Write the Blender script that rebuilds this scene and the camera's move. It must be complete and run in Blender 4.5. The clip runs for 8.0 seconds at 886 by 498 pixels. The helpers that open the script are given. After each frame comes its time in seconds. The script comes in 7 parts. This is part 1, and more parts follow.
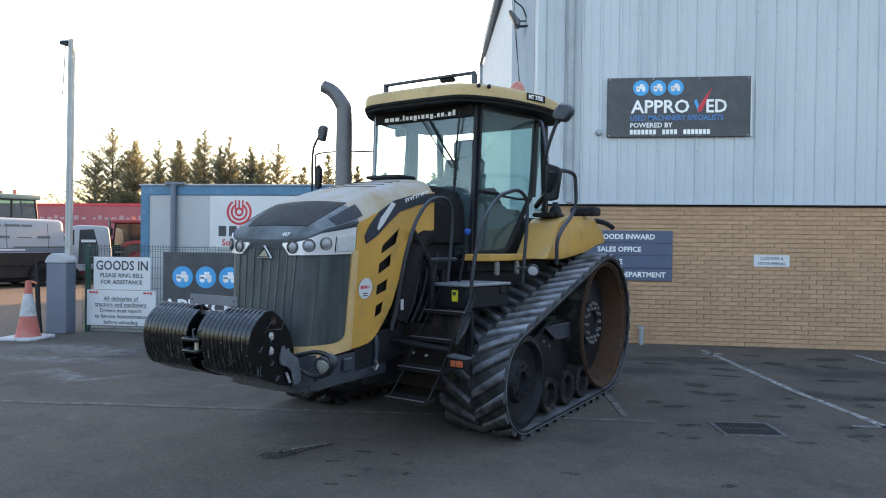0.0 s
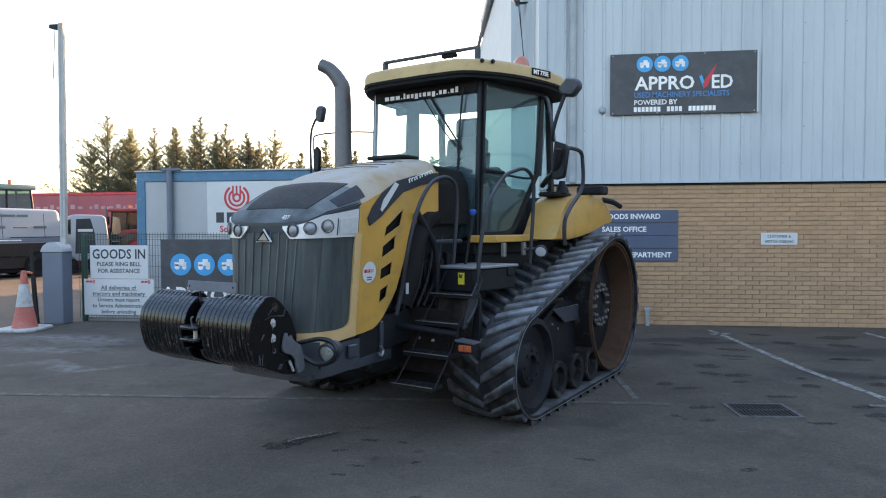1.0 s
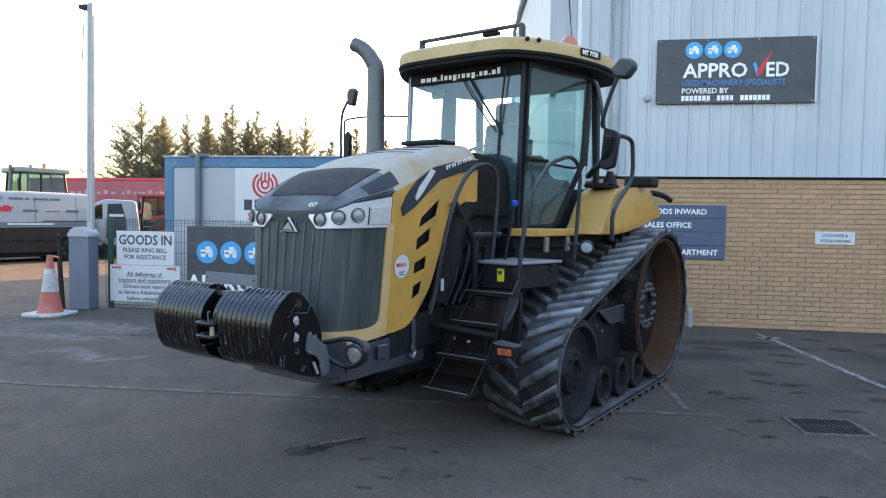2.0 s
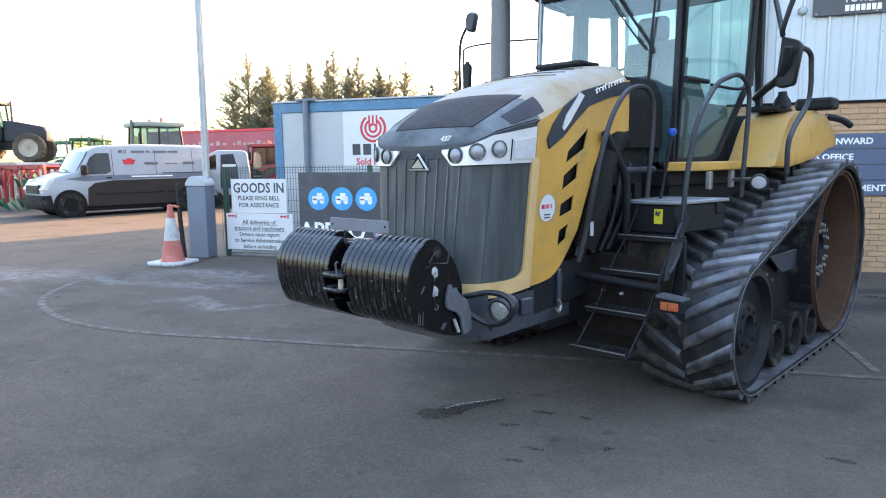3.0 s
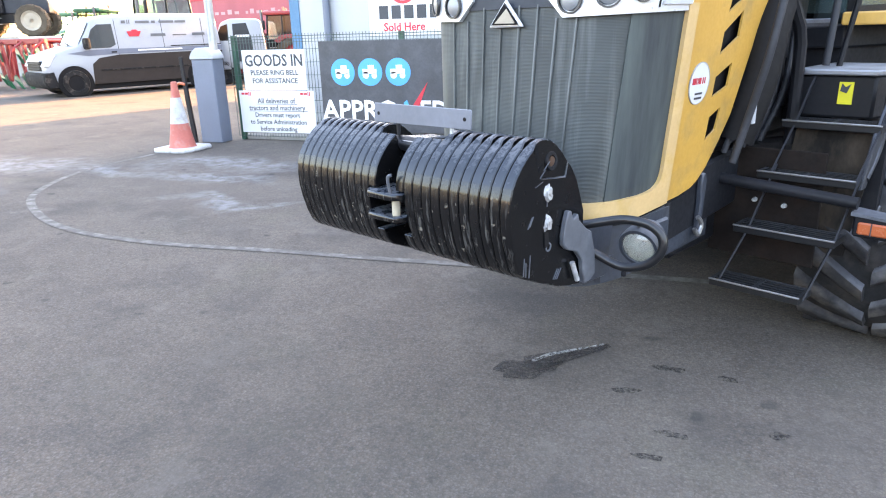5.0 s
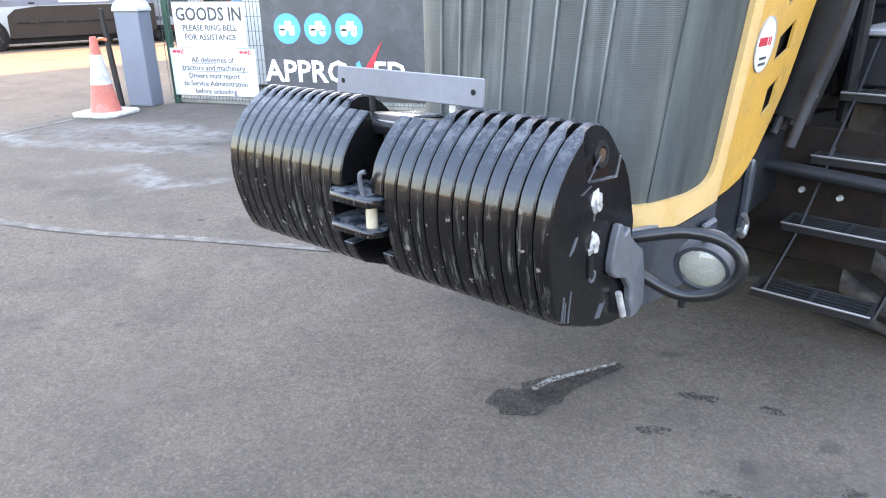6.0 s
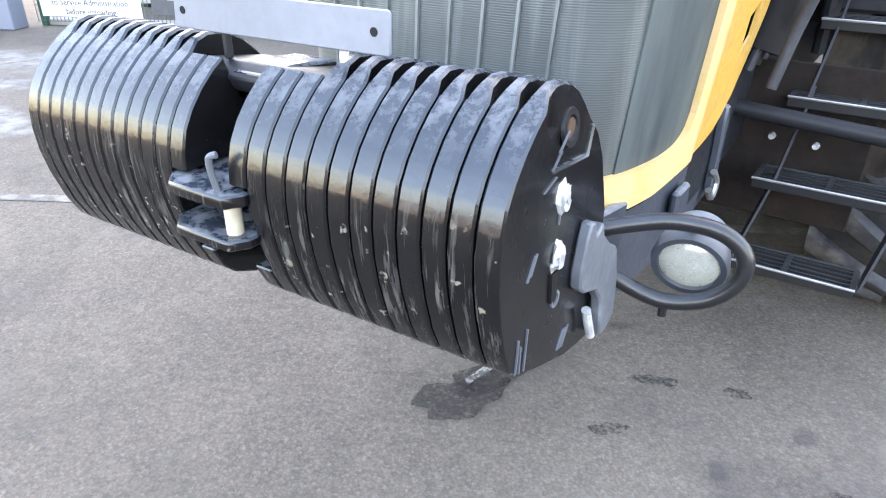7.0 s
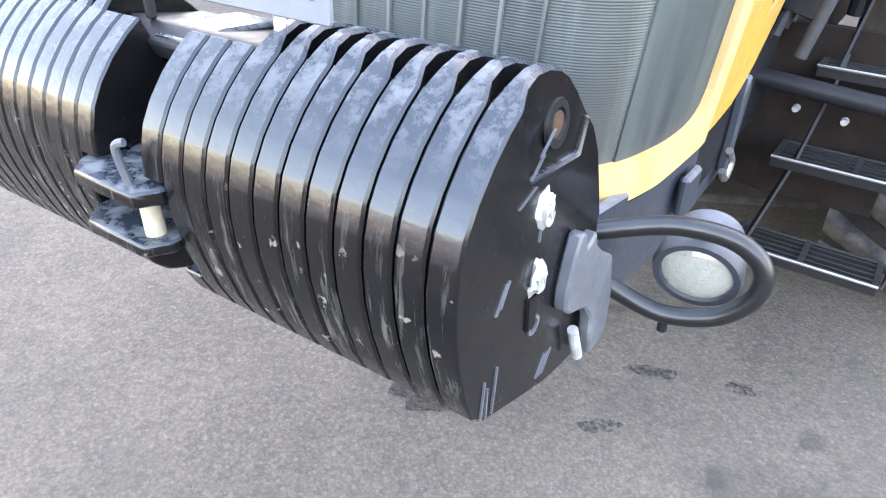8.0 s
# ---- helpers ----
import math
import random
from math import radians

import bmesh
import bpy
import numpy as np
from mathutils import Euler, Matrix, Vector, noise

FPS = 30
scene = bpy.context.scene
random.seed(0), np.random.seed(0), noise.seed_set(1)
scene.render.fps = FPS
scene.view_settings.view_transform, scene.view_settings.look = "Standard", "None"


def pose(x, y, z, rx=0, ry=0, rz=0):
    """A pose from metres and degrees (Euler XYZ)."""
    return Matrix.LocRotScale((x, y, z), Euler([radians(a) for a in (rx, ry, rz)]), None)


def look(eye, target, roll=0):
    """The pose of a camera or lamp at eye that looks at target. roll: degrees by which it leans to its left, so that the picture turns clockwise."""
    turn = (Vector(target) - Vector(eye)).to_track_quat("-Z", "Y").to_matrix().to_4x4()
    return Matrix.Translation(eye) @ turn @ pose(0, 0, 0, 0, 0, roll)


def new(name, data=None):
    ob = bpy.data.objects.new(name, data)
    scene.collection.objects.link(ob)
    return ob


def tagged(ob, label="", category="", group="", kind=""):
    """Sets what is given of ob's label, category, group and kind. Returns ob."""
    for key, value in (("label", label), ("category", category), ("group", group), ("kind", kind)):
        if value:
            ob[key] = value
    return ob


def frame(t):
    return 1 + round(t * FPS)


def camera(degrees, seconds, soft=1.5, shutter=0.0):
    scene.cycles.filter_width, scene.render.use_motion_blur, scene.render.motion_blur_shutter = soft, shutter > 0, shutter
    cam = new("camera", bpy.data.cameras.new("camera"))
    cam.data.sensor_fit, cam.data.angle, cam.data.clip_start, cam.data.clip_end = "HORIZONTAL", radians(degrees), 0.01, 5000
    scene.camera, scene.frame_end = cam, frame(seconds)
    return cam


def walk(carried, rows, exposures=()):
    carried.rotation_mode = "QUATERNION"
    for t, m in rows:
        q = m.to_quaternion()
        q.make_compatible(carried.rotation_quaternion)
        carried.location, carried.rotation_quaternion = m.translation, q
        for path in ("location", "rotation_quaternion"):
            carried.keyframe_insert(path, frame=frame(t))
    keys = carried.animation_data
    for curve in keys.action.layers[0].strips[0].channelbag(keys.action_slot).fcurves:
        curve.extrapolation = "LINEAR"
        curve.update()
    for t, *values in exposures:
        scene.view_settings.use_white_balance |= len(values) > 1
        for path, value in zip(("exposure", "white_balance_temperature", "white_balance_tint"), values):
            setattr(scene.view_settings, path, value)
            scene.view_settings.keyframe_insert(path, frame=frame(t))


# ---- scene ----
cam = camera(66.7, 8.0, soft=1.1)
PATH = [
    (0, (0.781, 0.614, 1.718), (0.522, 2.597, 1.695), 0.7),
    (0.5, (0.683, 0.647, 1.702), (0.437, 2.631, 1.651), 1.2),
    (1, (0.7, 0.796, 1.69), (0.445, 2.779, 1.621), -0.2),
    (1.2, (0.719, 0.885, 1.692), (0.446, 2.866, 1.642), -1.0),
    (2.5, (0.359, 1.468, 1.668), (-0.039, 3.421, 1.505), 2.6),
    (3, (0.147, 1.75, 1.625), (-0.469, 3.635, 1.367), -0.7),
    (3.5, (-0.029, 1.96, 1.614), (-0.708, 3.789, 1.178), 0.6),
    (4, (-0.267, 2.212, 1.595), (-0.842, 4.057, 1.082), 2.6),
    (4.5, (-0.405, 2.564, 1.569), (-0.923, 4.414, 1.012), 0.0),
    (5, (-0.537, 2.873, 1.569), (-1.199, 4.656, 0.951), -1.7),
    (5.2, (-0.613, 2.97, 1.558), (-1.252, 4.749, 0.904), -0.5),
    (6.3, (-0.94, 3.671, 1.503), (-1.392, 5.458, 0.727), -1.3),
    (6.5, (-0.952, 3.761, 1.504), (-1.353, 5.535, 0.674), -1.3),
    (7, (-0.987, 4.016, 1.464), (-1.252, 5.767, 0.534), 0.3),
    (7.5, (-1.029, 4.183, 1.461), (-1.284, 5.89, 0.451), 1.1),
    (8, (-0.957, 4.237, 1.455), (-1.222, 5.908, 0.389), 1.5),
]
EXPOSURES = [(0.0, 2.4, 7200, 15), (1.2, 2.36, 7200, 15), (2.5, 2.88, 7150, 16), (3.5, 3.38, 7200, 18), (4.0, 3.80, 7400, 19), (4.5, 4.05, 7700, 20), (5.2, 4.0, 8200, 22), (6.5, 4.57, 8450, 21), (8.0, 4.95, 8650, 23)]
walk(cam, [(t, look(eye, target, roll)) for t, eye, target, roll in PATH], EXPOSURES)


# ---------------------------------------------------------------- light
SUN_EL, SUN_AZ = radians(13.5), radians(22.0)   # azimuth from +y towards +x
world = bpy.data.worlds.new("winter_sky")
scene.world = world
world.use_nodes = True
wn, wl = world.node_tree.nodes, world.node_tree.links
sky = wn.new("ShaderNodeTexSky")
sky.sky_type, sky.sun_disc = "NISHITA", False
sky.sun_elevation, sky.sun_rotation = SUN_EL, SUN_AZ
sky.air_density, sky.dust_density, sky.ozone_density = 1.0, 2.2, 1.2
wl.new(sky.outputs[0], wn["Background"].inputs[0])
wn["Background"].inputs[1].default_value = 0.15

sun = new("sun", bpy.data.lights.new("sun", "SUN"))
sun.data.energy, sun.data.angle, sun.data.color = 4.2, radians(0.6), (1.0, 0.60, 0.30)
to_sun = Vector((math.sin(SUN_AZ) * math.cos(SUN_EL), math.cos(SUN_AZ) * math.cos(SUN_EL), math.sin(SUN_EL)))
sun.matrix_world = look(to_sun * 60, (0, 0, 0))

S = 1.08          # plan units to metres


# ---------------------------------------------------------------- materials
def shader(name):
    m = bpy.data.materials.new(name)
    m.use_nodes = True
    nt = m.node_tree
    return m, nt, nt.nodes["Principled BSDF"]


def add(nt, kind, **inputs):
    n = nt.nodes.new(kind)
    for k, v in inputs.items():
        key = int(k[1:]) if k[0] == "i" and k[1:].isdigit() else k
        if isinstance(v, bpy.types.NodeSocket):
            nt.links.new(v, n.inputs[key])
        else:
            n.inputs[key].default_value = v
    return n


def rgb(c, k=1.0):
    return (min(c[0] * k, 1), min(c[1] * k, 1), min(c[2] * k, 1), 1)


def noise_tex(nt, co, scale, detail=4, rough=0.55):
    return add(nt, "ShaderNodeTexNoise", Vector=co, Scale=scale, Detail=detail, Roughness=rough).outputs["Fac"]


def ramp(nt, fac, lo, hi):
    return add(nt, "ShaderNodeMapRange", Value=fac, **{"From Min": lo, "From Max": hi}).outputs[0]


def mixc(nt, fac, a, b):
    n = nt.nodes.new("ShaderNodeMix")
    n.data_type = "RGBA"
    for i, v in ((0, fac), (6, a), (7, b)):
        if isinstance(v, bpy.types.NodeSocket):
            nt.links.new(v, n.inputs[i])
        else:
            n.inputs[i].default_value = v
    return n.outputs[2]


def times(nt, a, b, op="MULTIPLY"):
    n = nt.nodes.new("ShaderNodeMath")
    n.operation = op
    for i, v in ((0, a), (1, b)):
        if isinstance(v, bpy.types.NodeSocket):
            nt.links.new(v, n.inputs[i])
        else:
            n.inputs[i].default_value = v
    return n.outputs[0]


def surface(name, base, rough=0.6, metal=0.0, var=0.18, scale=2.5, fine=45.0, bump=0.12, dirt=None, dirt_at=(0.52, 0.72),
            dirt_scale=7.0, spec=0.5, frost=0.0, frost_colour=(0.62, 0.66, 0.72), frost_up=(0.35, 0.95), frost_edge=None, pieces=0.0, stretch=(1, 1, 1), coat=0.0):
    """Paint, rubber, plastic or stone: two scales of variation, optional dirt and rime on upward faces."""
    m, nt, b = shader(name)
    tc = nt.nodes.new("ShaderNodeTexCoord")
    mp = add(nt, "ShaderNodeMapping", Vector=tc.outputs["Object"], Scale=stretch)
    co = mp.outputs[0]
    big = noise_tex(nt, co, scale)
    small = noise_tex(nt, co, fine, 3)
    c = mixc(nt, ramp(nt, big, 0.3, 0.7), rgb(base, 1 - var), rgb(base, 1 + var))
    c = mixc(nt, times(nt, ramp(nt, small, 0.35, 0.75), 0.35), c, rgb(base, 1 - 1.8 * var))
    if pieces:
        info = nt.nodes.new("ShaderNodeObjectInfo")
        geo = nt.nodes.new("ShaderNodeNewGeometry")
        r = times(nt, info.outputs["Random"], geo.outputs["Random Per Island"], "ADD")
        fr = nt.nodes.new("ShaderNodeMath")
        fr.operation = "FRACT"
        nt.links.new(r, fr.inputs[0])
        hsv = add(nt, "ShaderNodeHueSaturation", Color=c, Value=ramp_to(nt, fr.outputs[0], 1 - pieces, 1 + pieces))
        c = hsv.outputs[0]
    rgh = add(nt, "ShaderNodeMapRange", Value=small, **{"To Min": max(rough - 0.12, 0.03), "To Max": min(rough + 0.12, 1)}).outputs[0]
    if dirt:
        dn = ramp(nt, noise_tex(nt, co, dirt_scale, 6, 0.65), *dirt_at)
        c = mixc(nt, dn, c, rgb(dirt))
        rgh = times(nt, rgh, times(nt, dn, 0.25), "ADD")
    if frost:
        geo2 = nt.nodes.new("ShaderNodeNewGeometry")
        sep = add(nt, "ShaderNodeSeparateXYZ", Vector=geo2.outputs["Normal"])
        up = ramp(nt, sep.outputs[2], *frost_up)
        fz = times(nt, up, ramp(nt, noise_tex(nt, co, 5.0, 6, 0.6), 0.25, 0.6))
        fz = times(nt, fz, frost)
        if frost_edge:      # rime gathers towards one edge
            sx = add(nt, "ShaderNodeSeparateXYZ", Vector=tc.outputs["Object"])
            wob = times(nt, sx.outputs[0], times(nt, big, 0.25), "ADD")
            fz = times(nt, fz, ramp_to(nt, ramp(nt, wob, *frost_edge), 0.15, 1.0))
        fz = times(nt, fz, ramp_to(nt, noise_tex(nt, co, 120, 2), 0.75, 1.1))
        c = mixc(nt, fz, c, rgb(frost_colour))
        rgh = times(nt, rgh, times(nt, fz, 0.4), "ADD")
    nt.links.new(c, b.inputs["Base Color"])
    nt.links.new(rgh, b.inputs["Roughness"])
    b.inputs["Metallic"].default_value = metal
    b.inputs["Specular IOR Level"].default_value = spec
    if coat:
        b.inputs["Coat Weight"].default_value = coat
        b.inputs["Coat Roughness"].default_value = 0.15
    if bump:
        h = times(nt, big, times(nt, small, 0.5), "ADD")
        bp = add(nt, "ShaderNodeBump", Height=h, Strength=bump, Distance=0.02)
        nt.links.new(bp.outputs[0], b.inputs["Normal"])
    return m


def ramp_to(nt, fac, lo, hi):
    return add(nt, "ShaderNodeMapRange", Value=fac, **{"To Min": lo, "To Max": hi}).outputs[0]


def glass(name, tint, gloss=0.08, haze=0.0, haze_colour=(0.30, 0.46, 0.50)):
    m = bpy.data.materials.new(name)
    m.use_nodes = True
    nt = m.node_tree
    nt.nodes.remove(nt.nodes["Principled BSDF"])
    tr = add(nt, "ShaderNodeBsdfTransparent", Color=rgb(tint))
    gl = add(nt, "ShaderNodeBsdfGlossy", Color=(1, 1, 1, 1), Roughness=0.03)
    if haze:        # sky reflection painted as diffuse haze on cab panes; frosting on the lamp lens
        co = nt.nodes.new("ShaderNodeTexCoord").outputs["Object"]
        sheen = add(nt, "ShaderNodeBsdfDiffuse", Color=rgb(haze_colour))
        tr = add(nt, "ShaderNodeMixShader", i0=ramp_to(nt, noise_tex(nt, co, 1.2, 2), haze * 0.7, haze * 1.3), i1=tr.outputs[0], i2=sheen.outputs[0])
    lw = add(nt, "ShaderNodeLayerWeight", Blend=0.5)
    f2 = times(nt, times(nt, times(nt, lw.outputs["Facing"], 4.0, "POWER"), 0.7), gloss + 0.02, "ADD")
    mx = nt.nodes.new("ShaderNodeMixShader")
    nt.links.new(f2, mx.inputs[0])
    nt.links.new(tr.outputs[0], mx.inputs[1])
    nt.links.new(gl.outputs[0], mx.inputs[2])
    nt.links.new(mx.outputs[0], nt.nodes["Material Output"].inputs[0])
    return m


def patches_mask(nt, co, spots):
    """Soft irregular patches of rime or damp: centre x, y, half sizes, in metres."""
    wob = add(nt, "ShaderNodeTexNoise", Vector=co, Scale=0.9, Detail=5.0)
    shift = add(nt, "ShaderNodeVectorMath", i0=wob.outputs["Color"], i1=(0.5, 0.5, 0.5))
    shift.operation = "SUBTRACT"
    sc = add(nt, "ShaderNodeVectorMath", i0=shift.outputs[0], i1=(1.6, 1.6, 0))
    sc.operation = "MULTIPLY"
    co2 = add(nt, "ShaderNodeVectorMath", i0=co, i1=sc.outputs[0])
    total = None
    for x, y, a, b in spots:
        d = add(nt, "ShaderNodeVectorMath", i0=co2.outputs[0], i1=(x, y, 0))
        d.operation = "SUBTRACT"
        q = add(nt, "ShaderNodeVectorMath", i0=d.outputs[0], i1=(1 / a, 1 / b, 0))
        q.operation = "MULTIPLY"
        ln = add(nt, "ShaderNodeVectorMath", i0=q.outputs[0])
        ln.operation = "LENGTH"
        k = add(nt, "ShaderNodeMapRange", Value=ln.outputs["Value"], **{"From Min": 1.1, "From Max": 0.35}).outputs[0]
        total = k if total is None else times(nt, total, k, "MAXIMUM")
    return total


def asphalt():
    m, nt, b = shader("asphalt")
    tc = nt.nodes.new("ShaderNodeTexCoord")
    co = tc.outputs["Object"]
    big = noise_tex(nt, co, 0.35, 5, 0.6)
    mid = noise_tex(nt, co, 2.2, 6, 0.65)
    vor = add(nt, "ShaderNodeTexVoronoi", Vector=co, Scale=95.0)
    grit = noise_tex(nt, co, 210.0, 2)
    c = mixc(nt, ramp(nt, big, 0.3, 0.7), (0.080, 0.067, 0.058, 1), (0.134, 0.114, 0.096, 1))
    c = mixc(nt, times(nt, ramp(nt, mid, 0.42, 0.70), 0.7), c, (0.165, 0.138, 0.113, 1))
    sepc = nt.nodes.new("ShaderNodeSeparateColor")
    nt.links.new(vor.outputs["Color"], sepc.inputs[0])
    c = mixc(nt, times(nt, ramp(nt, sepc.outputs[0], 0.50, 1.0), 0.42), c, (0.19, 0.170, 0.150, 1))
    c = mixc(nt, times(nt, ramp(nt, sepc.outputs[1], 0.62, 1.0), 0.4), c, (0.125, 0.088, 0.066, 1))
    c = mixc(nt, times(nt, ramp(nt, sepc.outputs[2], 0.55, 1.0), 0.38), c, (0.042, 0.041, 0.042, 1))
    c = mixc(nt, times(nt, ramp(nt, vor.outputs["Distance"], 0.45, 0.75), 0.3), c, (0.034, 0.033, 0.034, 1))
    c = mixc(nt, times(nt, ramp(nt, grit, 0.55, 0.72), 0.35), c, (0.042, 0.041, 0.041, 1))
    # greenish moss film and pinkish stone here and there
    c = mixc(nt, times(nt, ramp(nt, noise_tex(nt, co, 1.3, 6, 0.7), 0.55, 0.72), 0.28), c, (0.085, 0.090, 0.062, 1))
    # trodden patches, tyre-darkened areas and coarse aggregate
    c = mixc(nt, times(nt, ramp(nt, noise_tex(nt, co, 24, 5, 0.7), 0.48, 0.62), 0.38), c, (0.048, 0.045, 0.044, 1))
    c = mixc(nt, times(nt, ramp(nt, noise_tex(nt, co, 62, 4, 0.7), 0.54, 0.66), 0.40), c, (0.21, 0.184, 0.160, 1))
    c = mixc(nt, times(nt, ramp(nt, noise_tex(nt, co, 0.85, 7, 0.72), 0.50, 0.64), 0.58), c, (0.050, 0.047, 0.046, 1))
    c = mixc(nt, times(nt, ramp(nt, noise_tex(nt, co, 1.9, 8, 0.75), 0.55, 0.68), 0.45), c, (0.17, 0.150, 0.132, 1))
    # small dark drips
    drip = ramp(nt, noise_tex(nt, co, 5.5, 2, 0.4), 0.70, 0.76)
    c = mixc(nt, times(nt, drip, 0.6), c, (0.03, 0.03, 0.032, 1))
    rime = patches_mask(nt, co, [(-6.1, 10.0, 1.3, 0.45), (-5.9, 9.2, 1.4, 0.3), (-7.4, 9.3, 1.0, 0.35), (-9.2, 9.3, 1.6, 0.7), (-9.0, 8.0, 1.6, 0.35), (-5.0, 8.3, 0.9, 0.2)])
    rime = times(nt, rime, ramp(nt, noise_tex(nt, co, 6.0, 6, 0.7), 0.38, 0.62))
    c = mixc(nt, times(nt, rime, 0.42), c, (0.33, 0.35, 0.38, 1))
    damp = patches_mask(nt, co, [(1.0, 9.5, 1.0, 0.5), (5.2, 10.2, 1.4, 0.5), (4.2, 8.9, 0.9, 0.35), (2.4, 9.9, 0.8, 0.25), (3.0, 10.9, 1.5, 0.2), (5.9, 9.2, 0.7, 0.3), (4.6, 10.6, 0.5, 0.2)])
    c = mixc(nt, times(nt, damp, 0.6), c, (0.028, 0.028, 0.031, 1))
    # a paler stretch and a darker one, both broken up by noise
    pale_stretch = times(nt, patches_mask(nt, co, [(0.9, 4.4, 2.6, 2.0)]), ramp(nt, noise_tex(nt, co, 1.6, 6, 0.7), 0.30, 0.62))
    c = mixc(nt, times(nt, pale_stretch, 0.40), c, (0.185, 0.162, 0.140, 1))
    dull = times(nt, patches_mask(nt, co, [(-2.4, 4.9, 1.6, 1.1)]), ramp(nt, noise_tex(nt, co, 1.9, 6, 0.7), 0.30, 0.62))
    c = mixc(nt, times(nt, dull, 0.35), c, (0.058, 0.056, 0.050, 1))
    nt.links.new(c, b.inputs["Base Color"])
    nt.links.new(ramp_to(nt, mid, 0.75, 0.98), b.inputs["Roughness"])
    b.inputs["Specular IOR Level"].default_value = 0.18
    h = times(nt, vor.outputs["Distance"], times(nt, grit, 0.6), "ADD")
    bp = add(nt, "ShaderNodeBump", Height=h, Strength=0.45, Distance=0.004)
    nt.links.new(bp.outputs[0], b.inputs["Normal"])
    return m


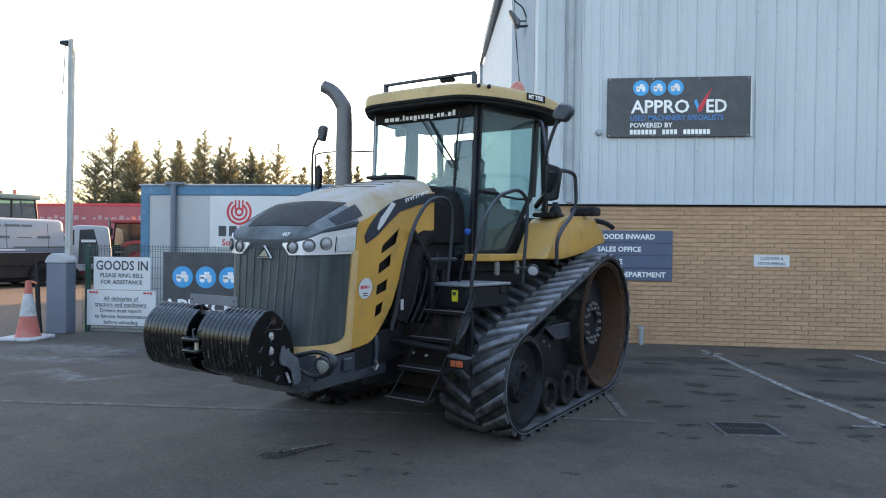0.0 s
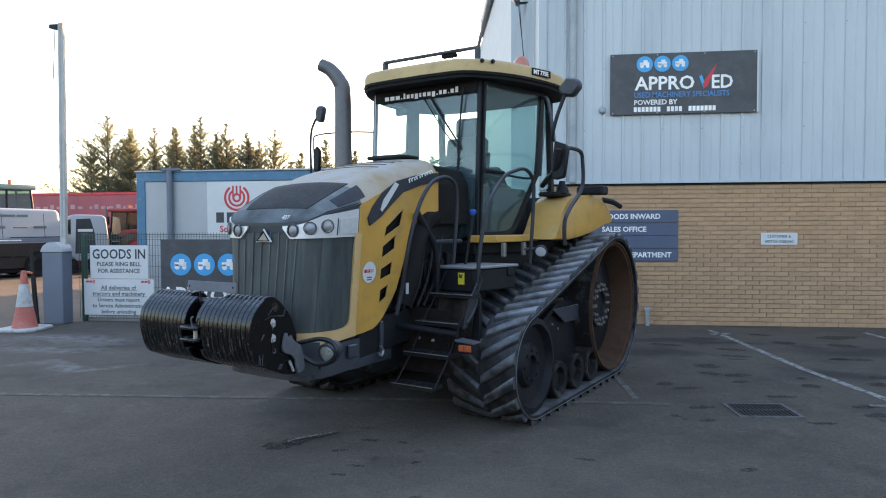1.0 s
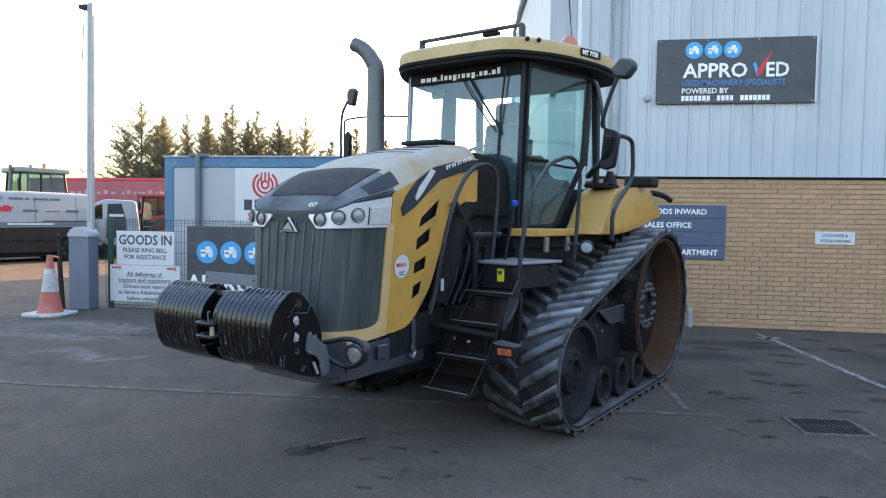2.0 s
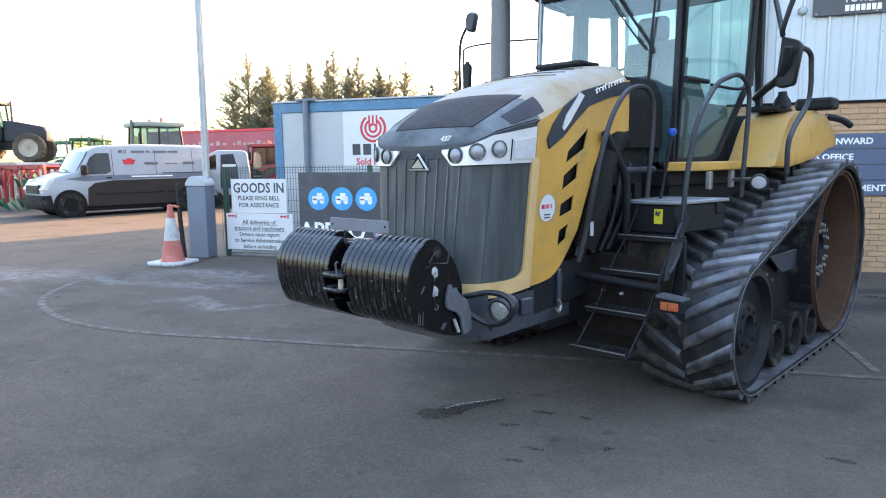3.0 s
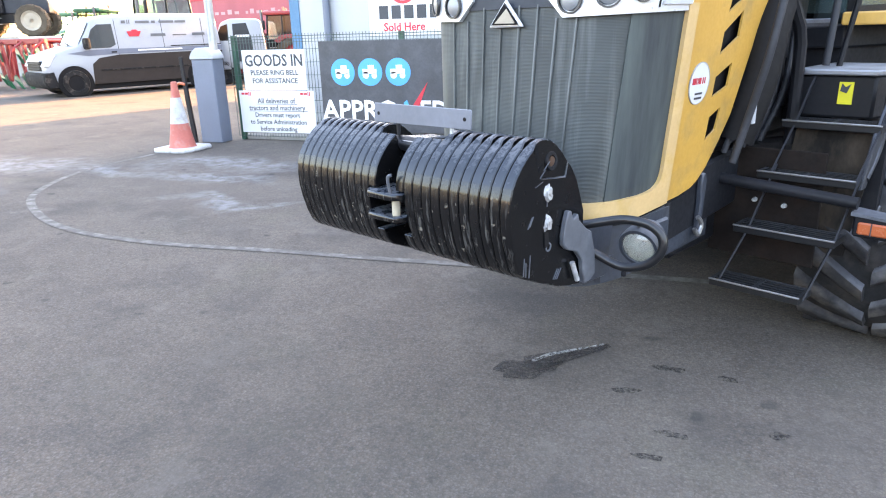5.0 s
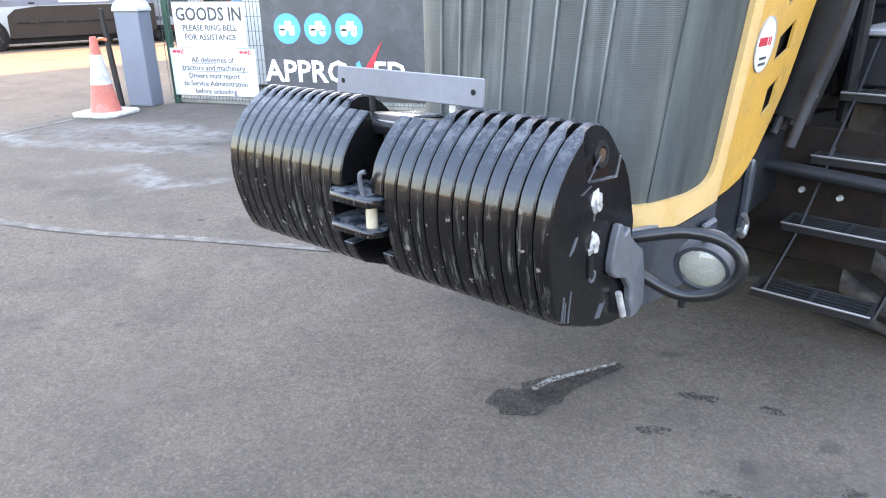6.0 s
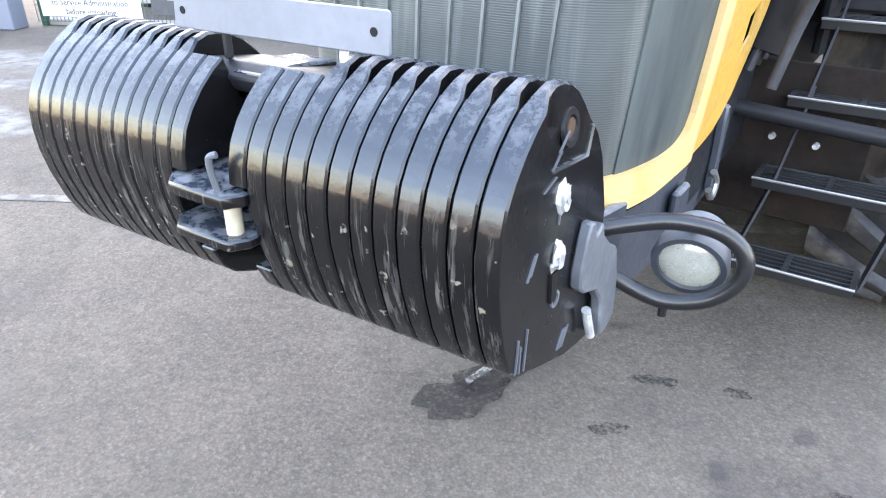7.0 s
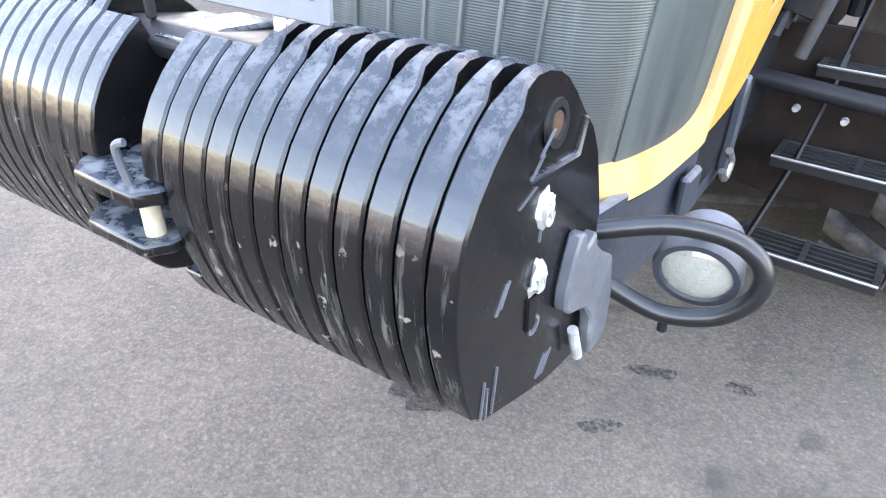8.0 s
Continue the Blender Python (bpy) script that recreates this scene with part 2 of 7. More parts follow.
M = {
    "asphalt": asphalt(),
    "line": surface("worn_white_line_paint", (0.34, 0.34, 0.33), 0.8, dirt=(0.10, 0.10, 0.10), dirt_at=(0.42, 0.60), dirt_scale=14),
    "line_faint": surface("faded_line_paint", (0.20, 0.19, 0.178), 0.9, spec=0.2, dirt=(0.115, 0.106, 0.098), dirt_at=(0.36, 0.56), dirt_scale=9),
    "brick": surface("buff_brick", (0.462, 0.292, 0.178), 0.9, spec=0.2, var=0.08, scale=4, fine=70, bump=0.3, pieces=0.07, dirt=(0.20, 0.155, 0.11), dirt_at=(0.60, 0.85), dirt_scale=2.0),
    "mortar": surface("mortar", (0.392, 0.256, 0.158), 0.95, bump=0.3),
    "cladding": surface("pale_blue_cladding", (0.465, 0.512, 0.555), 0.42, var=0.05, scale=0.8, fine=30, bump=0.02, dirt=(0.37, 0.42, 0.465), dirt_at=(0.5, 0.8), dirt_scale=1.2, stretch=(1, 1, 0.25)),
    "flash": surface("grey_flashing", (0.30, 0.34, 0.37), 0.5, bump=0.02),
    "dark_gap": surface("dark_drip_trim", (0.012, 0.012, 0.013), 0.85, spec=0.15),
    "white_wall": surface("white_render", (0.62, 0.64, 0.66), 0.7, var=0.06),
    "yellow": surface("yellow_machine_paint", (0.56, 0.308, 0.066), 0.38, var=0.10, scale=3, fine=60, bump=0.03, dirt=(0.34, 0.23, 0.09), dirt_at=(0.52, 0.80), dirt_scale=5, frost=0.3, frost_colour=(0.46, 0.42, 0.36), coat=0.1),
    # Paler than the hood yellow: rime, plus sky light painted into the base.
    "yellow_rimed_lit": surface("rimed_skylit_yellow", (0.565, 0.375, 0.175), 0.5, var=0.10, scale=6, fine=60, bump=0.04, dirt=(0.50, 0.31, 0.08), dirt_at=(0.50, 0.75), dirt_scale=7),
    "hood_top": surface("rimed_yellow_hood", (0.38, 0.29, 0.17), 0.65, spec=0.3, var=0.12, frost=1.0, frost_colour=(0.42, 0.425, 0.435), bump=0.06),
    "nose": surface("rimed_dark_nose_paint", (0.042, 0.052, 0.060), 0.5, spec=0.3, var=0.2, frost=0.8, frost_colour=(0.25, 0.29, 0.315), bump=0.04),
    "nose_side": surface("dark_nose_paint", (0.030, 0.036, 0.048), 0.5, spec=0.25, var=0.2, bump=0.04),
    "panel_dark": surface("dark_inset_panel", (0.020, 0.024, 0.029), 0.6, spec=0.2, var=0.3, scale=9, bump=0.04, dirt=(0.06, 0.065, 0.08), dirt_at=(0.6, 0.9)),
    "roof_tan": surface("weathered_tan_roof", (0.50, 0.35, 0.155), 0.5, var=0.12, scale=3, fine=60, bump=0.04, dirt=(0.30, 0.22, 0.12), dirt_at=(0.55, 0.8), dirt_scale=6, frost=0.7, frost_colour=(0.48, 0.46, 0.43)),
    "grille": None, "chrome_dull": surface("silver_reflector", (0.62, 0.64, 0.67), 0.32, 0.25, var=0.08, bump=0.02, coat=0.3),
    "grille_cheek": surface("smooth_grille_cheek", (0.036, 0.045, 0.052), 0.5, spec=0.3, var=0.25, scale=3, bump=0.03, dirt=(0.085, 0.105, 0.10), dirt_at=(0.45, 0.75), dirt_scale=7, stretch=(1, 1, 0.12)),
    "grille_rib": surface("frosted_grille_rib", (0.062, 0.072, 0.073), 0.55, var=0.3, bump=0.05, dirt=(0.15, 0.165, 0.165), dirt_at=(0.42, 0.62), dirt_scale=9, stretch=(1, 1, 0.2)),
    "plate_grey": surface("dull_plate_metal", (0.15, 0.165, 0.20), 0.6, 0.15, var=0.12, scale=5, bump=0.03, frost=0.2),
    "unseen_far_wall": surface("unseen_dark_wall", (0.055, 0.047, 0.043), 0.9, spec=0.1, var=0.3, scale=0.5, bump=0.1),
    "lens_rim": surface("lens_rim", (0.07, 0.075, 0.08), 0.35, 0.5),
    "grey_cast": surface("grey_cast_bumper", (0.033, 0.041, 0.056), 0.5, var=0.2, bump=0.08, frost=0.3, dirt=(0.03, 0.032, 0.035)),
    "black": surface("black_steel_paint", (0.013, 0.0142, 0.018), 0.5, spec=0.22, var=0.35, bump=0.05, dirt=(0.028, 0.027, 0.027), dirt_at=(0.60, 0.85)),
    "black_rail": surface("worn_black_rail", (0.030, 0.033, 0.040), 0.6, spec=0.3, var=0.3, bump=0.05, frost=0.6, frost_colour=(0.22, 0.25, 0.32)),
    "belt": surface("track_belt_rubber", (0.022, 0.0225, 0.024), 0.85, spec=0.15, var=0.35, scale=5, bump=0.2, dirt=(0.055, 0.050, 0.046), dirt_at=(0.45, 0.72), dirt_scale=6, frost=0.4, frost_colour=(0.30, 0.33, 0.38), frost_up=(0.0, 0.85), frost_edge=(1.10, 1.50)),
    # Here the frost setting paints sky reflection onto the loop's upper side.
    "loop_black": surface("black_loop_paint", (0.008, 0.009, 0.011), 0.32, spec=0.5, var=0.3, bump=0.05, frost=0.3, frost_colour=(0.13, 0.15, 0.19)),
    "rubber": surface("track_rubber", (0.030, 0.0305, 0.033), 0.85, spec=0.15, var=0.35, scale=5, bump=0.2, dirt=(0.095, 0.087, 0.080), dirt_at=(0.46, 0.72), dirt_scale=6, frost=0.85, frost_colour=(0.38, 0.41, 0.47), frost_up=(-0.15, 0.8), frost_edge=(1.10, 1.50)),
    "muddy_dark": surface("dark_muddy_steel", (0.014, 0.011, 0.010), 0.85, spec=0.15, var=0.4, scale=6, bump=0.2, dirt=(0.030, 0.020, 0.016), dirt_at=(0.45, 0.75), dirt_scale=5),
    "muddy_flap": surface("muddy_rubber_flap", (0.014, 0.012, 0.011), 0.85, spec=0.2, var=0.4, scale=6, bump=0.25, dirt=(0.085, 0.066, 0.050), dirt_at=(0.46, 0.74), dirt_scale=5, stretch=(1, 1, 0.5)),
    "rubber_side": surface("tyre_rubber", (0.016, 0.016, 0.017), 0.85, spec=0.2, var=0.3, bump=0.2, dirt=(0.09, 0.08, 0.07)),
    "rust": surface("rusty_wheel_rim", (0.085, 0.042, 0.024), 0.8, spec=0.25, var=0.4, scale=4, bump=0.15, dirt=(0.05, 0.035, 0.028), dirt_at=(0.45, 0.7), dirt_scale=4),
    "steel": surface("bare_bolt_steel", (0.36, 0.36, 0.36), 0.42, 0.8, var=0.3, bump=0.1),
    "bright": surface("pale_flaked_metal", (0.40, 0.41, 0.42), 0.55, 0.2, var=0.3, scale=40, bump=0.3, dirt=(0.10, 0.09, 0.08), dirt_at=(0.55, 0.68), dirt_scale=60),
    "galv": surface("galvanised_plate", (0.27, 0.29, 0.32), 0.45, 0.6, var=0.12, scale=5, frost=0.4),
    "exhaust": surface("exhaust_stack", (0.13, 0.13, 0.14), 0.5, 0.4, var=0.2),
    # Serves truly black parts, and sheets that stand in for shade.
    "black_and_shade": surface("matt_black_and_shade", (0.008, 0.008, 0.009), 0.7, spec=0.2),
    "glass": glass("cab_glass", (0.86, 0.95, 0.94), 0.02),
    "door_glass": glass("cab_door_glass", (0.78, 0.92, 0.90), 0.02, haze=0.04, haze_colour=(0.55, 0.72, 0.72)),
    "front_glass": glass("cab_windscreen_glass", (0.76, 0.91, 0.93), 0.02, haze=0.04, haze_colour=(0.50, 0.68, 0.74)),
    "van_screen": glass("van_windscreen_glass", (0.12, 0.14, 0.15), 0.30),
    "tractor_pane": glass("tractor_cab_glass", (0.32, 0.46, 0.44), 0.12),
    "worn_grey": surface("worn_grey_steel_paint", (0.09, 0.10, 0.118), 0.5, var=0.2, scale=12, bump=0.08, dirt=(0.17, 0.185, 0.20), dirt_at=(0.58, 0.8), dirt_scale=12),
    "cab_grey_green": surface("grey_green_roof_paint", (0.24, 0.28, 0.24), 0.5, var=0.1),
    "boom": surface("weathered_white_boom", (0.42, 0.42, 0.41), 0.6, var=0.08, dirt=(0.33, 0.32, 0.30), dirt_at=(0.5, 0.75)),
    "tread_dark": surface("dark_tread_steel", (0.010, 0.011, 0.013), 0.5, spec=0.3, var=0.3, bump=0.05, frost=0.14, frost_colour=(0.13, 0.145, 0.17)),
    "van_text": surface("grey_lettering", (0.13, 0.14, 0.155), 0.6, bump=0.0),
    "drain_ring": surface("pale_concrete_ring", (0.13, 0.13, 0.135), 0.9, bump=0.3, dirt=(0.08, 0.08, 0.08), dirt_at=(0.45, 0.65), dirt_scale=14),
    "pale_script": surface("faded_pale_lettering", (0.46, 0.27, 0.28), 0.6, bump=0.0),
    "cream_pin": surface("cream_worn_pin", (0.42, 0.37, 0.28), 0.6, var=0.2, scale=20, bump=0.1),
    "tyre_dusty": surface("dusty_tyre_rubber", (0.085, 0.070, 0.054), 0.9, spec=0.15, var=0.35, scale=3, bump=0.2),
    "pane": glass("vehicle_glass", (0.10, 0.12, 0.13), 0.08),
    "lamp_glass": glass("lamp_glass", (0.92, 0.94, 0.94), 0.10),
    "indicator": surface("clear_indicator_lens", (0.50, 0.52, 0.54), 0.2, var=0.12, scale=20, bump=0.05, coat=0.5),
    "lamp_lens": glass("lamp_lens_glass", (0.92, 0.93, 0.89), 0.03, haze=0.35, haze_colour=(0.60, 0.61, 0.56)),
    "mirror_bowl": surface("bright_reflector_bowl", (0.72, 0.73, 0.70), 0.30, 0.85, var=0.10, scale=25, fine=90, bump=0.10),
    "amber": surface("amber_lens", (0.50, 0.115, 0.04), 0.25, var=0.15, bump=0.02, coat=0.4),
    "beacon": surface("beacon_lens", (0.46, 0.16, 0.11), 0.3, bump=0.0, coat=0.3),
    "interior": surface("cab_interior", (0.045, 0.050, 0.055), 0.8, spec=0.2),
    "white": surface("white_sign_face", (0.59, 0.605, 0.62), 0.5, var=0.05, bump=0.02, dirt=(0.52, 0.53, 0.53), dirt_at=(0.55, 0.85), dirt_scale=3),
    "text_dark": surface("dark_lettering", (0.045, 0.05, 0.06), 0.6, bump=0.0),
    "text_white": surface("white_lettering", (0.84, 0.85, 0.86), 0.5, bump=0.0),
    "text_blue": surface("blue_lettering", (0.04, 0.22, 0.55), 0.5, bump=0.0),
    "sign_dark": surface("dark_sign_face", (0.050, 0.055, 0.066), 0.5, var=0.25, scale=3, bump=0.03, dirt=(0.085, 0.09, 0.10), dirt_at=(0.5, 0.75), dirt_scale=5),
    "sign_navy": surface("slate_blue_board", (0.075, 0.10, 0.165), 0.55, var=0.08, bump=0.02),
    "cyan": surface("bright_blue_disc", (0.03, 0.33, 0.66), 0.5, var=0.06, bump=0.0),
    "red": surface("red_mark", (0.58, 0.03, 0.05), 0.5, bump=0.0),
    "label_yellow": surface("yellow_warning_label", (0.70, 0.62, 0.03), 0.5, bump=0.0),
    "blue_plastic": surface("blue_plastic", (0.02, 0.10, 0.45), 0.4, bump=0.0),
    "cabin_blue": surface("cabin_blue_trim", (0.05, 0.17, 0.30), 0.5, var=0.15, dirt=(0.12, 0.22, 0.32)),
    "cabin_wall": surface("cabin_pale_panel", (0.385, 0.405, 0.43), 0.5, var=0.05, bump=0.02),
    "cone_orange": surface("faded_cone_orange", (0.50, 0.135, 0.105), 0.7, dirt=(0.44, 0.25, 0.21)),
    "cone_white": surface("cone_white_sleeve", (0.52, 0.53, 0.54), 0.6, dirt=(0.34, 0.33, 0.33), dirt_at=(0.48, 0.68), dirt_scale=12),
    "barrier_grey": surface("grey_blue_cabinet_paint", (0.13, 0.155, 0.205), 0.55, var=0.08),
    "barrier_cap": surface("pale_grey_cap", (0.36, 0.385, 0.42), 0.6, var=0.08, frost=0.5),
    "fence_green": surface("green_fence_paint", (0.02, 0.085, 0.055), 0.5),
    "fence_wire": surface("green_grey_wire", (0.055, 0.085, 0.08), 0.5),
    "van_white": surface("white_van_paint", (0.295, 0.32, 0.355), 0.3, var=0.04, bump=0.01, coat=0.4),
    "van_dark": surface("dark_brown_wrap", (0.026, 0.021, 0.019), 0.45, spec=0.3, var=0.2, bump=0.02),
    "trailer_red": surface("faded_red_curtain", (0.38, 0.085, 0.105), 0.6, var=0.12, scale=1.0, stretch=(1, 1, 0.3)),
    "tractor_red": surface("red_machine_paint", (0.26, 0.025, 0.03), 0.4, bump=0.02),
    "plough_green": surface("green_plough_paint", (0.015, 0.12, 0.06), 0.4, bump=0.02),
    "wheel_cream": surface("cream_wheel_rim", (0.34, 0.30, 0.24), 0.5),
    "bark": surface("bark", (0.075, 0.055, 0.042), 0.95, bump=0.4),
    "iron": surface("cast_iron", (0.05, 0.05, 0.055), 0.6, 0.4, bump=0.2),
    "kerb": surface("concrete", (0.30, 0.295, 0.28), 0.9, bump=0.2, dirt=(0.15, 0.15, 0.13)),
}


def grille_material():
    """Fine perforated grille: rows of small holes, with pale run marks down the face."""
    m, nt, b = shader("grille_mesh")
    tc = nt.nodes.new("ShaderNodeTexCoord")
    co = tc.outputs["Object"]
    wv = add(nt, "ShaderNodeTexWave", Vector=co, Scale=62.0, Distortion=0.0)
    wv.bands_direction = "Z"
    st = add(nt, "ShaderNodeMapping", Vector=co, Scale=(9, 9, 0.5))
    runs = ramp(nt, noise_tex(nt, st.outputs[0], 1.6, 5, 0.6), 0.50, 0.72)
    blot = ramp(nt, noise_tex(nt, co, 3.0, 4), 0.35, 0.7)
    c = mixc(nt, blot, (0.034, 0.041, 0.042, 1), (0.064, 0.075, 0.074, 1))
    c = mixc(nt, times(nt, runs, 0.6), c, (0.150, 0.168, 0.162, 1))
    c = mixc(nt, times(nt, wv.outputs["Fac"], 0.3), c, (0.014, 0.016, 0.017, 1))
    nt.links.new(c, b.inputs["Base Color"])
    b.inputs["Roughness"].default_value = 0.55
    bp = add(nt, "ShaderNodeBump", Height=wv.outputs["Fac"], Strength=0.25, Distance=0.004)
    nt.links.new(bp.outputs[0], b.inputs["Normal"])
    return m


def weight_material():
    """Glossy black paint on iron, scuffed by pale vertical scratches and flakes."""
    m, nt, b = shader("scuffed_gloss_black")
    tc = nt.nodes.new("ShaderNodeTexCoord")
    co = tc.outputs["Object"]
    st = add(nt, "ShaderNodeMapping", Vector=co, Scale=(75, 30, 5))
    scr = ramp(nt, noise_tex(nt, st.outputs[0], 1.0, 6, 0.7), 0.555, 0.66)
    flake = ramp(nt, noise_tex(nt, co, 34, 5, 0.6), 0.635, 0.67)
    dust = ramp(nt, noise_tex(nt, co, 6, 5, 0.6), 0.45, 0.75)
    geo = nt.nodes.new("ShaderNodeNewGeometry")
    sep = add(nt, "ShaderNodeSeparateXYZ", Vector=geo.outputs["Normal"])
    sepo = add(nt, "ShaderNodeSeparateXYZ", Vector=tc.outputs["Normal"])
    front = times(nt, sepo.outputs[0], sepo.outputs[0])
    low = times(nt, ramp(nt, sep.outputs[2], 0.40, -0.05), ramp(nt, front, 0.75, 0.25))
    c = mixc(nt, dust, (0.003, 0.0032, 0.004, 1), (0.007, 0.007, 0.0075, 1))
    c = mixc(nt, times(nt, times(nt, scr, low), 0.55), c, (0.12, 0.118, 0.112, 1))
    c = mixc(nt, times(nt, times(nt, flake, low), 0.8), c, (0.20, 0.18, 0.15, 1))
    # grey-blue sky reflection painted into the colour wherever the iron faces the sky
    sheen = times(nt, ramp(nt, sep.outputs[2], 0.20, 0.5), ramp_to(nt, noise_tex(nt, co, 9, 5, 0.6), 0.55, 1.0))
    c = mixc(nt, times(nt, sheen, 0.4), c, (0.055, 0.078, 0.112, 1))
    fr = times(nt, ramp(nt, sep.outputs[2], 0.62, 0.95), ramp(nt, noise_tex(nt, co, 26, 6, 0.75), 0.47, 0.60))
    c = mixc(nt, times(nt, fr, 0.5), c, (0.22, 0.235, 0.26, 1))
    nt.links.new(c, b.inputs["Base Color"])
    b.inputs["Specular IOR Level"].default_value = 0.36
    b.inputs["Coat Weight"].default_value = 0.12
    b.inputs["Coat Roughness"].default_value = 0.07
    b.inputs["Coat IOR"].default_value = 1.5
    r = times(nt, ramp_to(nt, noise_tex(nt, co, 30, 3), 0.18, 0.32), times(nt, times(nt, scr, low), 0.4), "ADD")
    r = times(nt, r, times(nt, fr, 0.4), "ADD")
    nt.links.new(r, b.inputs["Roughness"])
    h = times(nt, noise_tex(nt, co, 14, 3), times(nt, noise_tex(nt, co, 80, 2), 0.25), "ADD")
    bp = add(nt, "ShaderNodeBump", Height=h, Strength=0.25, Distance=0.006)
    nt.links.new(bp.outputs[0], b.inputs["Normal"])
    return m


M["grille"] = grille_material()
M["weight"] = weight_material()


def needle_material():
    """Sunlit sprays: some light passes through the thin needles."""
    m, nt, b = shader("conifer_sprays")
    co = nt.nodes.new("ShaderNodeTexCoord").outputs["Object"]
    k = ramp(nt, noise_tex(nt, co, 0.7, 4), 0.35, 0.68)
    c = mixc(nt, k, (0.20, 0.225, 0.155, 1), (0.27, 0.25, 0.165, 1))
    c = mixc(nt, times(nt, noise_tex(nt, co, 7, 3), 0.6), c, (0.13, 0.145, 0.09, 1))
    nt.links.new(c, b.inputs["Base Color"])
    b.inputs["Roughness"].default_value = 0.85
    b.inputs["Specular IOR Level"].default_value = 0.15
    tl = add(nt, "ShaderNodeBsdfTranslucent", Color=c)
    mx = add(nt, "ShaderNodeMixShader", i0=0.5, i1=b.outputs[0], i2=tl.outputs[0])
    nt.links.new(mx.outputs[0], nt.nodes["Material Output"].inputs[0])
    return m


M["needles"] = needle_material()


# ---------------------------------------------------------------- building helpers
def thing(name, label, category, at=(0, 0, 0), turn=0.0, group="", kind=""):
    ob = new(name)
    ob.empty_display_size = 0.2
    ob.matrix_world = pose(at[0] * S, at[1] * S, at[2] * S, 0, 0, turn)
    return tagged(ob, label, category, group, kind)


def link_mesh(name, bm, material, scale=True, smooth=None):
    if scale:
        bmesh.ops.scale(bm, vec=(S, S, S), verts=bm.verts[:])
    bmesh.ops.recalc_face_normals(bm, faces=bm.faces[:])
    me = bpy.data.meshes.new(name)
    bm.to_mesh(me)
    bm.free()
    if material is not None:
        me.materials.append(M[material] if isinstance(material, str) else material)
    if smooth:
        me.shade_smooth()
        me.set_sharp_from_angle(angle=radians(smooth))
    return me


def part(name, bm, material, parent=None, label="", smooth=35):
    ob = new(name, link_mesh(name, bm, material, True, smooth))
    if parent is not None:
        ob.parent = parent
    return tagged(ob, label) if label else ob


def setting(name, bm, material, label, category="", smooth=35):
    ob = new(name, link_mesh(name, bm, material, True, smooth))
    return tagged(ob, label, category, kind="structure")


def box(x0, x1, y0, y1, z0, z1, bevel=0.0, bm=None, seg=1):
    own = bmesh.new()
    r = bmesh.ops.create_cube(own, size=1.0)
    for v in r["verts"]:
        v.co = Vector(((x0 + x1) / 2 + v.co.x * (x1 - x0), (y0 + y1) / 2 + v.co.y * (y1 - y0), (z0 + z1) / 2 + v.co.z * (z1 - z0)))
    if bevel:
        bmesh.ops.bevel(own, geom=own.edges[:], offset=bevel, segments=seg, affect="EDGES", profile=0.5)
    return merge(bm, own)


def merge(bm, own):
    if bm is None:
        return own
    me = bpy.data.meshes.new("tmp")
    own.to_mesh(me)
    own.free()
    bm.from_mesh(me)
    bpy.data.meshes.remove(me)
    return bm


def prism(poly, axis, a, b, bevel=0.0, bm=None, seg=1):
    """A polygon pulled along an axis from a to b. x: poly in (y, z); y: (x, z); z: (x, y)."""
    own = bmesh.new()

    def p(q, h):
        return {"x": (h, q[0], q[1]), "y": (q[0], h, q[1]), "z": (q[0], q[1], h)}[axis]
    lo = [own.verts.new(p(q, a)) for q in poly]
    hi = [own.verts.new(p(q, b)) for q in poly]
    own.faces.new(lo)
    own.faces.new(hi[::-1])
    for i in range(len(poly)):
        j = (i + 1) % len(poly)
        own.faces.new((lo[j], lo[i], hi[i], hi[j]))
    bmesh.ops.recalc_face_normals(own, faces=own.faces[:])
    if bevel:
        bmesh.ops.bevel(own, geom=own.edges[:], offset=bevel, segments=seg, affect="EDGES", profile=0.5)
    return merge(bm, own)


def rod(p0, p1, r0, r1=None, n=16, bm=None, caps=True):
    """A round bar, cone or disc between two points."""
    r1 = r0 if r1 is None else r1
    own = bm if bm is not None else bmesh.new()
    p0, p1 = Vector(p0), Vector(p1)
    d = (p1 - p0).normalized()
    a = d.orthogonal().normalized()
    b = d.cross(a)
    rings = []
    for p, r in ((p0, r0), (p1, r1)):
        rings.append([own.verts.new(p + (a * math.cos(2 * math.pi * i / n) + b * math.sin(2 * math.pi * i / n)) * r) for i in range(n)])
    for i in range(n):
        j = (i + 1) % n
        own.faces.new((rings[0][i], rings[0][j], rings[1][j], rings[1][i]))
    if caps:
        own.faces.new(rings[0][::-1])
        own.faces.new(rings[1])
    return own


def lathe(profile, origin, axis, n=32, bm=None, closed=False):
    """Turns (distance along the axis, radius) pairs round a line."""
    own = bm if bm is not None else bmesh.new()
    d = Vector(axis).normalized()
    a = d.orthogonal().normalized()
    b = d.cross(a)
    o = Vector(origin)
    rings = [[own.verts.new(o + d * h + (a * math.cos(2 * math.pi * i / n) + b * math.sin(2 * math.pi * i / n)) * r) for i in range(n)] for h, r in profile]
    m = len(rings)
    for k in range(m if closed else m - 1):
        r0, r1 = rings[k], rings[(k + 1) % m]
        for i in range(n):
            j = (i + 1) % n
            own.faces.new((r0[i], r0[j], r1[j], r1[i]))
    if not closed:
        own.faces.new(rings[0][::-1])
        own.faces.new(rings[-1])
    return own


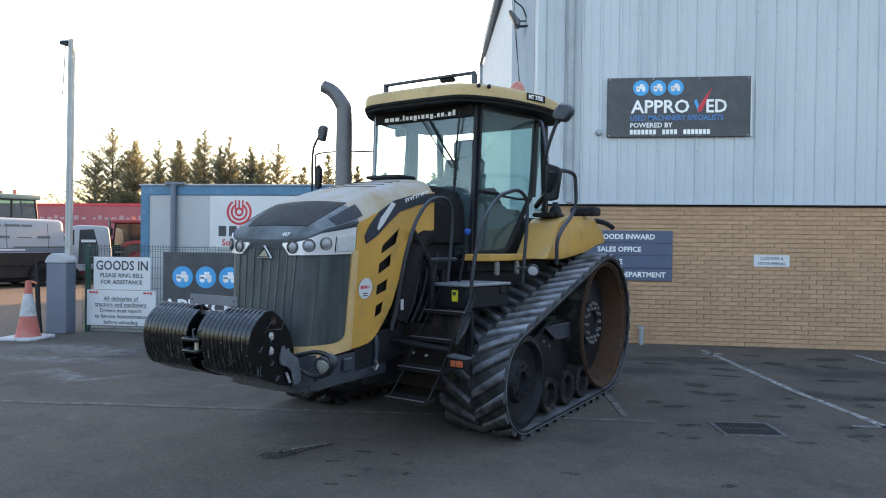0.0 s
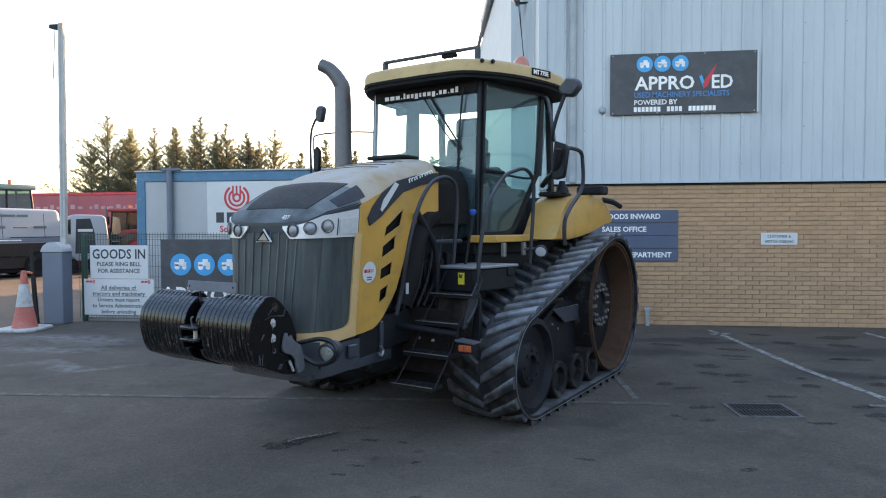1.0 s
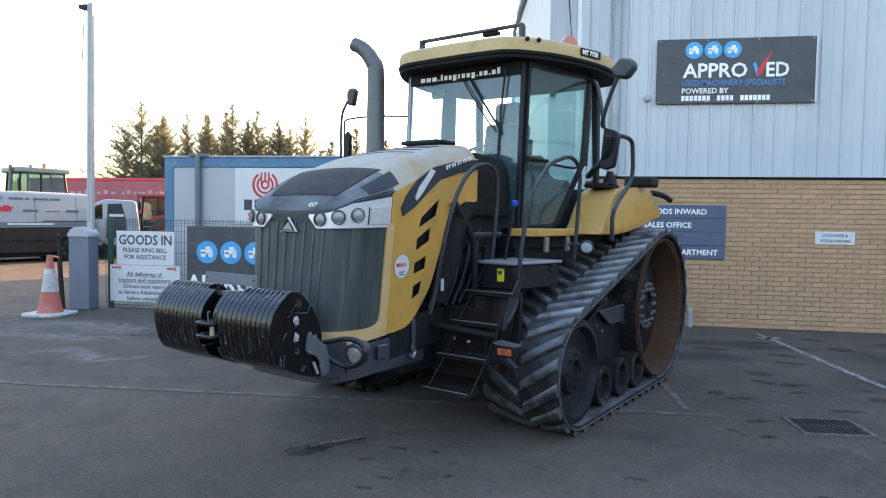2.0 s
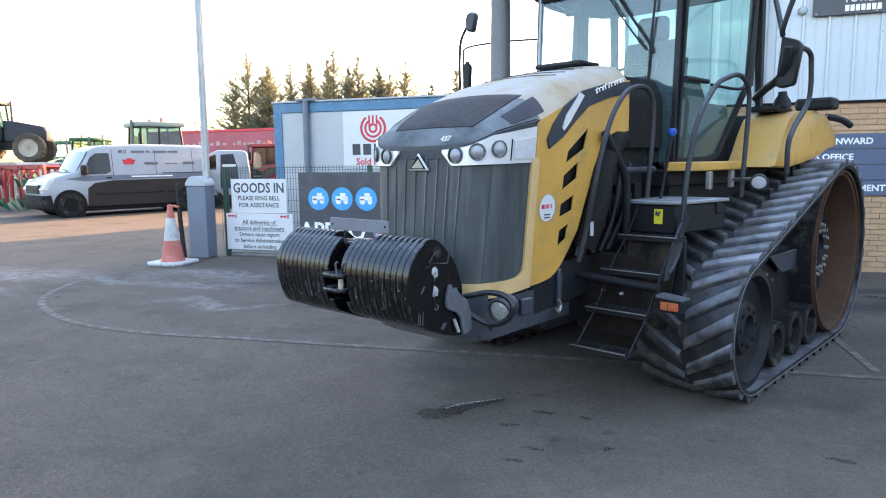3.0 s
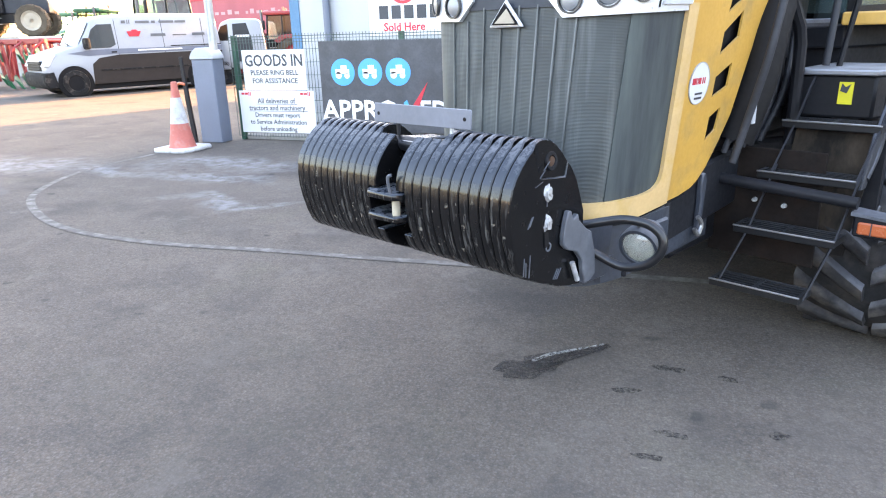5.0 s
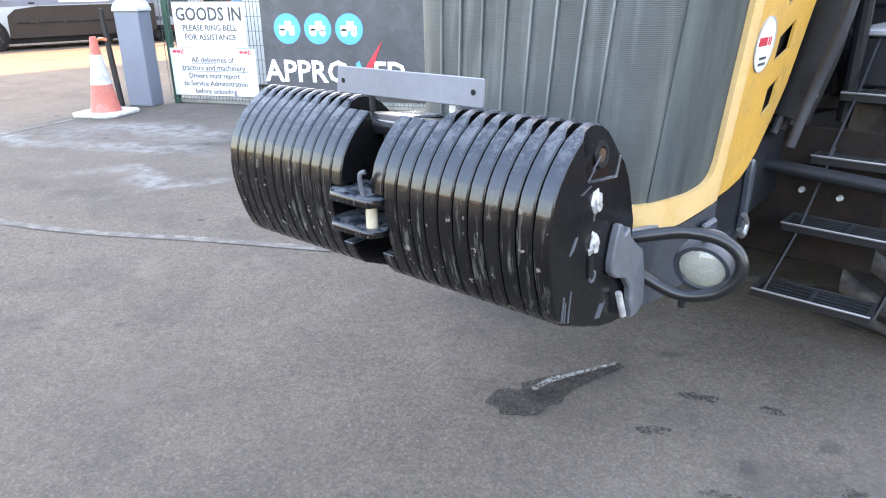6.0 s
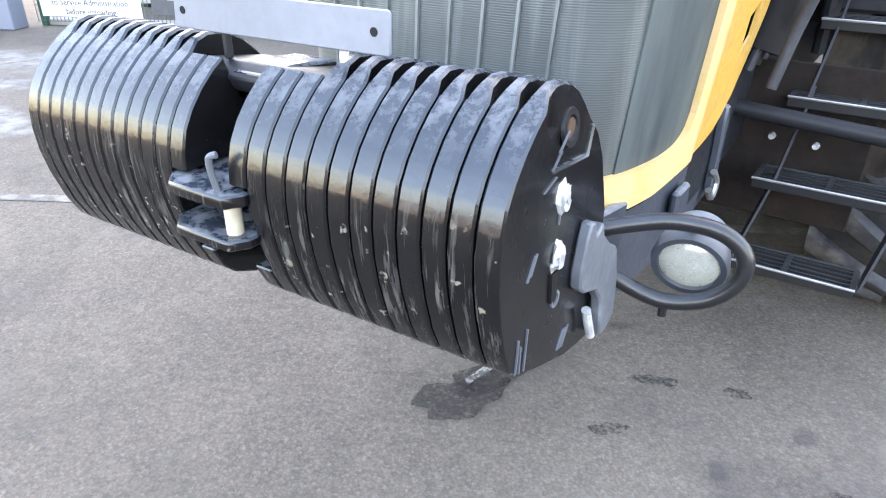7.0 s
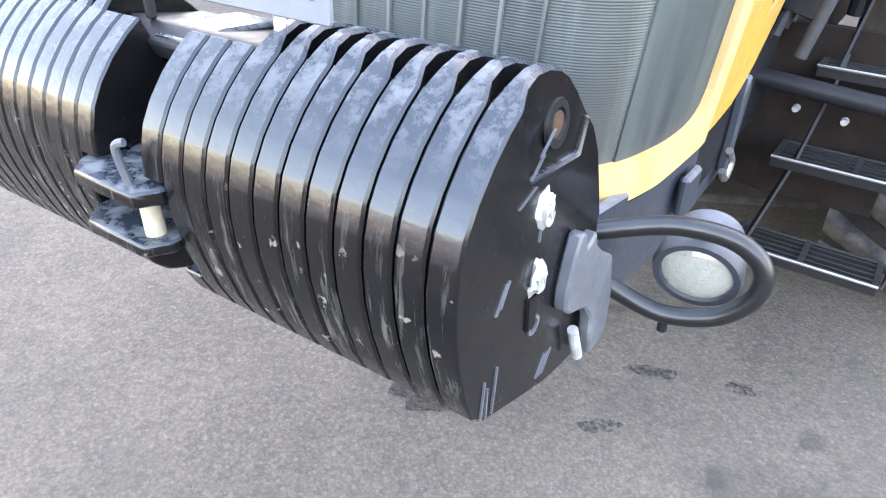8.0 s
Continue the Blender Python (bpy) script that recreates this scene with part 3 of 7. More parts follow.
def smooth_line(pts, steps=5):
    pts = [Vector(p) for p in pts]
    out = []
    for i in range(len(pts) - 1):
        p0, p1, p2, p3 = pts[max(i - 1, 0)], pts[i], pts[i + 1], pts[min(i + 2, len(pts) - 1)]
        for k in range(steps):
            t = k / steps
            out.append(0.5 * ((2 * p1) + (p2 - p0) * t + (2 * p0 - 5 * p1 + 4 * p2 - p3) * t * t + (3 * p1 - p0 - 3 * p2 + p3) * t ** 3))
    return out + [pts[-1]]


def tube(pts, r, n=10, bm=None, steps=5, radii=None):
    own = bm if bm is not None else bmesh.new()
    line = smooth_line(pts, steps) if steps > 1 else [Vector(p) for p in pts]
    rings, a = [], None
    for i, p in enumerate(line):
        d = (line[min(i + 1, len(line) - 1)] - line[max(i - 1, 0)]).normalized()
        a = d.orthogonal().normalized() if a is None else (a - d * a.dot(d)).normalized()
        b = d.cross(a)
        rr = r if radii is None else radii[0] + (radii[1] - radii[0]) * i / (len(line) - 1)
        rings.append([own.verts.new(p + (a * math.cos(2 * math.pi * k / n) + b * math.sin(2 * math.pi * k / n)) * rr) for k in range(n)])
    for r0, r1 in zip(rings, rings[1:]):
        for k in range(n):
            j = (k + 1) % n
            own.faces.new((r0[k], r0[j], r1[j], r1[k]))
    own.faces.new(rings[0][::-1])
    own.faces.new(rings[-1])
    return own


def grid_faces(bm, rows):
    """Faces between rows of points; returns the vertex rows."""
    vs = [[bm.verts.new(p) for p in row] for row in rows]
    for r0, r1 in zip(vs, vs[1:]):
        for i in range(len(r0) - 1):
            bm.faces.new((r0[i], r0[i + 1], r1[i + 1], r1[i]))
    return vs


def thicken(bm, t):
    bmesh.ops.recalc_face_normals(bm, faces=bm.faces[:])
    bmesh.ops.solidify(bm, geom=bm.faces[:], thickness=t)
    return bm


def plate_holes(outer, holes, place, thick, bm=None):
    """A flat plate with real holes. place(a, b, h) gives the point at depth h."""
    own = bmesh.new()
    edges = []
    for loop in (outer, *holes):
        vs = [own.verts.new(place(a, b, 0.0)) for a, b in loop]
        edges += [own.edges.new((vs[i], vs[(i + 1) % len(vs)])) for i in range(len(vs))]
    n0 = Vector(place(0, 0, 1.0)) - Vector(place(0, 0, 0.0))
    bmesh.ops.triangle_fill(own, edges=edges, use_beauty=True, use_dissolve=False, normal=n0)
    ext = bmesh.ops.extrude_face_region(own, geom=own.faces[:])
    mv = Vector(place(0, 0, thick)) - Vector(place(0, 0, 0.0))
    bmesh.ops.translate(own, vec=mv, verts=[e for e in ext["geom"] if isinstance(e, bmesh.types.BMVert)])
    return merge(bm, own)


def words_mesh(text, size, depth, thick):
    cu = bpy.data.curves.new("words", "FONT")
    cu.body, cu.size, cu.extrude, cu.offset = text, size, depth, thick
    cu.resolution_u = 2
    tmp = bpy.data.objects.new("words", cu)
    me = bpy.data.meshes.new_from_object(tmp)
    bpy.data.objects.remove(tmp)
    return me


def span(me):
    xs_ = [v.co.x for v in me.vertices]
    return min(xs_), max(xs_)


def lettering(text, size, m, material, parent, name="lettering", depth=0.002, align="LEFT", squeeze=1.0, thick=0.0):
    """Words in the built-in font, one mesh part each; m is the pose, the text stands in its x-y plane, in plan units."""
    words = text.split(" ")
    lo_x, hi_x = span(words_mesh(text, size, depth, thick))
    start = {"LEFT": 0.0, "CENTER": -(lo_x + hi_x) / 2, "RIGHT": -hi_x}[align]
    for n, word in enumerate(words):
        me = words_mesh(word, size, depth, thick)
        a, b = span(me)
        end = span(words_mesh(" ".join(words[:n + 1]), size, depth, thick))[1]
        me.transform(Matrix.Scale(S, 4) @ m @ Matrix.Diagonal((squeeze, 1, 1, 1)) @ Matrix.Translation((start + end - b, 0, 0)))
        me.materials.clear()
        me.materials.append(M[material])
        me.name = name
        ob = new(name, me)
        ob.parent = parent
    return ob


FACING = pose(0, 0, 0, 90)      # upright, readable from -y


def upright(x, y, z):
    return pose(x, y, z) @ FACING


def bars(rows, x, y, z, material, parent, name="lettering_bar", d=0.003):
    """Unreadable writing as plain bars: rows of (dx, dz, width, height)."""
    for dx, dz, w, h in rows:
        part(name, box(x + dx, x + dx + w, y - d, y, z + dz, z + dz + h), material, parent, smooth=None)


# ---------------------------------------------------------------- ground
bm = bmesh.new()
xs = [-600, -60, -30, -20, -12, -6, 0, 6, 12, 30, 60, 600]
ys = [-600, -60, -20, 0, 5, 10, 15, 20, 30, 45, 80, 600]
grid_faces(bm, [[Vector((x, y, 0)) for x in xs] for y in ys])
setting("ground", bm, "asphalt", "dark worn asphalt yard, rimed in places", "ground", smooth=None)


def paint_line(name, pts, w, label, mat="line"):
    bm = bmesh.new()
    line = [Vector((*p, 0.004)) for p in pts]
    rows = []
    for i, p in enumerate(line):
        d = (line[min(i + 1, len(line) - 1)] - line[max(i - 1, 0)]).normalized()
        s = Vector((-d.y, d.x, 0)) * w / 2
        rows.append([p - s, p + s])
    grid_faces(bm, rows)
    return setting(name, bm, mat, label, "road marking", smooth=None)


paint_line("bay_line", [(3.30, 11.10), (3.414, 10.16), (3.585, 8.42), (3.85, 6.91)], 0.085, "worn white parking bay line on asphalt")
paint_line("bay_line", [(3.22, 10.70), (3.50, 10.80)], 0.11, "short white cross mark at the bay line")
paint_line("bay_line", [(3.56, 6.91), (3.87, 6.935), (4.4, 6.98)], 0.06, "worn white line across the bay")
paint_line("bay_line", [(5.44, 11.10), (5.69, 8.93), (5.91, 6.93)], 0.085, "worn white parking bay line on asphalt")
paint_line("bay_line", [(1.10, 10.7), (1.25, 9.7), (1.54, 7.78), (1.60, 6.90)], 0.06, "faded parking bay line beside the track", "line_faint")
arc = [(-7.13, 9.75), (-7.18, 8.9), (-7.07, 8.25), (-6.60, 7.41), (-5.84, 6.84), (-5.10, 6.53), (-4.20, 6.43), (-3.2, 6.50), (-2.5, 6.53), (-1.88, 6.57), (-0.4, 6.66), (1.34, 6.755), (1.87, 6.76)]
arc = [tuple(p)[:2] for p in smooth_line([(x, y, 0) for x, y in arc], 4)]
paint_line("edge_line", arc, 0.075, "faded pale line curving across the yard", "line_faint")

# oil streak and drain
oil = surface("wet_oil", (0.016, 0.016, 0.017), 0.75, var=0.4, scale=12, bump=0.2)
drip_mat = surface("old_drip", (0.036, 0.035, 0.035), 0.85, var=0.3, bump=0.2)


def patchy(mat, low, high):
    """Lets the stones of the asphalt show through a thin stain."""
    nt = mat.node_tree
    geo = nt.nodes.new("ShaderNodeNewGeometry")
    noise = nt.nodes.new("ShaderNodeTexNoise")
    noise.inputs["Scale"].default_value = 55
    noise.inputs["Detail"].default_value = 4
    noise.inputs["Roughness"].default_value = 0.7
    ramp = nt.nodes.new("ShaderNodeMapRange")
    ramp.inputs["From Min"].default_value = 0.38
    ramp.inputs["From Max"].default_value = 0.6
    ramp.inputs["To Min"].default_value = low
    ramp.inputs["To Max"].default_value = high
    nt.links.new(geo.outputs["Position"], noise.inputs["Vector"])
    nt.links.new(noise.outputs[0], ramp.inputs["Value"])
    for n in nt.nodes:
        if n.type == "BSDF_PRINCIPLED":
            nt.links.new(ramp.outputs[0], n.inputs["Alpha"])


ice = surface("thin_ice", (0.30, 0.30, 0.29), 0.6, var=0.3, bump=0.2)
patchy(oil, 0.1, 0.9)
patchy(drip_mat, 0.0, 0.75)
patchy(ice, 0.0, 0.9)
bm = bmesh.new()
vs = []
for k in range(28):
    a = 2 * math.pi * k / 28
    r = 1 + 0.16 * math.sin(3 * a + 1) + 0.10 * math.sin(7 * a)
    p, q = 0.15 * r * math.cos(a), 0.085 * r * math.sin(a)
    vs.append(bm.verts.new((-1.10 + p * 0.86 - q * 0.50, 5.315 + p * 0.50 + q * 0.86, 0.004)))
bm.faces.new(vs)
tagged(setting("oil_stain", bm, oil, "dark wet oil stain on asphalt", "stain", smooth=None))
bm = bmesh.new()
vs = [bm.verts.new((x, y, 0.005)) for x, y in ((-1.10, 5.30), (-0.99, 5.36), (-0.88, 5.50), (-0.765, 5.63), (-0.785, 5.665), (-0.87, 5.60), (-1.0, 5.52), (-1.14, 5.42))]
bm.faces.new(vs)
setting("oil_streak", bm, oil, "dark oil streak on asphalt", "stain", smooth=None)
bm = bmesh.new()
vs = [bm.verts.new((x, y, 0.008)) for x, y in ((-1.085, 5.37), (-1.02, 5.455), (-0.95, 5.515), (-0.80, 5.64), (-0.805, 5.655), (-0.955, 5.54), (-1.035, 5.485), (-1.095, 5.395))]
bm.faces.new(vs)
setting("ice_streak", bm, ice, "pale frozen streak across the oil", "stain", smooth=None)
for x, y, r in ((-0.505, 5.49, 0.042), (-0.26, 5.465, 0.03), (-0.662, 5.245, 0.036), (-0.472, 4.967, 0.035), (-0.548, 4.80, 0.03), (-0.1, 5.07, 0.03), (1.02, 5.26, 0.04), (2.04, 5.19, 0.04), (0.0, 4.51, 0.025), (2.6, 8.45, 0.12), (3.08, 9.07, 0.1),
                (4.34, 9.0, 0.13), (4.65, 9.94, 0.15), (2.41, 9.78, 0.12), (4.9, 8.3, 0.1), (3.03, 10.34, 0.13), (3.15, 9.51, 0.12), (1.97, 7.53, 0.075), (2.15, 7.38, 0.08), (2.73, 7.71, 0.07), (3.35, 7.6, 0.085), (2.91, 7.14, 0.08), (2.11, 6.69, 0.07),
                (3.98, 10.07, 0.13), (4.86, 10.59, 0.2), (4.27, 8.06, 0.12), (4.03, 7.74, 0.09), (3.5, 6.86, 0.075), (2.93, 6.31, 0.06), (2.06, 6.29, 0.05), (3.47, 6.59, 0.08), (1.84, 6.39, 0.04), (4.2, 9.02, 0.08), (3.04, 8.88, 0.06), (3.89, 10.72, 0.1), (3.39, 7.93, 0.05), (2.53, 8.07, 0.09), (2.79, 8.01, 0.1)):
    bm = bmesh.new()
    vs = []
    for k in range(14):
        a = 2 * math.pi * k / 14
        q = r * (1 + 0.3 * math.sin(2 * a + 9 * x) + 0.15 * math.sin(5 * a + y))
        vs.append(bm.verts.new((x + q * 1.45 * math.cos(a), y + q * 0.75 * math.sin(a), 0.004)))
    bm.faces.new(vs)
    setting("drip_stain", bm, drip_mat, "small dark drip on asphalt", "stain", smooth=None)

drain = thing("drain_grate", "square cast-iron drain grate set in concrete", "drain", (2.585, 6.65, 0), 4.0)
part("surround", plate_holes([(-0.255, -0.215), (0.265, -0.22), (0.26, 0.215), (-0.255, 0.21)], [[(-0.23, -0.19), (0.23, -0.19), (0.23, 0.19), (-0.23, 0.19)]], lambda a, b, h: (a, b, 0.010 - h), 0.03), "drain_ring", drain, smooth=None)
part("sump", box(-0.23, 0.23, -0.19, 0.19, -0.02, 0.002), "black_and_shade", drain)
for k in range(13):
    x = -0.22 + 0.0345 * k
    part("bar", box(x, x + 0.018, -0.19, 0.19, 0.002, 0.009, 0.002), "iron", drain)
part("cross_bar", box(-0.23, 0.23, -0.012, 0.012, 0.001, 0.0105), "iron", drain)

# ---------------------------------------------------------------- the workshop building
# WX1: unseen right end, lengthened so the cab door glass mirrors cladding, not sky.
WX0, WX1, WY, BRICK_TOP, EAVE = 1.0, 34.0, 11.60, 2.185, 8.2
bm = box(0.87, WX1, WY + 0.012, WY + 0.30, 0, BRICK_TOP)
wall_brick = setting("wall_front_brick", bm, "mortar", "buff brick lower wall of a workshop", "wall", smooth=None)
setting("wall_front_core", box(0.87, WX1, WY + 0.04, WY + 0.30, BRICK_TOP + 0.03, EAVE), "cladding", "upper workshop wall", "wall", smooth=None)
setting("trim_drip", box(0.83, WX1, WY - 0.035, WY + 0.05, BRICK_TOP, BRICK_TOP + 0.03), "dark_gap", "dark drip trim under the cladding", "trim", smooth=None)
setting("trim_flashing", box(0.83, WX1, WY - 0.045, WY - 0.012, BRICK_TOP + 0.03, BRICK_TOP + 0.062), "cladding", "pale flashing at the foot of the cladding", "trim", smooth=None)
# ribbed sheets, one per ten ribs
PITCH = 0.2955
x = 0.89
while x < WX1 - 0.1:
    prof = []
    for k in range(4):
        b = x + PITCH * k
        prof += [(b, 0.0), (b + 0.010, -0.026), (b + 0.034, -0.026), (b + 0.044, 0.0), (b + 0.150, 0.0), (b + 0.156, -0.006), (b + 0.166, -0.006), (b + 0.172, 0.0)]
    prof.append((x + PITCH * 4 - 0.002, 0.0))
    bm = bmesh.new()
    grid_faces(bm, [[Vector((a, WY - 0.004 + b, z)) for a, b in prof] for z in (BRICK_TOP + 0.06, EAVE)])
    thicken(bm, 0.002)
    sh = new("cladding_sheet", link_mesh("cladding_sheet", bm, "cladding", True, None))
    sh.parent = bpy.data.objects["wall_front_core"]
    x += PITCH * 4
bm = bmesh.new()
random.seed(5)
for k in range(90):
    i, j = random.randrange(50), random.choice((2.5, 3.05, 4.0, 4.6, 5.2, 5.9))
    px = 0.89 + PITCH * i + 0.022
    if not (1.85 < px < 4.1 and 3.2 < j < 4.3):
        lathe([(0, 0.011), (0.004, 0.010), (0.006, 0.003)], (px, WY - 0.030, j), (0, -1, 0), 8, bm=bm)
tagged(part("sheet_screw_heads", bm, "steel", bpy.data.objects["wall_front_core"]), kind="stuff")
setting("corner_pipe", rod((1.32, WY - 0.09, BRICK_TOP + 0.05), (1.32, WY - 0.09, EAVE), 0.06, n=14), "flash", "grey downpipe on the cladding", "downpipe")
# Unseen wall added behind the camera to keep bright horizon out of reflections.
setting("wall_opposite", box(-32, 32, -14.3, -14.0, 0, 4.2), "unseen_far_wall", "unseen dark wall added to dim horizon reflections", "wall", smooth=None)
setting("corner_trim", box(0.79, 0.91, WY - 0.05, WY + 0.05, 0.0, EAVE), "cladding", "pale corner trim", "trim", smooth=None)
# side wall running back, and the closing walls and roof
SIDE_A, SIDE_B = Vector((0.83, WY + 0.06, 0)), Vector((-1.0, 23.6, 0))


def long_wall(name, a, b, z0, z1, t, mat, label):
    d = (b - a).normalized()
    nrm = Vector((-d.y, d.x, 0)) * t
    bm = bmesh.new()
    lo = [bm.verts.new((p.x, p.y, z0)) for p in (a, b, b + nrm, a + nrm)]
    hi = [bm.verts.new((p.x, p.y, z1)) for p in (a, b, b + nrm, a + nrm)]
    bm.faces.new(lo), bm.faces.new(hi[::-1])
    for i in range(4):
        bm.faces.new((lo[i], lo[(i + 1) % 4], hi[(i + 1) % 4], hi[i]))
    return setting(name, bm, mat, label, "wall", smooth=None)


long_wall("wall_side", SIDE_B, SIDE_A, 0, 7.6, 0.2, "white_wall", "pale side wall of the workshop")
long_wall("wall_back", Vector((34, 40, 0)), Vector((-1.0, 40, 0)), 0, EAVE, 0.2, "cladding", "rear workshop wall")
long_wall("wall_side_rear", Vector((-1.0, 40, 0)), SIDE_B, 0, 7.6, 0.2, "white_wall", "pale side wall of the workshop")
long_wall("wall_far_side", Vector((34, WY, 0)), Vector((34, 40, 0)), 0, EAVE, 0.2, "cladding", "far workshop wall")
# Two walls out of view, added to hide the bright horizon from glossy parts.
long_wall("wall_yard_south", Vector((-46, -20, 0)), Vector((34, -20, 0)), 0, 3.2, 0.2, "kerb", "unseen concrete wall far behind, added to cut horizon reflections")
long_wall("wall_yard_east", Vector((34, -20, 0)), Vector((34, WY, 0)), 0, 3.2, 0.2, "kerb", "unseen concrete side wall, added to cut horizon reflections")
bm = bmesh.new()
pts = [(0.79, WY - 0.1), (34.2, WY - 0.1), (34.2, 40.2), (-1.0, 40.2), (-1.0, 23.6)]
prism(pts, "z", EAVE - 0.02, EAVE + 0.25, bm=bm)
setting("roof", bm, "flash", "grey workshop roof", "roof", smooth=None)
setting("trim_gutter", tube([(0.77, WY + 0.0, 7.65), (-0.2, 17.4, 7.65), (-1.06, 23.65, 7.65), (-1.06, 23.65, 0.0)], 0.06, 10, steps=1), "flash", "grey gutter and downpipe", "gutter")
bm = bmesh.new()
for k in range(14):
    p = SIDE_A + (SIDE_B - SIDE_A) * (0.05 + 0.25 * k / 14)
    box(p.x - 0.05, p.x - 0.005, p.y - 0.02, p.y + 0.02, 0, 7.5, bm=bm)
tagged(part("side_ribs", bm, "cladding", bpy.data.objects["wall_side"]), kind="stuff")

fl = thing("floodlight", "grey floodlight on a bracket on the side wall", "floodlight", (0.52, 12.9, 5.55))
part("housing", prism([(-0.26, 0.20), (-0.21, 0.22), (-0.04, 0.03), (-0.07, -0.06), (-0.13, -0.05)], "y", -0.14, 0.14, 0.012), "worn_grey", fl)
part("bracket", box(-0.08, 0.18, -0.03, 0.03, -0.06, -0.03, 0.004), "black", fl)
part("stay", rod((-0.08, 0, 0.05), (0.16, 0, 0.05), 0.014, n=8), "black", fl)
part("cable", tube([(0.1, 0, 0.0), (0.0, 0.05, 0.3), (-0.15, 0.05, 0.45), (-0.1, 0, 0.62), (0.12, 0, 0.7)], 0.014, 8), "black", fl)
fb = thing("wall_bracket", "dark triangular bracket on the side wall", "bracket", (0.34, 14.3, 3.9))
part("gusset", prism([(-0.35, 0.0), (0.0, 0.0), (0.0, 0.85)], "x", -0.03, 0.03), "panel_dark", fb)
part("back_plate", box(-0.02, 0.25, 0.0, 0.03, -0.05, 0.95), "white_wall", fb)
cab_l = thing("stay_cable", "thin dark cable beside the workshop", "cable", (-0.75, 13.0, 0))
part("wire", rod((0, 0, 3.0), (0.02, 0, 9.0), 0.006, n=6), "black", cab_l)


def blue_discs(parent, x, y, z, step, r):
    """Three bright discs with a pale machine mark each."""
    for k in range(3):
        d = part("disc", rod((x + step * k, y, z), (x + step * k, y - 0.004, z), r, n=28), "cyan", parent, "bright blue disc with a pale machine mark")
        bm = bmesh.new()
        cx = x + step * k
        box(cx - r * 0.6, cx + r * 0.55, y - 0.007, y - 0.004, z - r * 0.12, z + r * 0.22, bm=bm)
        box(cx - r * 0.15, cx + r * 0.35, y - 0.007, y - 0.004, z + r * 0.2, z + r * 0.5, bm=bm)
        rod((cx - r * 0.35, y - 0.004, z - r * 0.22), (cx - r * 0.35, y - 0.007, z - r * 0.22), r * 0.26, n=12, bm=bm)
        rod((cx + r * 0.35, y - 0.004, z - r * 0.25), (cx + r * 0.35, y - 0.007, z - r * 0.25), r * 0.22, n=12, bm=bm)
        part("machine_mark", bm, "text_white", d)


def approved(parent, x, y, z, size):
    """The word with a red tick in place of its V."""
    lettering("APPRO", size, upright(x, y, z), "text_white", parent, "lettering", thick=0.006 * size / 0.3)
    w = size * 3.38
    bm = prism([(x + w * 0.985, z + size * 0.62), (x + w * 1.025, z + size * 0.72), (x + w * 1.09, z + size * 0.12), (x + w * 1.055, z - size * 0.03)], "y", y - 0.004, y)
    part("tick_back", bm, "cyan", parent)
    bm = prism([(x + w * 1.05, z - size * 0.03), (x + w * 1.115, z + size * 0.10), (x + w * 1.27, z + size * 1.36), (x + w * 1.12, z + size * 0.66), (x + w * 1.045, z + size * 0.26)], "y", y - 0.006, y - 0.001)
    part("tick", bm, "red", parent, "red tick")
    lettering("ED", size, upright(x + w * 1.165, y, z), "text_white", parent, "lettering", thick=0.006 * size / 0.3, squeeze=0.92)


sg = thing("wall_sign", "dark rectangular advertising sign on pale cladding", "sign", (0, WY - 0.034, 0))
face = part("board", box(1.895, 4.07, -0.03, 0.0, 3.275, 4.21, 0.004), "sign_dark", sg, smooth=None)
part("edge_strip", box(4.066, 4.085, -0.034, 0.0, 3.275, 4.21), "white", sg, smooth=None)
blue_discs(sg, 2.41, -0.031, 4.045, 0.265, 0.122)
approved(sg, 2.27, -0.031, 3.655, 0.285)
lettering("USED MACHINERY SPECIALISTS", 0.118, upright(2.25, -0.031, 3.535), "text_blue", sg, thick=0.001, squeeze=0.86)
lettering("POWERED BY", 0.105, upright(2.25, -0.031, 3.425), "text_white", sg, thick=0.002)
x, rows = 0.0, []
for w in (0.045,) * 7 + (0.07,) + (0.045,) * 4 + (0.07,) + (0.045,) * 7:
    rows.append((x, 0.0, w, 0.075)) if w < 0.06 else None
    x += w + 0.014
bars(rows, 2.25, -0.031, 3.315, "text_white", sg)
for px in (1.93, 2.6, 3.3, 4.03):
    for pz in (3.30, 4.185):
        part("screw", lathe([(0, 0.012), (0.005, 0.01), (0.006, 0.003)], (px, -0.030, pz), (0, -1, 0), 8), "steel", sg)

dl = thing("dome_lamp", "small round grey bulkhead lamp on the cladding", "lamp", (1.775, WY - 0.034, 3.36))
part("dome", lathe([(0, 0.055), (0.02, 0.055), (0.05, 0.04), (0.065, 0.01)], (0, 0, 0), (0, -1, 0), 18), "flash", dl)

db = thing("direction_board", "slate-blue direction board of four panels on brick", "sign", (0, WY - 0.002, 0))
for k, (txt, tx, al) in enumerate((("GOODS INWARD", 1.78, "LEFT"), ("SALES OFFICE", 1.78, "LEFT"), ("E", 2.17, "RIGHT"), ("DEPARTMENT", 2.84, "RIGHT"))):
    z = 1.60 - 0.2 * k
    pn = part("panel", box(1.45, 2.94, -0.022, 0.0, z + 0.003, z + 0.197, 0.003), "sign_navy", db, smooth=None)
    lettering(txt, 0.112, upright(tx, -0.0225, z + 0.062), "text_white", pn, align=al, thick=0.003)

vp = thing("parking_sign", "small pale parking sign on brick", "sign", (0, WY - 0.002, 0))
part("board", box(4.165, 4.695, -0.012, 0.0, 1.255, 1.44, 0.003), "white", vp, smooth=None)
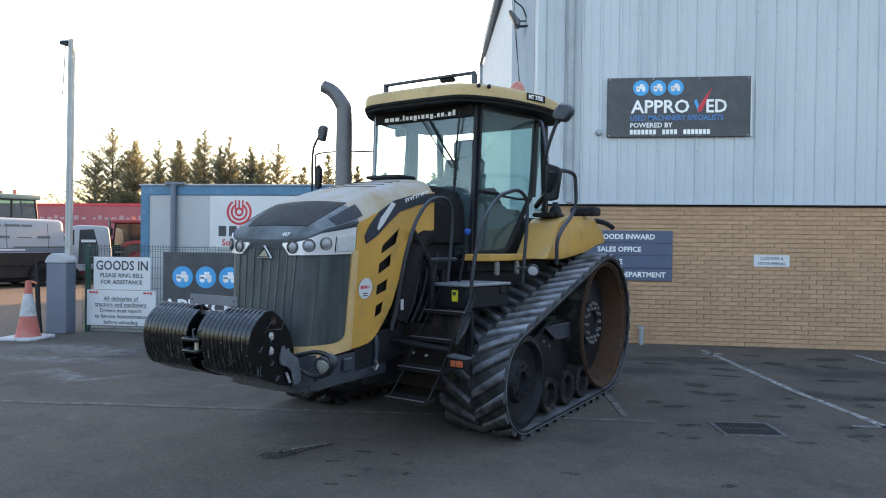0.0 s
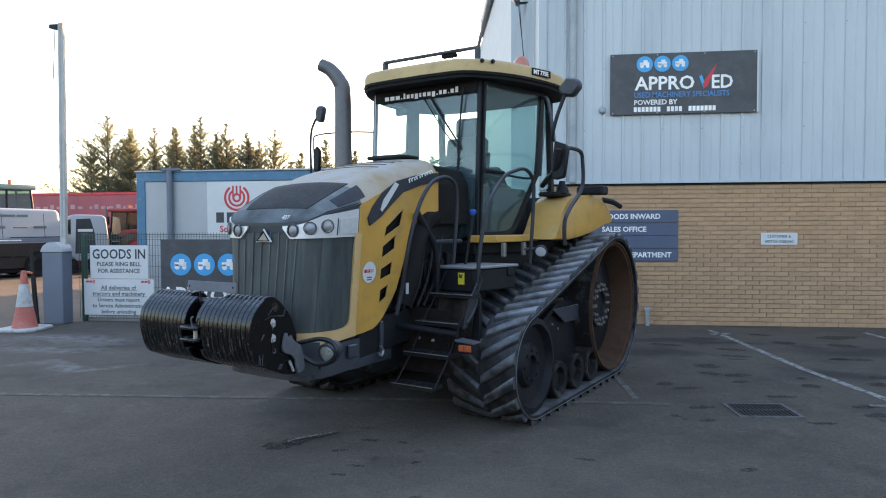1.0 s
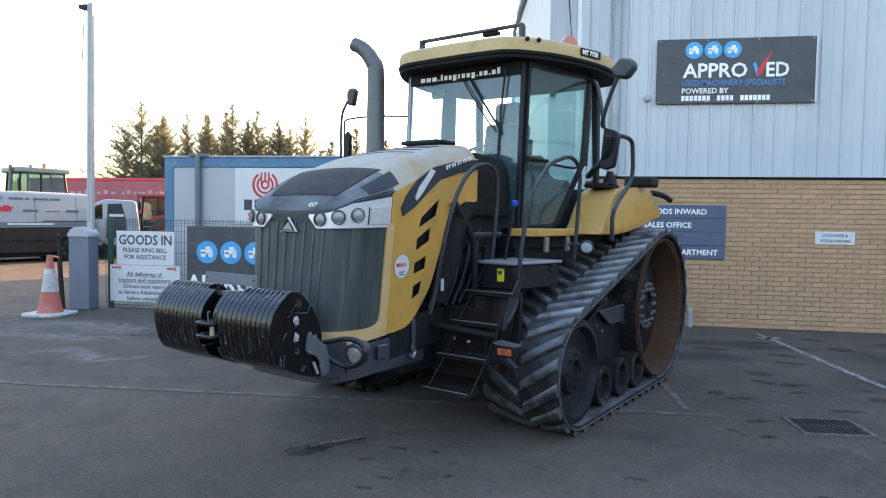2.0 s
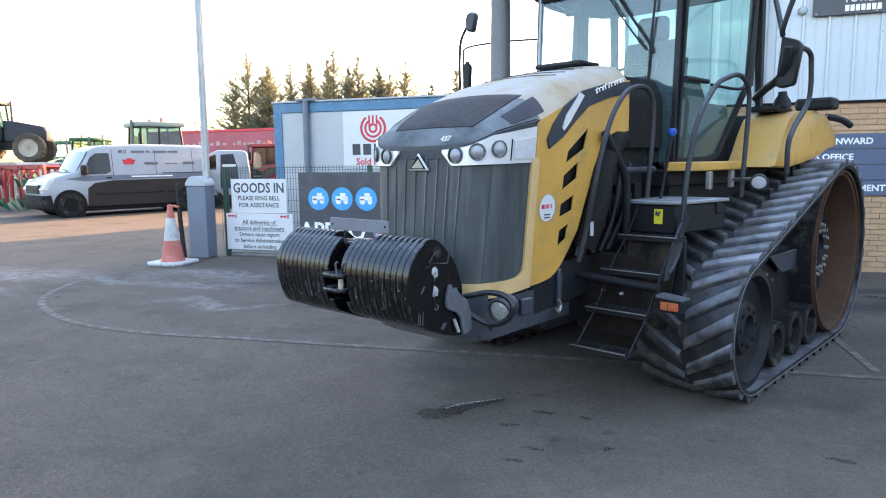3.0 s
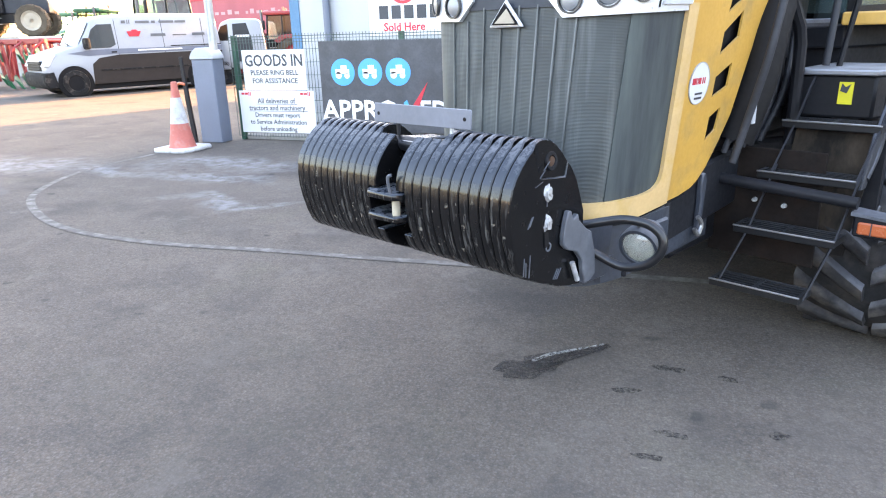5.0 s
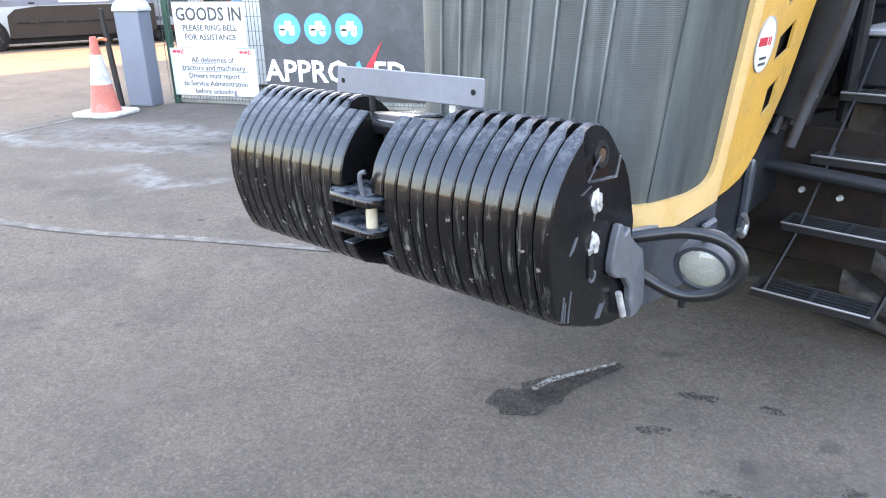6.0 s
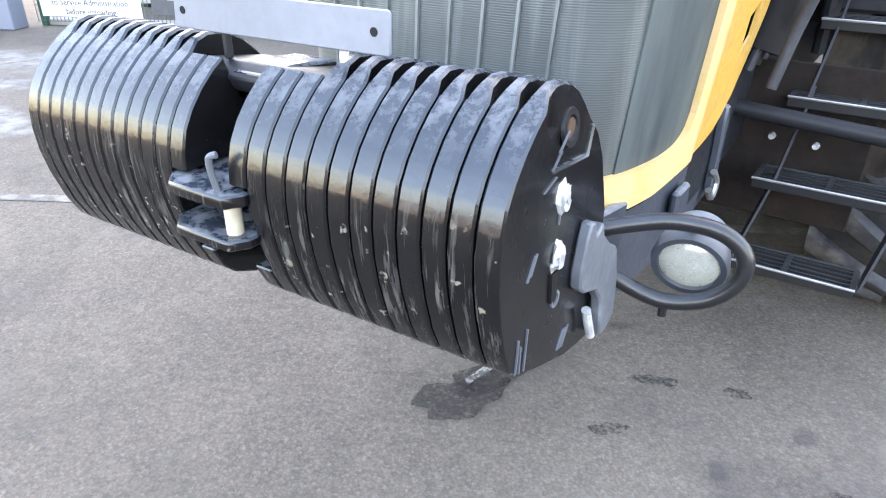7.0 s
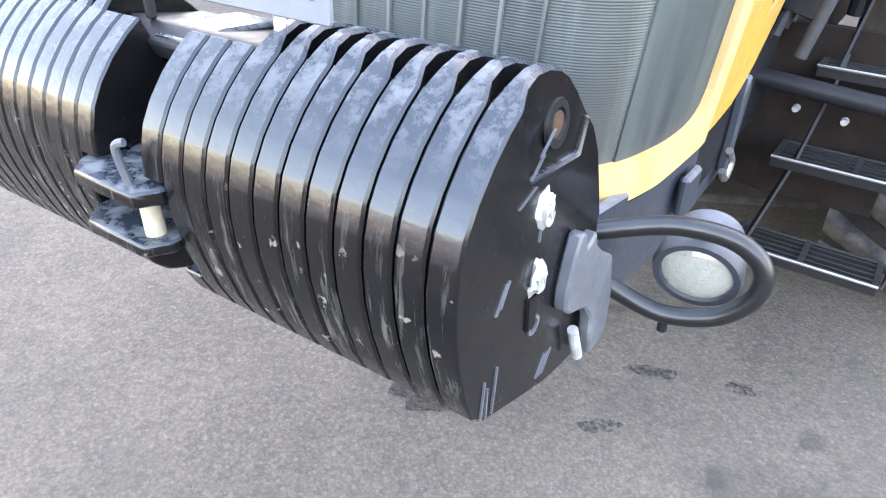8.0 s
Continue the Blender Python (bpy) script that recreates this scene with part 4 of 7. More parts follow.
lettering("CUSTOMER &", 0.066, upright(4.43, -0.0125, 1.362), "text_dark", vp, align="CENTER", squeeze=0.85)
lettering("VISITOR PARKING", 0.066, upright(4.43, -0.0125, 1.283), "text_dark", vp, align="CENTER", squeeze=0.78)

tp = thing("standpipe", "short grey standpipe at the foot of the wall", "pipe", (2.47, WY - 0.10, 0))
part("pipe", rod((0, 0, 0), (0, 0, 0.27), 0.035, n=14), "flash", tp)
part("cap", lathe([(0, 0.05), (0.04, 0.05), (0.055, 0.03)], (0, 0, 0.24), (0, 0, 1), 14), "bright", tp)

# ---------------------------------------------------------------- fence, barrier and signs
FY = 11.02
fence = thing("mesh_fence", "green welded mesh fence along the yard", "fence", (0, FY, 0))
bm = bmesh.new()
x = -6.75
while x < -1.2:
    box(x - 0.0028, x + 0.0028, -0.0028, 0.0028, 0.05, 1.47, bm=bm)
    x += 0.048
for k in range(9):
    z = 0.06 + 0.172 * k
    box(-6.75, -1.2, -0.0075, -0.0025, z - 0.003, z + 0.003, bm=bm)
for z in (1.36, 1.40, 1.44):
    box(-6.75, -1.2, -0.0075, -0.0025, z - 0.003, z + 0.003, bm=bm)
tagged(part("wire_mesh", bm, "fence_wire", fence, "fine green welded wire mesh", smooth=None), kind="stuff")
for px in (-6.69, -4.1, -1.5):
    part("post", box(px - 0.035, px + 0.035, 0.006, 0.07, 0.0, 1.46, 0.006), "fence_green", fence, "dark green fence post")
setting("fence_kerb", box(-6.75, -1.2, FY + 0.05, FY + 0.22, 0, 0.07, 0.01), "kerb", "low concrete kerb under the fence", "kerb", smooth=None)

gs = thing("goods_sign", "white goods-in sign with dark lettering on the fence", "sign", (0, FY - 0.012, 0))
part("board", box(-6.545, -5.525, -0.008, 0, 0.715, 1.262, 0.003), "white", gs, smooth=None)
lettering("GOODS IN", 0.222, upright(-6.035, -0.0085, 1.045), "text_dark", gs, align="CENTER", thick=0.004, squeeze=0.87)
lettering("PLEASE RING BELL", 0.098, upright(-6.035, -0.0085, 0.922), "text_dark", gs, align="CENTER", thick=0.0015, squeeze=0.98)
lettering("FOR ASSISTANCE", 0.098, upright(-6.035, -0.0085, 0.81), "text_dark", gs, align="CENTER", thick=0.0015, squeeze=0.98)
ds = thing("delivery_sign", "white delivery notice with dark lettering on the fence", "sign", (0, FY - 0.012, 0))
part("board", box(-6.665, -5.43, -0.008, 0, 0.115, 0.708, 0.003), "white", ds, smooth=None)
for k, (txt, sz) in enumerate((("All deliveries of", 0.100), ("tractors and machinery", 0.100), ("Drivers must report", 0.092), ("to Service Administration", 0.092), ("before unloading", 0.092))):
    lettering(txt, sz, upright(-6.05, -0.0085, 0.533 - 0.098 * k), "text_dark", ds, align="CENTER", thick=0.001, squeeze=0.98)
bars([(0.0, 0.0, 0.66, 0.006), (-0.14, -0.098, 0.96, 0.006)], -6.37, -0.0085, 0.517, "text_dark", ds, "underline")
bars([(0, 0, 0.05, 0.03), (0.06, 0, 0.05, 0.03), (0.12, -0.015, 0.012, 0.06), (0.145, -0.015, 0.012, 0.06), (0.97, 0, 0.05, 0.03), (1.03, 0, 0.05, 0.03), (1.09, -0.015, 0.012, 0.06), (1.115, -0.015, 0.012, 0.06)], -6.62, -0.0085, 0.65, "red", ds, "red_mark")

bn = thing("fence_banner", "dark advertising board fixed to the mesh fence", "sign", (0, FY - 0.012, 0))
part("board", box(-5.30, -2.55, -0.010, 0, 0.16, 1.355, 0.003), "sign_dark", bn, smooth=None)
blue_discs(bn, -4.955, -0.011, 0.952, 0.405, 0.178)
approved(bn, -5.30, -0.011, 0.33, 0.365)

br = thing("barrier_gate", "grey barrier cabinet with a raised white boom", "barrier", (-6.985, 10.80, 0))
part("cabinet", box(-0.18, 0.18, -0.12, 0.12, 0.0, 1.16, 0.01), "barrier_grey", br)
part("cap", prism([(-0.195, 1.16), (-0.19, 1.20), (-0.15, 1.265), (-0.07, 1.315), (0.07, 1.315), (0.15, 1.265), (0.19, 1.20), (0.195, 1.16)], "y", -0.135, 0.135, 0.008), "barrier_cap", br, "pale rounded cap")
boom = part("boom", prism([(0.03, 1.25), (0.135, 1.25), (0.165, 4.86), (0.075, 4.86)], "y", 0.03, 0.10, 0.008), "boom", br, "white boom arm standing upright")
part("boom_groove", prism([(0.072, 1.4), (0.092, 1.4), (0.130, 4.8), (0.110, 4.8)], "y", 0.026, 0.031), "flash", boom)
part("end_fitting", prism([(-0.08, 4.78), (0.078, 4.74), (0.078, 4.84), (-0.07, 4.84)], "y", 0.02, 0.10, 0.01), "black", boom)
part("hanging_rod", rod((0.01, 0.06, 4.77), (-0.04, 0.06, 3.95), 0.007, n=6), "black", boom)

ck = thing("traffic_cone", "faded orange and white traffic cone on the yard", "cone", (-6.99, 10.07, 0))
part("base", prism([(-0.30, -0.22), (-0.22, -0.30), (0.22, -0.30), (0.30, -0.22), (0.30, 0.22), (0.22, 0.30), (-0.22, 0.30), (-0.30, 0.22)], "z", 0.0, 0.045, 0.01), "cone_white", ck, "pale dirty base")
part("lower_cone", lathe([(0.04, 0.19), (0.06, 0.172), (0.36, 0.115)], (0, 0, 0), (0, 0, 1), 28), "cone_orange", ck)
part("white_sleeve", lathe([(0.36, 0.118), (0.70, 0.064)], (0, 0, 0), (0, 0, 1), 28), "cone_white", ck, "white reflective sleeve")
part("tip", lathe([(0.70, 0.062), (0.85, 0.042), (0.90, 0.038), (0.905, 0.02)], (0, 0, 0), (0, 0, 1), 24), "cone_orange", ck)

sk = thing("leaning_stake", "thin black leaning stake beside the barrier", "stake", (-7.26, 10.66, 0))
part("bar", prism([(-0.025, 0), (0.04, 0), (0.0, 0.55), (-0.04, 1.2), (-0.085, 1.2), (-0.07, 0.6)], "y", -0.02, 0.02, 0.004), "black", sk)
part("tie", tube([(-0.03, -0.02, 0.82), (-0.12, -0.03, 0.84), (-0.2, -0.02, 0.80)], 0.02, 8), "amber", sk)

# ---------------------------------------------------------------- site cabin behind the fence
CY = 12.5
cb = thing("site_cabin", "pale site cabin with blue trim behind the fence", "cabin", (0, CY, 0))
part("wall", box(-6.60, -0.6, 0.0, 2.6, 0.06, 2.40, 0.01), "cabin_wall", cb, smooth=None)
part("top_trim", box(-6.62, -0.58, -0.02, 2.62, 2.40, 2.575, 0.008), "cabin_blue", cb, smooth=None)
part("roof", box(-6.64, -0.56, -0.05, 2.65, 2.575, 2.605, 0.006), "barrier_cap", cb, smooth=None)
part("corner_trim", box(-6.62, -6.45, -0.02, 0.1, 0.06, 2.41, 0.006), "cabin_blue", cb, smooth=None)
part("downpipe", rod((-5.93, -0.07, 0.1), (-5.93, -0.07, 2.60), 0.055, n=14), "barrier_grey", cb, "grey downpipe")
part("gutter", box(-6.1, -5.72, -0.10, 0.0, 2.59, 2.635, 0.01), "barrier_grey", cb)
for px in (-4.0, -2.6):
    part("panel_joint", box(px - 0.01, px + 0.01, -0.006, 0.0, 0.1, 2.4), "cabin_blue", cb)
gsn = thing("gas_sign", "white sign with a red flame ring on the site cabin", "sign", (0, CY - 0.002, 0))
part("board", box(-5.235, -3.2, -0.014, 0, 1.40, 2.385, 0.003), "white", gsn, smooth=None)
for r0, r1, a0, a1 in ((0.20, 0.245, 125, 415), (0.125, 0.165, 120, 420), (0.045, 0.085, 0, 360)):
    nseg = 26
    bm = bmesh.new()
    grid_faces(bm, [[Vector((-4.66 + r * math.cos(radians(a0 + (a1 - a0) * k / nseg)), -0.016, 2.09 + r * math.sin(radians(a0 + (a1 - a0) * k / nseg)))) for k in range(nseg + 1)] for r in (r0, r1)])
    thicken(bm, 0.002)
    part("flame_ring", bm, "red", gsn, smooth=None)
for dx in (-0.07, 0.0, 0.07):
    part("flame_bar", box(-4.66 + dx - 0.015, -4.66 + dx + 0.015, -0.0175, -0.0145, 2.10 if dx else 2.16, 2.31), "red", gsn, smooth=None)
bars([(k * 0.205, 0, 0.15, 0.19) for k in range(5)], -5.06, -0.0145, 1.635, "text_dark", gsn)
lettering("Sold Here", 0.165, upright(-4.995, -0.0145, 1.465), "red", gsn, thick=0.004)


# ---------------------------------------------------------------- the tracked tractor; local x to its left, y to its rear
S = 1.0           # the tractor's own sizes are in metres
tractor = thing("crawler_tractor", "yellow and black rubber-tracked farm tractor, rimed with frost, parked on asphalt", "tractor", (-1.238, 5.549, 0), -25.72)
HW = 0.545                                    # half width of the hood


def crown(u):
    pts = [(-0.06, 1.70), (0.0, 1.76), (0.08, 1.83), (0.2, 1.895), (0.45, 2.02), (0.8, 2.15), (1.15, 2.24), (1.5, 2.30), (1.8, 2.33)]
    for (a, za), (b, zb) in zip(pts, pts[1:]):
        if u <= b:
            return za + (zb - za) * max(0, (u - a)) / (b - a)
    return pts[-1][1]


PLAN = [(0.0, -0.045), (0.2, -0.042), (0.30, -0.036), (0.38, -0.022), (0.44, 0.012), (0.485, 0.075), (0.512, 0.17), (0.53, 0.28), (HW, 0.41)]
for _ in range(2):      # round the corners of the plan
    PLAN = PLAN[:1] + [q for (v0, u0), (v1, u1) in zip(PLAN, PLAN[1:]) for q in ((v0 * 0.75 + v1 * 0.25, u0 * 0.75 + u1 * 0.25), (v0 * 0.25 + v1 * 0.75, u0 * 0.25 + u1 * 0.75))] + PLAN[-1:]
PLAN_S = [0.0]
for (v0, u0), (v1, u1) in zip(PLAN, PLAN[1:]):
    PLAN_S.append(PLAN_S[-1] + math.hypot(v1 - v0, u1 - u0))


def wall_path(a):
    """Plan of the hood's skin: a from -1 (right edge of the grille) to 1; beyond, along the sides."""
    q = min(abs(a), 1) * PLAN_S[-1]
    for i in range(len(PLAN) - 1):
        if q <= PLAN_S[i + 1] + 1e-9:
            k = (q - PLAN_S[i]) / (PLAN_S[i + 1] - PLAN_S[i])
            v = PLAN[i][0] + (PLAN[i + 1][0] - PLAN[i][0]) * k
            u = PLAN[i][1] + (PLAN[i + 1][1] - PLAN[i][1]) * k
            break
    return math.copysign(v, a), u + max(abs(a) - 1, 0)


def half_width(u):
    for (v0, u0), (v1, u1) in zip(PLAN, PLAN[1:]):
        if u <= u1:
            return v0 + (v1 - v0) * max(0.0, (u - u0) / (u1 - u0))
    return HW


def flare(bm):
    """The hood draws in towards its foot."""
    for vtx in bm.verts:
        vtx.co.x *= 1 + 0.165 * (min(max(vtx.co.z, 0.86), 1.80) - 1.60)
    return bm


def skin(a0, a1, zlo, zhi, out=0.0, n=24, rows=6, thick=0.02):
    """A curved sheet on the hood's skin between two heights (functions of a)."""
    bm = bmesh.new()
    lines = []
    for i in range(rows + 1):
        row = []
        for k in range(n + 1):
            a = a0 + (a1 - a0) * k / n
            v, u = wall_path(a)
            v2, u2 = wall_path(a + 0.01)
            t = Vector((v2 - v, u2 - u, 0)).normalized()
            nrm = Vector((t.y, -t.x, 0))
            if a < -1 or a >= 1:
                nrm = Vector((math.copysign(1, a), 0, 0))
            lo, hi = zlo(a), zhi(a)
            z = lo + (hi - lo) * i / rows
            rake = 0.055 * min(1.1, (z - 0.95) / 0.7) * max(0.0, 1 - (u + 0.045) / 0.455)
            row.append(Vector((v, u + rake, z)) + nrm * out)
        lines.append(row)
    grid_faces(bm, lines)
    return flare(thicken(bm, thick))


def hood_top(u0, u1, inner, outer, name, mat, label, parent=tractor, lift=0.0, nu=14, nv=14, taper=0.0, ease=1):
    """Top skin between two stations; inner and outer as fractions of the half width."""
    bm = bmesh.new()
    rows = []
    for i in range(nu + 1):
        u = u0 + (u1 - u0) * (i / nu) ** ease
        w = max(half_width(u), 0.001)
        drop = 0.025 + 0.135 * min(1, max(u, 0) / 0.45)
        row = []
        for k in range(nv + 1):
            fr = (inner + (outer - inner) * k / nv) * (1 + taper * i / nu)
            q = abs(fr)
            fall = drop * (0.28 * q ** 2 + 0.72 * max(0, (q - 0.72) / 0.28) ** 2.2)
            row.append(Vector((w * fr, u + 0.06 * max(0.0, 1 - (u + 0.045) / 0.455), crown(u) - fall + lift)))
        rows.append(row)
    grid_faces(bm, rows)
    bmesh.ops.remove_doubles(bm, verts=bm.verts[:], dist=0.0005)
    flare(thicken(bm, 0.012))
    return part(name, bm, mat, parent, label)


def edge_z(a):
    """Height of the shoulder where the top skin meets the sides."""
    v, u = wall_path(a)
    return crown(u) - (0.025 + 0.135 * min(1, max(u, 0) / 0.45)) + 0.002


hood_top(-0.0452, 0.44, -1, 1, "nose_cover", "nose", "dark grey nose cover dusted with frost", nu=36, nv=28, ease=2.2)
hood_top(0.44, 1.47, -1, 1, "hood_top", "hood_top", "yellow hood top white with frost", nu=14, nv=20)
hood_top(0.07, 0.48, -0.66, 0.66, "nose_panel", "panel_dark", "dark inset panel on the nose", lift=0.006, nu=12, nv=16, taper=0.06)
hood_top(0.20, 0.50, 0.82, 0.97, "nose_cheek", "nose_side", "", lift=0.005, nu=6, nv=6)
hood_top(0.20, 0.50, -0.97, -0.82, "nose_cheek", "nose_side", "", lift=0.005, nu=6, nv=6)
for k in range(4):
    hood_top(0.95 + 0.11 * k, 0.962 + 0.11 * k, -0.55, 0.55, "hood_louvre", "black", "", lift=0.004, nu=1, nv=8)
part("rear_cowl", prism([(-0.545, 2.06), (-0.48, 2.20), (-0.2, 2.27), (0.2, 2.27), (0.48, 2.20), (0.545, 2.06), (0.55, 1.7), (-0.55, 1.7)], "y", 1.47, 2.02, 0.01), "black_and_shade", tractor)
part("cowl_vent", box(-0.2, 0.2, 1.42, 1.7, 2.30, 2.335, 0.012), "black", tractor)

# grille with its ribs
def lip_foot(a):
    return 0.838 + 0.022 * max(0, abs(a) - 0.78) / 0.22


def grille_foot(a):
    """Lower edge of the grille: level in front, turning up into the side column in a tight curve."""
    k = min(max(0, (abs(a) - 0.80) / 0.155), 1)
    return 0.928 + 0.012 * k + 0.065 * (1 - math.sqrt(max(0, 1 - k ** 4)))


part("grille", skin(-0.985, 0.985, lambda a: 0.90, lambda a: 1.66, -0.008, 52, 8, 0.02), "grille", tractor, "dark louvred grille streaked with pale runs")
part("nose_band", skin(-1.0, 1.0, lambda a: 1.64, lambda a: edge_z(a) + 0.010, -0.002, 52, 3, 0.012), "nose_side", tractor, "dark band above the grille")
for sgn in (1, -1):
    part("grille_cheek", skin(*sorted((sgn * 0.60, sgn * 0.97)), lambda a: 0.905, lambda a: 1.64, -0.003, 24, 4, 0.008), "grille_cheek", tractor, "smooth dark plastic beside the louvres")
for a in (-0.60, -0.355, -0.255, -0.15, -0.045, 0.06, 0.16, 0.26, 0.36):
    part("grille_rib", skin(a - 0.004, a + 0.004, lambda q: 0.92, lambda q: 1.65 if abs(q) < 0.22 else 1.60, 0.0, 2, 2, 0.010), "grille_rib", tractor, "pale-edged grille rib")
# yellow lip and columns that frame the grille
part("hood_lip", skin(-0.955, 0.955, lip_foot, grille_foot, 0.0155, 200, 3, 0.034), "yellow_rimed_lit", tractor, "rimed yellow lip under the grille, sky light in its colour")
part("hood_lip_edge", skin(-1.20, 1.20, lambda a: lip_foot(a) - 0.014, lambda a: lip_foot(a) + 0.004, 0.003, 60, 1, 0.02), "dark_gap", tractor)
for sgn in (1, -1):
    part("grille_column", skin(*sorted((sgn * 0.955, sgn * 1.03)), lip_foot, lambda a: 1.64, 0.0155, 8, 12, 0.034), "yellow_rimed_lit", tractor)

# head lamps
for sgn, nm in ((1, ""), (-1, "")):
    def lo(a):
        q = abs(a)
        return 1.675 - 0.075 * min(1, max(0, (q - 0.21) / 0.09)) + 0.02 * max(0, (q - 0.3))

    def hi(a):
        return min(1.70 + 0.03 * min(1, (abs(a) - 0.21) / 0.1) + 0.09 * max(0, abs(a) - 0.31) / 0.69, edge_z(a) - 0.004)
    a0, a1 = (0.21, 0.985) if sgn > 0 else (-0.985, -0.21)
    hl = part("headlight", skin(a0, a1, lo, hi, 0.012, 26, 4, 0.03), "chrome_dull", tractor, "silver wrap-round headlight cluster")
    for a, z in ((0.335, 1.660), (0.49, 1.675), (0.635, 1.69)):
        v, u = wall_path(sgn * a)
        v2, u2 = wall_path(sgn * a + 0.01)
        t = Vector((v2 - v, u2 - u, 0)).normalized()
        nrm = Vector((t.y, -t.x, 0))
        c = Vector((v, u + 0.055 * max(0.0, 1 - (u + 0.045) / 0.455), z)) + nrm * 0.012
        part("lens_ring", lathe([(0, 0.048), (0.014, 0.048), (0.014, 0.0415), (0, 0.0415)], c, nrm, 24, closed=True), "lens_rim", hl)
        part("lens", lathe([(0.0, 0.040), (0.008, 0.036), (0.013, 0.022), (0.015, 0.004)], c, nrm, 24), "galv", hl, "round headlamp lens")
    ia, ib = (0.75, 0.965) if sgn > 0 else (-0.965, -0.75)
    part("indicator", skin(ia, ib, lambda a: 1.635, lambda a: 1.735 + 0.10 * (abs(a) - 0.75), 0.020, 8, 2, 0.012), "indicator", hl, "clear pale indicator lens")
    part("headlight_seam", skin(sgn * 0.735 - 0.005, sgn * 0.735 + 0.005, lambda a: 1.625, lambda a: 1.745, 0.014, 2, 2, 0.008), "dark_gap", hl)

# badge and stock number
bd = part("badge", prism([(-0.088, 1.572), (0.088, 1.572), (0.0, 1.676)], "y", -0.012, 0.004, 0.006), "chrome_dull", tractor, "triangular silver badge")
part("badge_field", prism([(-0.068, 1.581), (0.068, 1.581), (0.0, 1.661)], "y", -0.017, -0.010), "dark_gap", bd)
part("badge_mark", prism([(-0.048, 1.587), (0.054, 1.586), (0.012, 1.640)], "y", -0.020, -0.014), "wheel_cream", bd)
lettering("437", 0.05, pose(0.165, 0.012, 1.74, 60), "text_white", tractor, "stock_number", 0.003)

# hood sides with vents
SIDE = [(0.405, 0.862), (0.55, 0.870), (0.66, 0.888), (0.715, 0.915), (0.775, 0.965), (0.85, 1.06), (0.93, 1.175), (1.02, 1.44), (1.12, 1.64), (1.22, 1.755), (1.34, 1.80), (1.47, 1.82),
        (1.47, 2.16), (1.10, 2.10), (0.80, 2.0), (0.45, 1.86), (0.415, 1.835), (0.412, 1.62), (0.412, 1.3)]
SLOTS = [[(0.955, 1.825), (0.925, 1.695), (0.728, 1.605), (0.745, 1.68)], [(0.872, 1.615), (0.868, 1.510), (0.714, 1.440), (0.718, 1.53)],
         [(0.849, 1.405), (0.843, 1.308), (0.708, 1.270), (0.712, 1.352)], [(0.815, 1.222), (0.800, 1.125), (0.715, 1.086), (0.718, 1.185)]]
BAND = [(0.53, 1.69), (0.505, 1.75), (0.56, 1.84), (0.676, 1.95), (0.866, 2.05), (1.15, 2.115), (1.465, 2.15), (1.465, 2.07), (1.20, 2.03), (0.944, 1.96), (0.78, 1.85), (0.66, 1.76)]
for sgn in (1, -1):
    pan = part("side_panel", flare(plate_holes(SIDE, SLOTS, lambda a, b, h, s=sgn: (s * (HW + 0.004 - h), a, b), 0.009)), "yellow", tractor, "yellow hood side panel with four slanted vents", smooth=None)
    # Near-black sheet stands in for the shade inside the vents.
    part("vent_backing", flare(prism([(0.6, 1.02), (0.84, 1.2), (1.02, 1.7), (1.04, 1.88), (0.62, 1.62)], "x", sgn * 0.50, sgn * 0.52)), "black_and_shade", pan)
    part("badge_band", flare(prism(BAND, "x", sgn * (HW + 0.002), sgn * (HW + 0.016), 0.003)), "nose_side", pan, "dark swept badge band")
    part("band_insert", flare(prism([(0.64, 1.815), (0.68, 1.895), (0.83, 2.035), (0.875, 2.02), (0.72, 1.855), (0.655, 1.80)], "x", sgn * (HW + 0.014), sgn * (HW + 0.022))), "chrome_dull", pan)
    sb = bmesh.new()
    tube([(sgn * (HW + 0.018), 1.0 + 0.0062 * k + 0.013 * math.sin(k * 1.05) + (0.006 if k % 12 < 6 else 0.0), 2.052 + 0.0018 * k + (0.030 if k in (4, 5, 22, 23, 28, 29) else 0.012) * math.cos(k * 1.05)) for k in range(58)], 0.0032, 6, bm=sb, steps=2)
    part("script_mark", flare(sb), "text_white", pan, "white script mark")
    st = part("round_sticker", flare(rod((sgn * (HW + 0.003), 0.565, 1.337), (sgn * (HW + 0.007), 0.565, 1.337), 0.084, n=32)), "white", pan, "round white sticker with red mark")
    part("sticker_rim", flare(lathe([(0, 0.084), (0.006, 0.084), (0.006, 0.0805), (0, 0.0805)], (sgn * (HW + 0.003), 0.565, 1.337), (sgn, 0, 0), 32, closed=True)), "barrier_cap", st)
    sbm = bmesh.new()
    for dy, w in ((-0.060, 0.026), (-0.029, 0.005), (-0.016, 0.005), (-0.005, 0.016), (0.024, 0.006), (0.041, 0.006)):
        box(sgn * (HW + 0.007), sgn * (HW + 0.009), 0.565 + dy, 0.565 + dy + w, 1.334, 1.359, bm=sbm)
    part("sticker_mark", flare(sbm), "red", st)
    sbm = bmesh.new()
    for dz in (0.0, -0.018):
        box(sgn * (HW + 0.007), sgn * (HW + 0.009), 0.54, 0.60, 1.292 + dz, 1.30 + dz, bm=sbm)
    part("sticker_lines", flare(sbm), "text_dark", st)
    lt = part("hood_latch", prism([(0.738, 0.67), (0.772, 0.67), (0.782, 0.80), (0.79, 0.90), (0.776, 0.935), (0.750, 0.935), (0.740, 0.89), (0.748, 0.80)], "x", sgn * 0.470, sgn * 0.498, 0.006), "grey_cast", tractor)
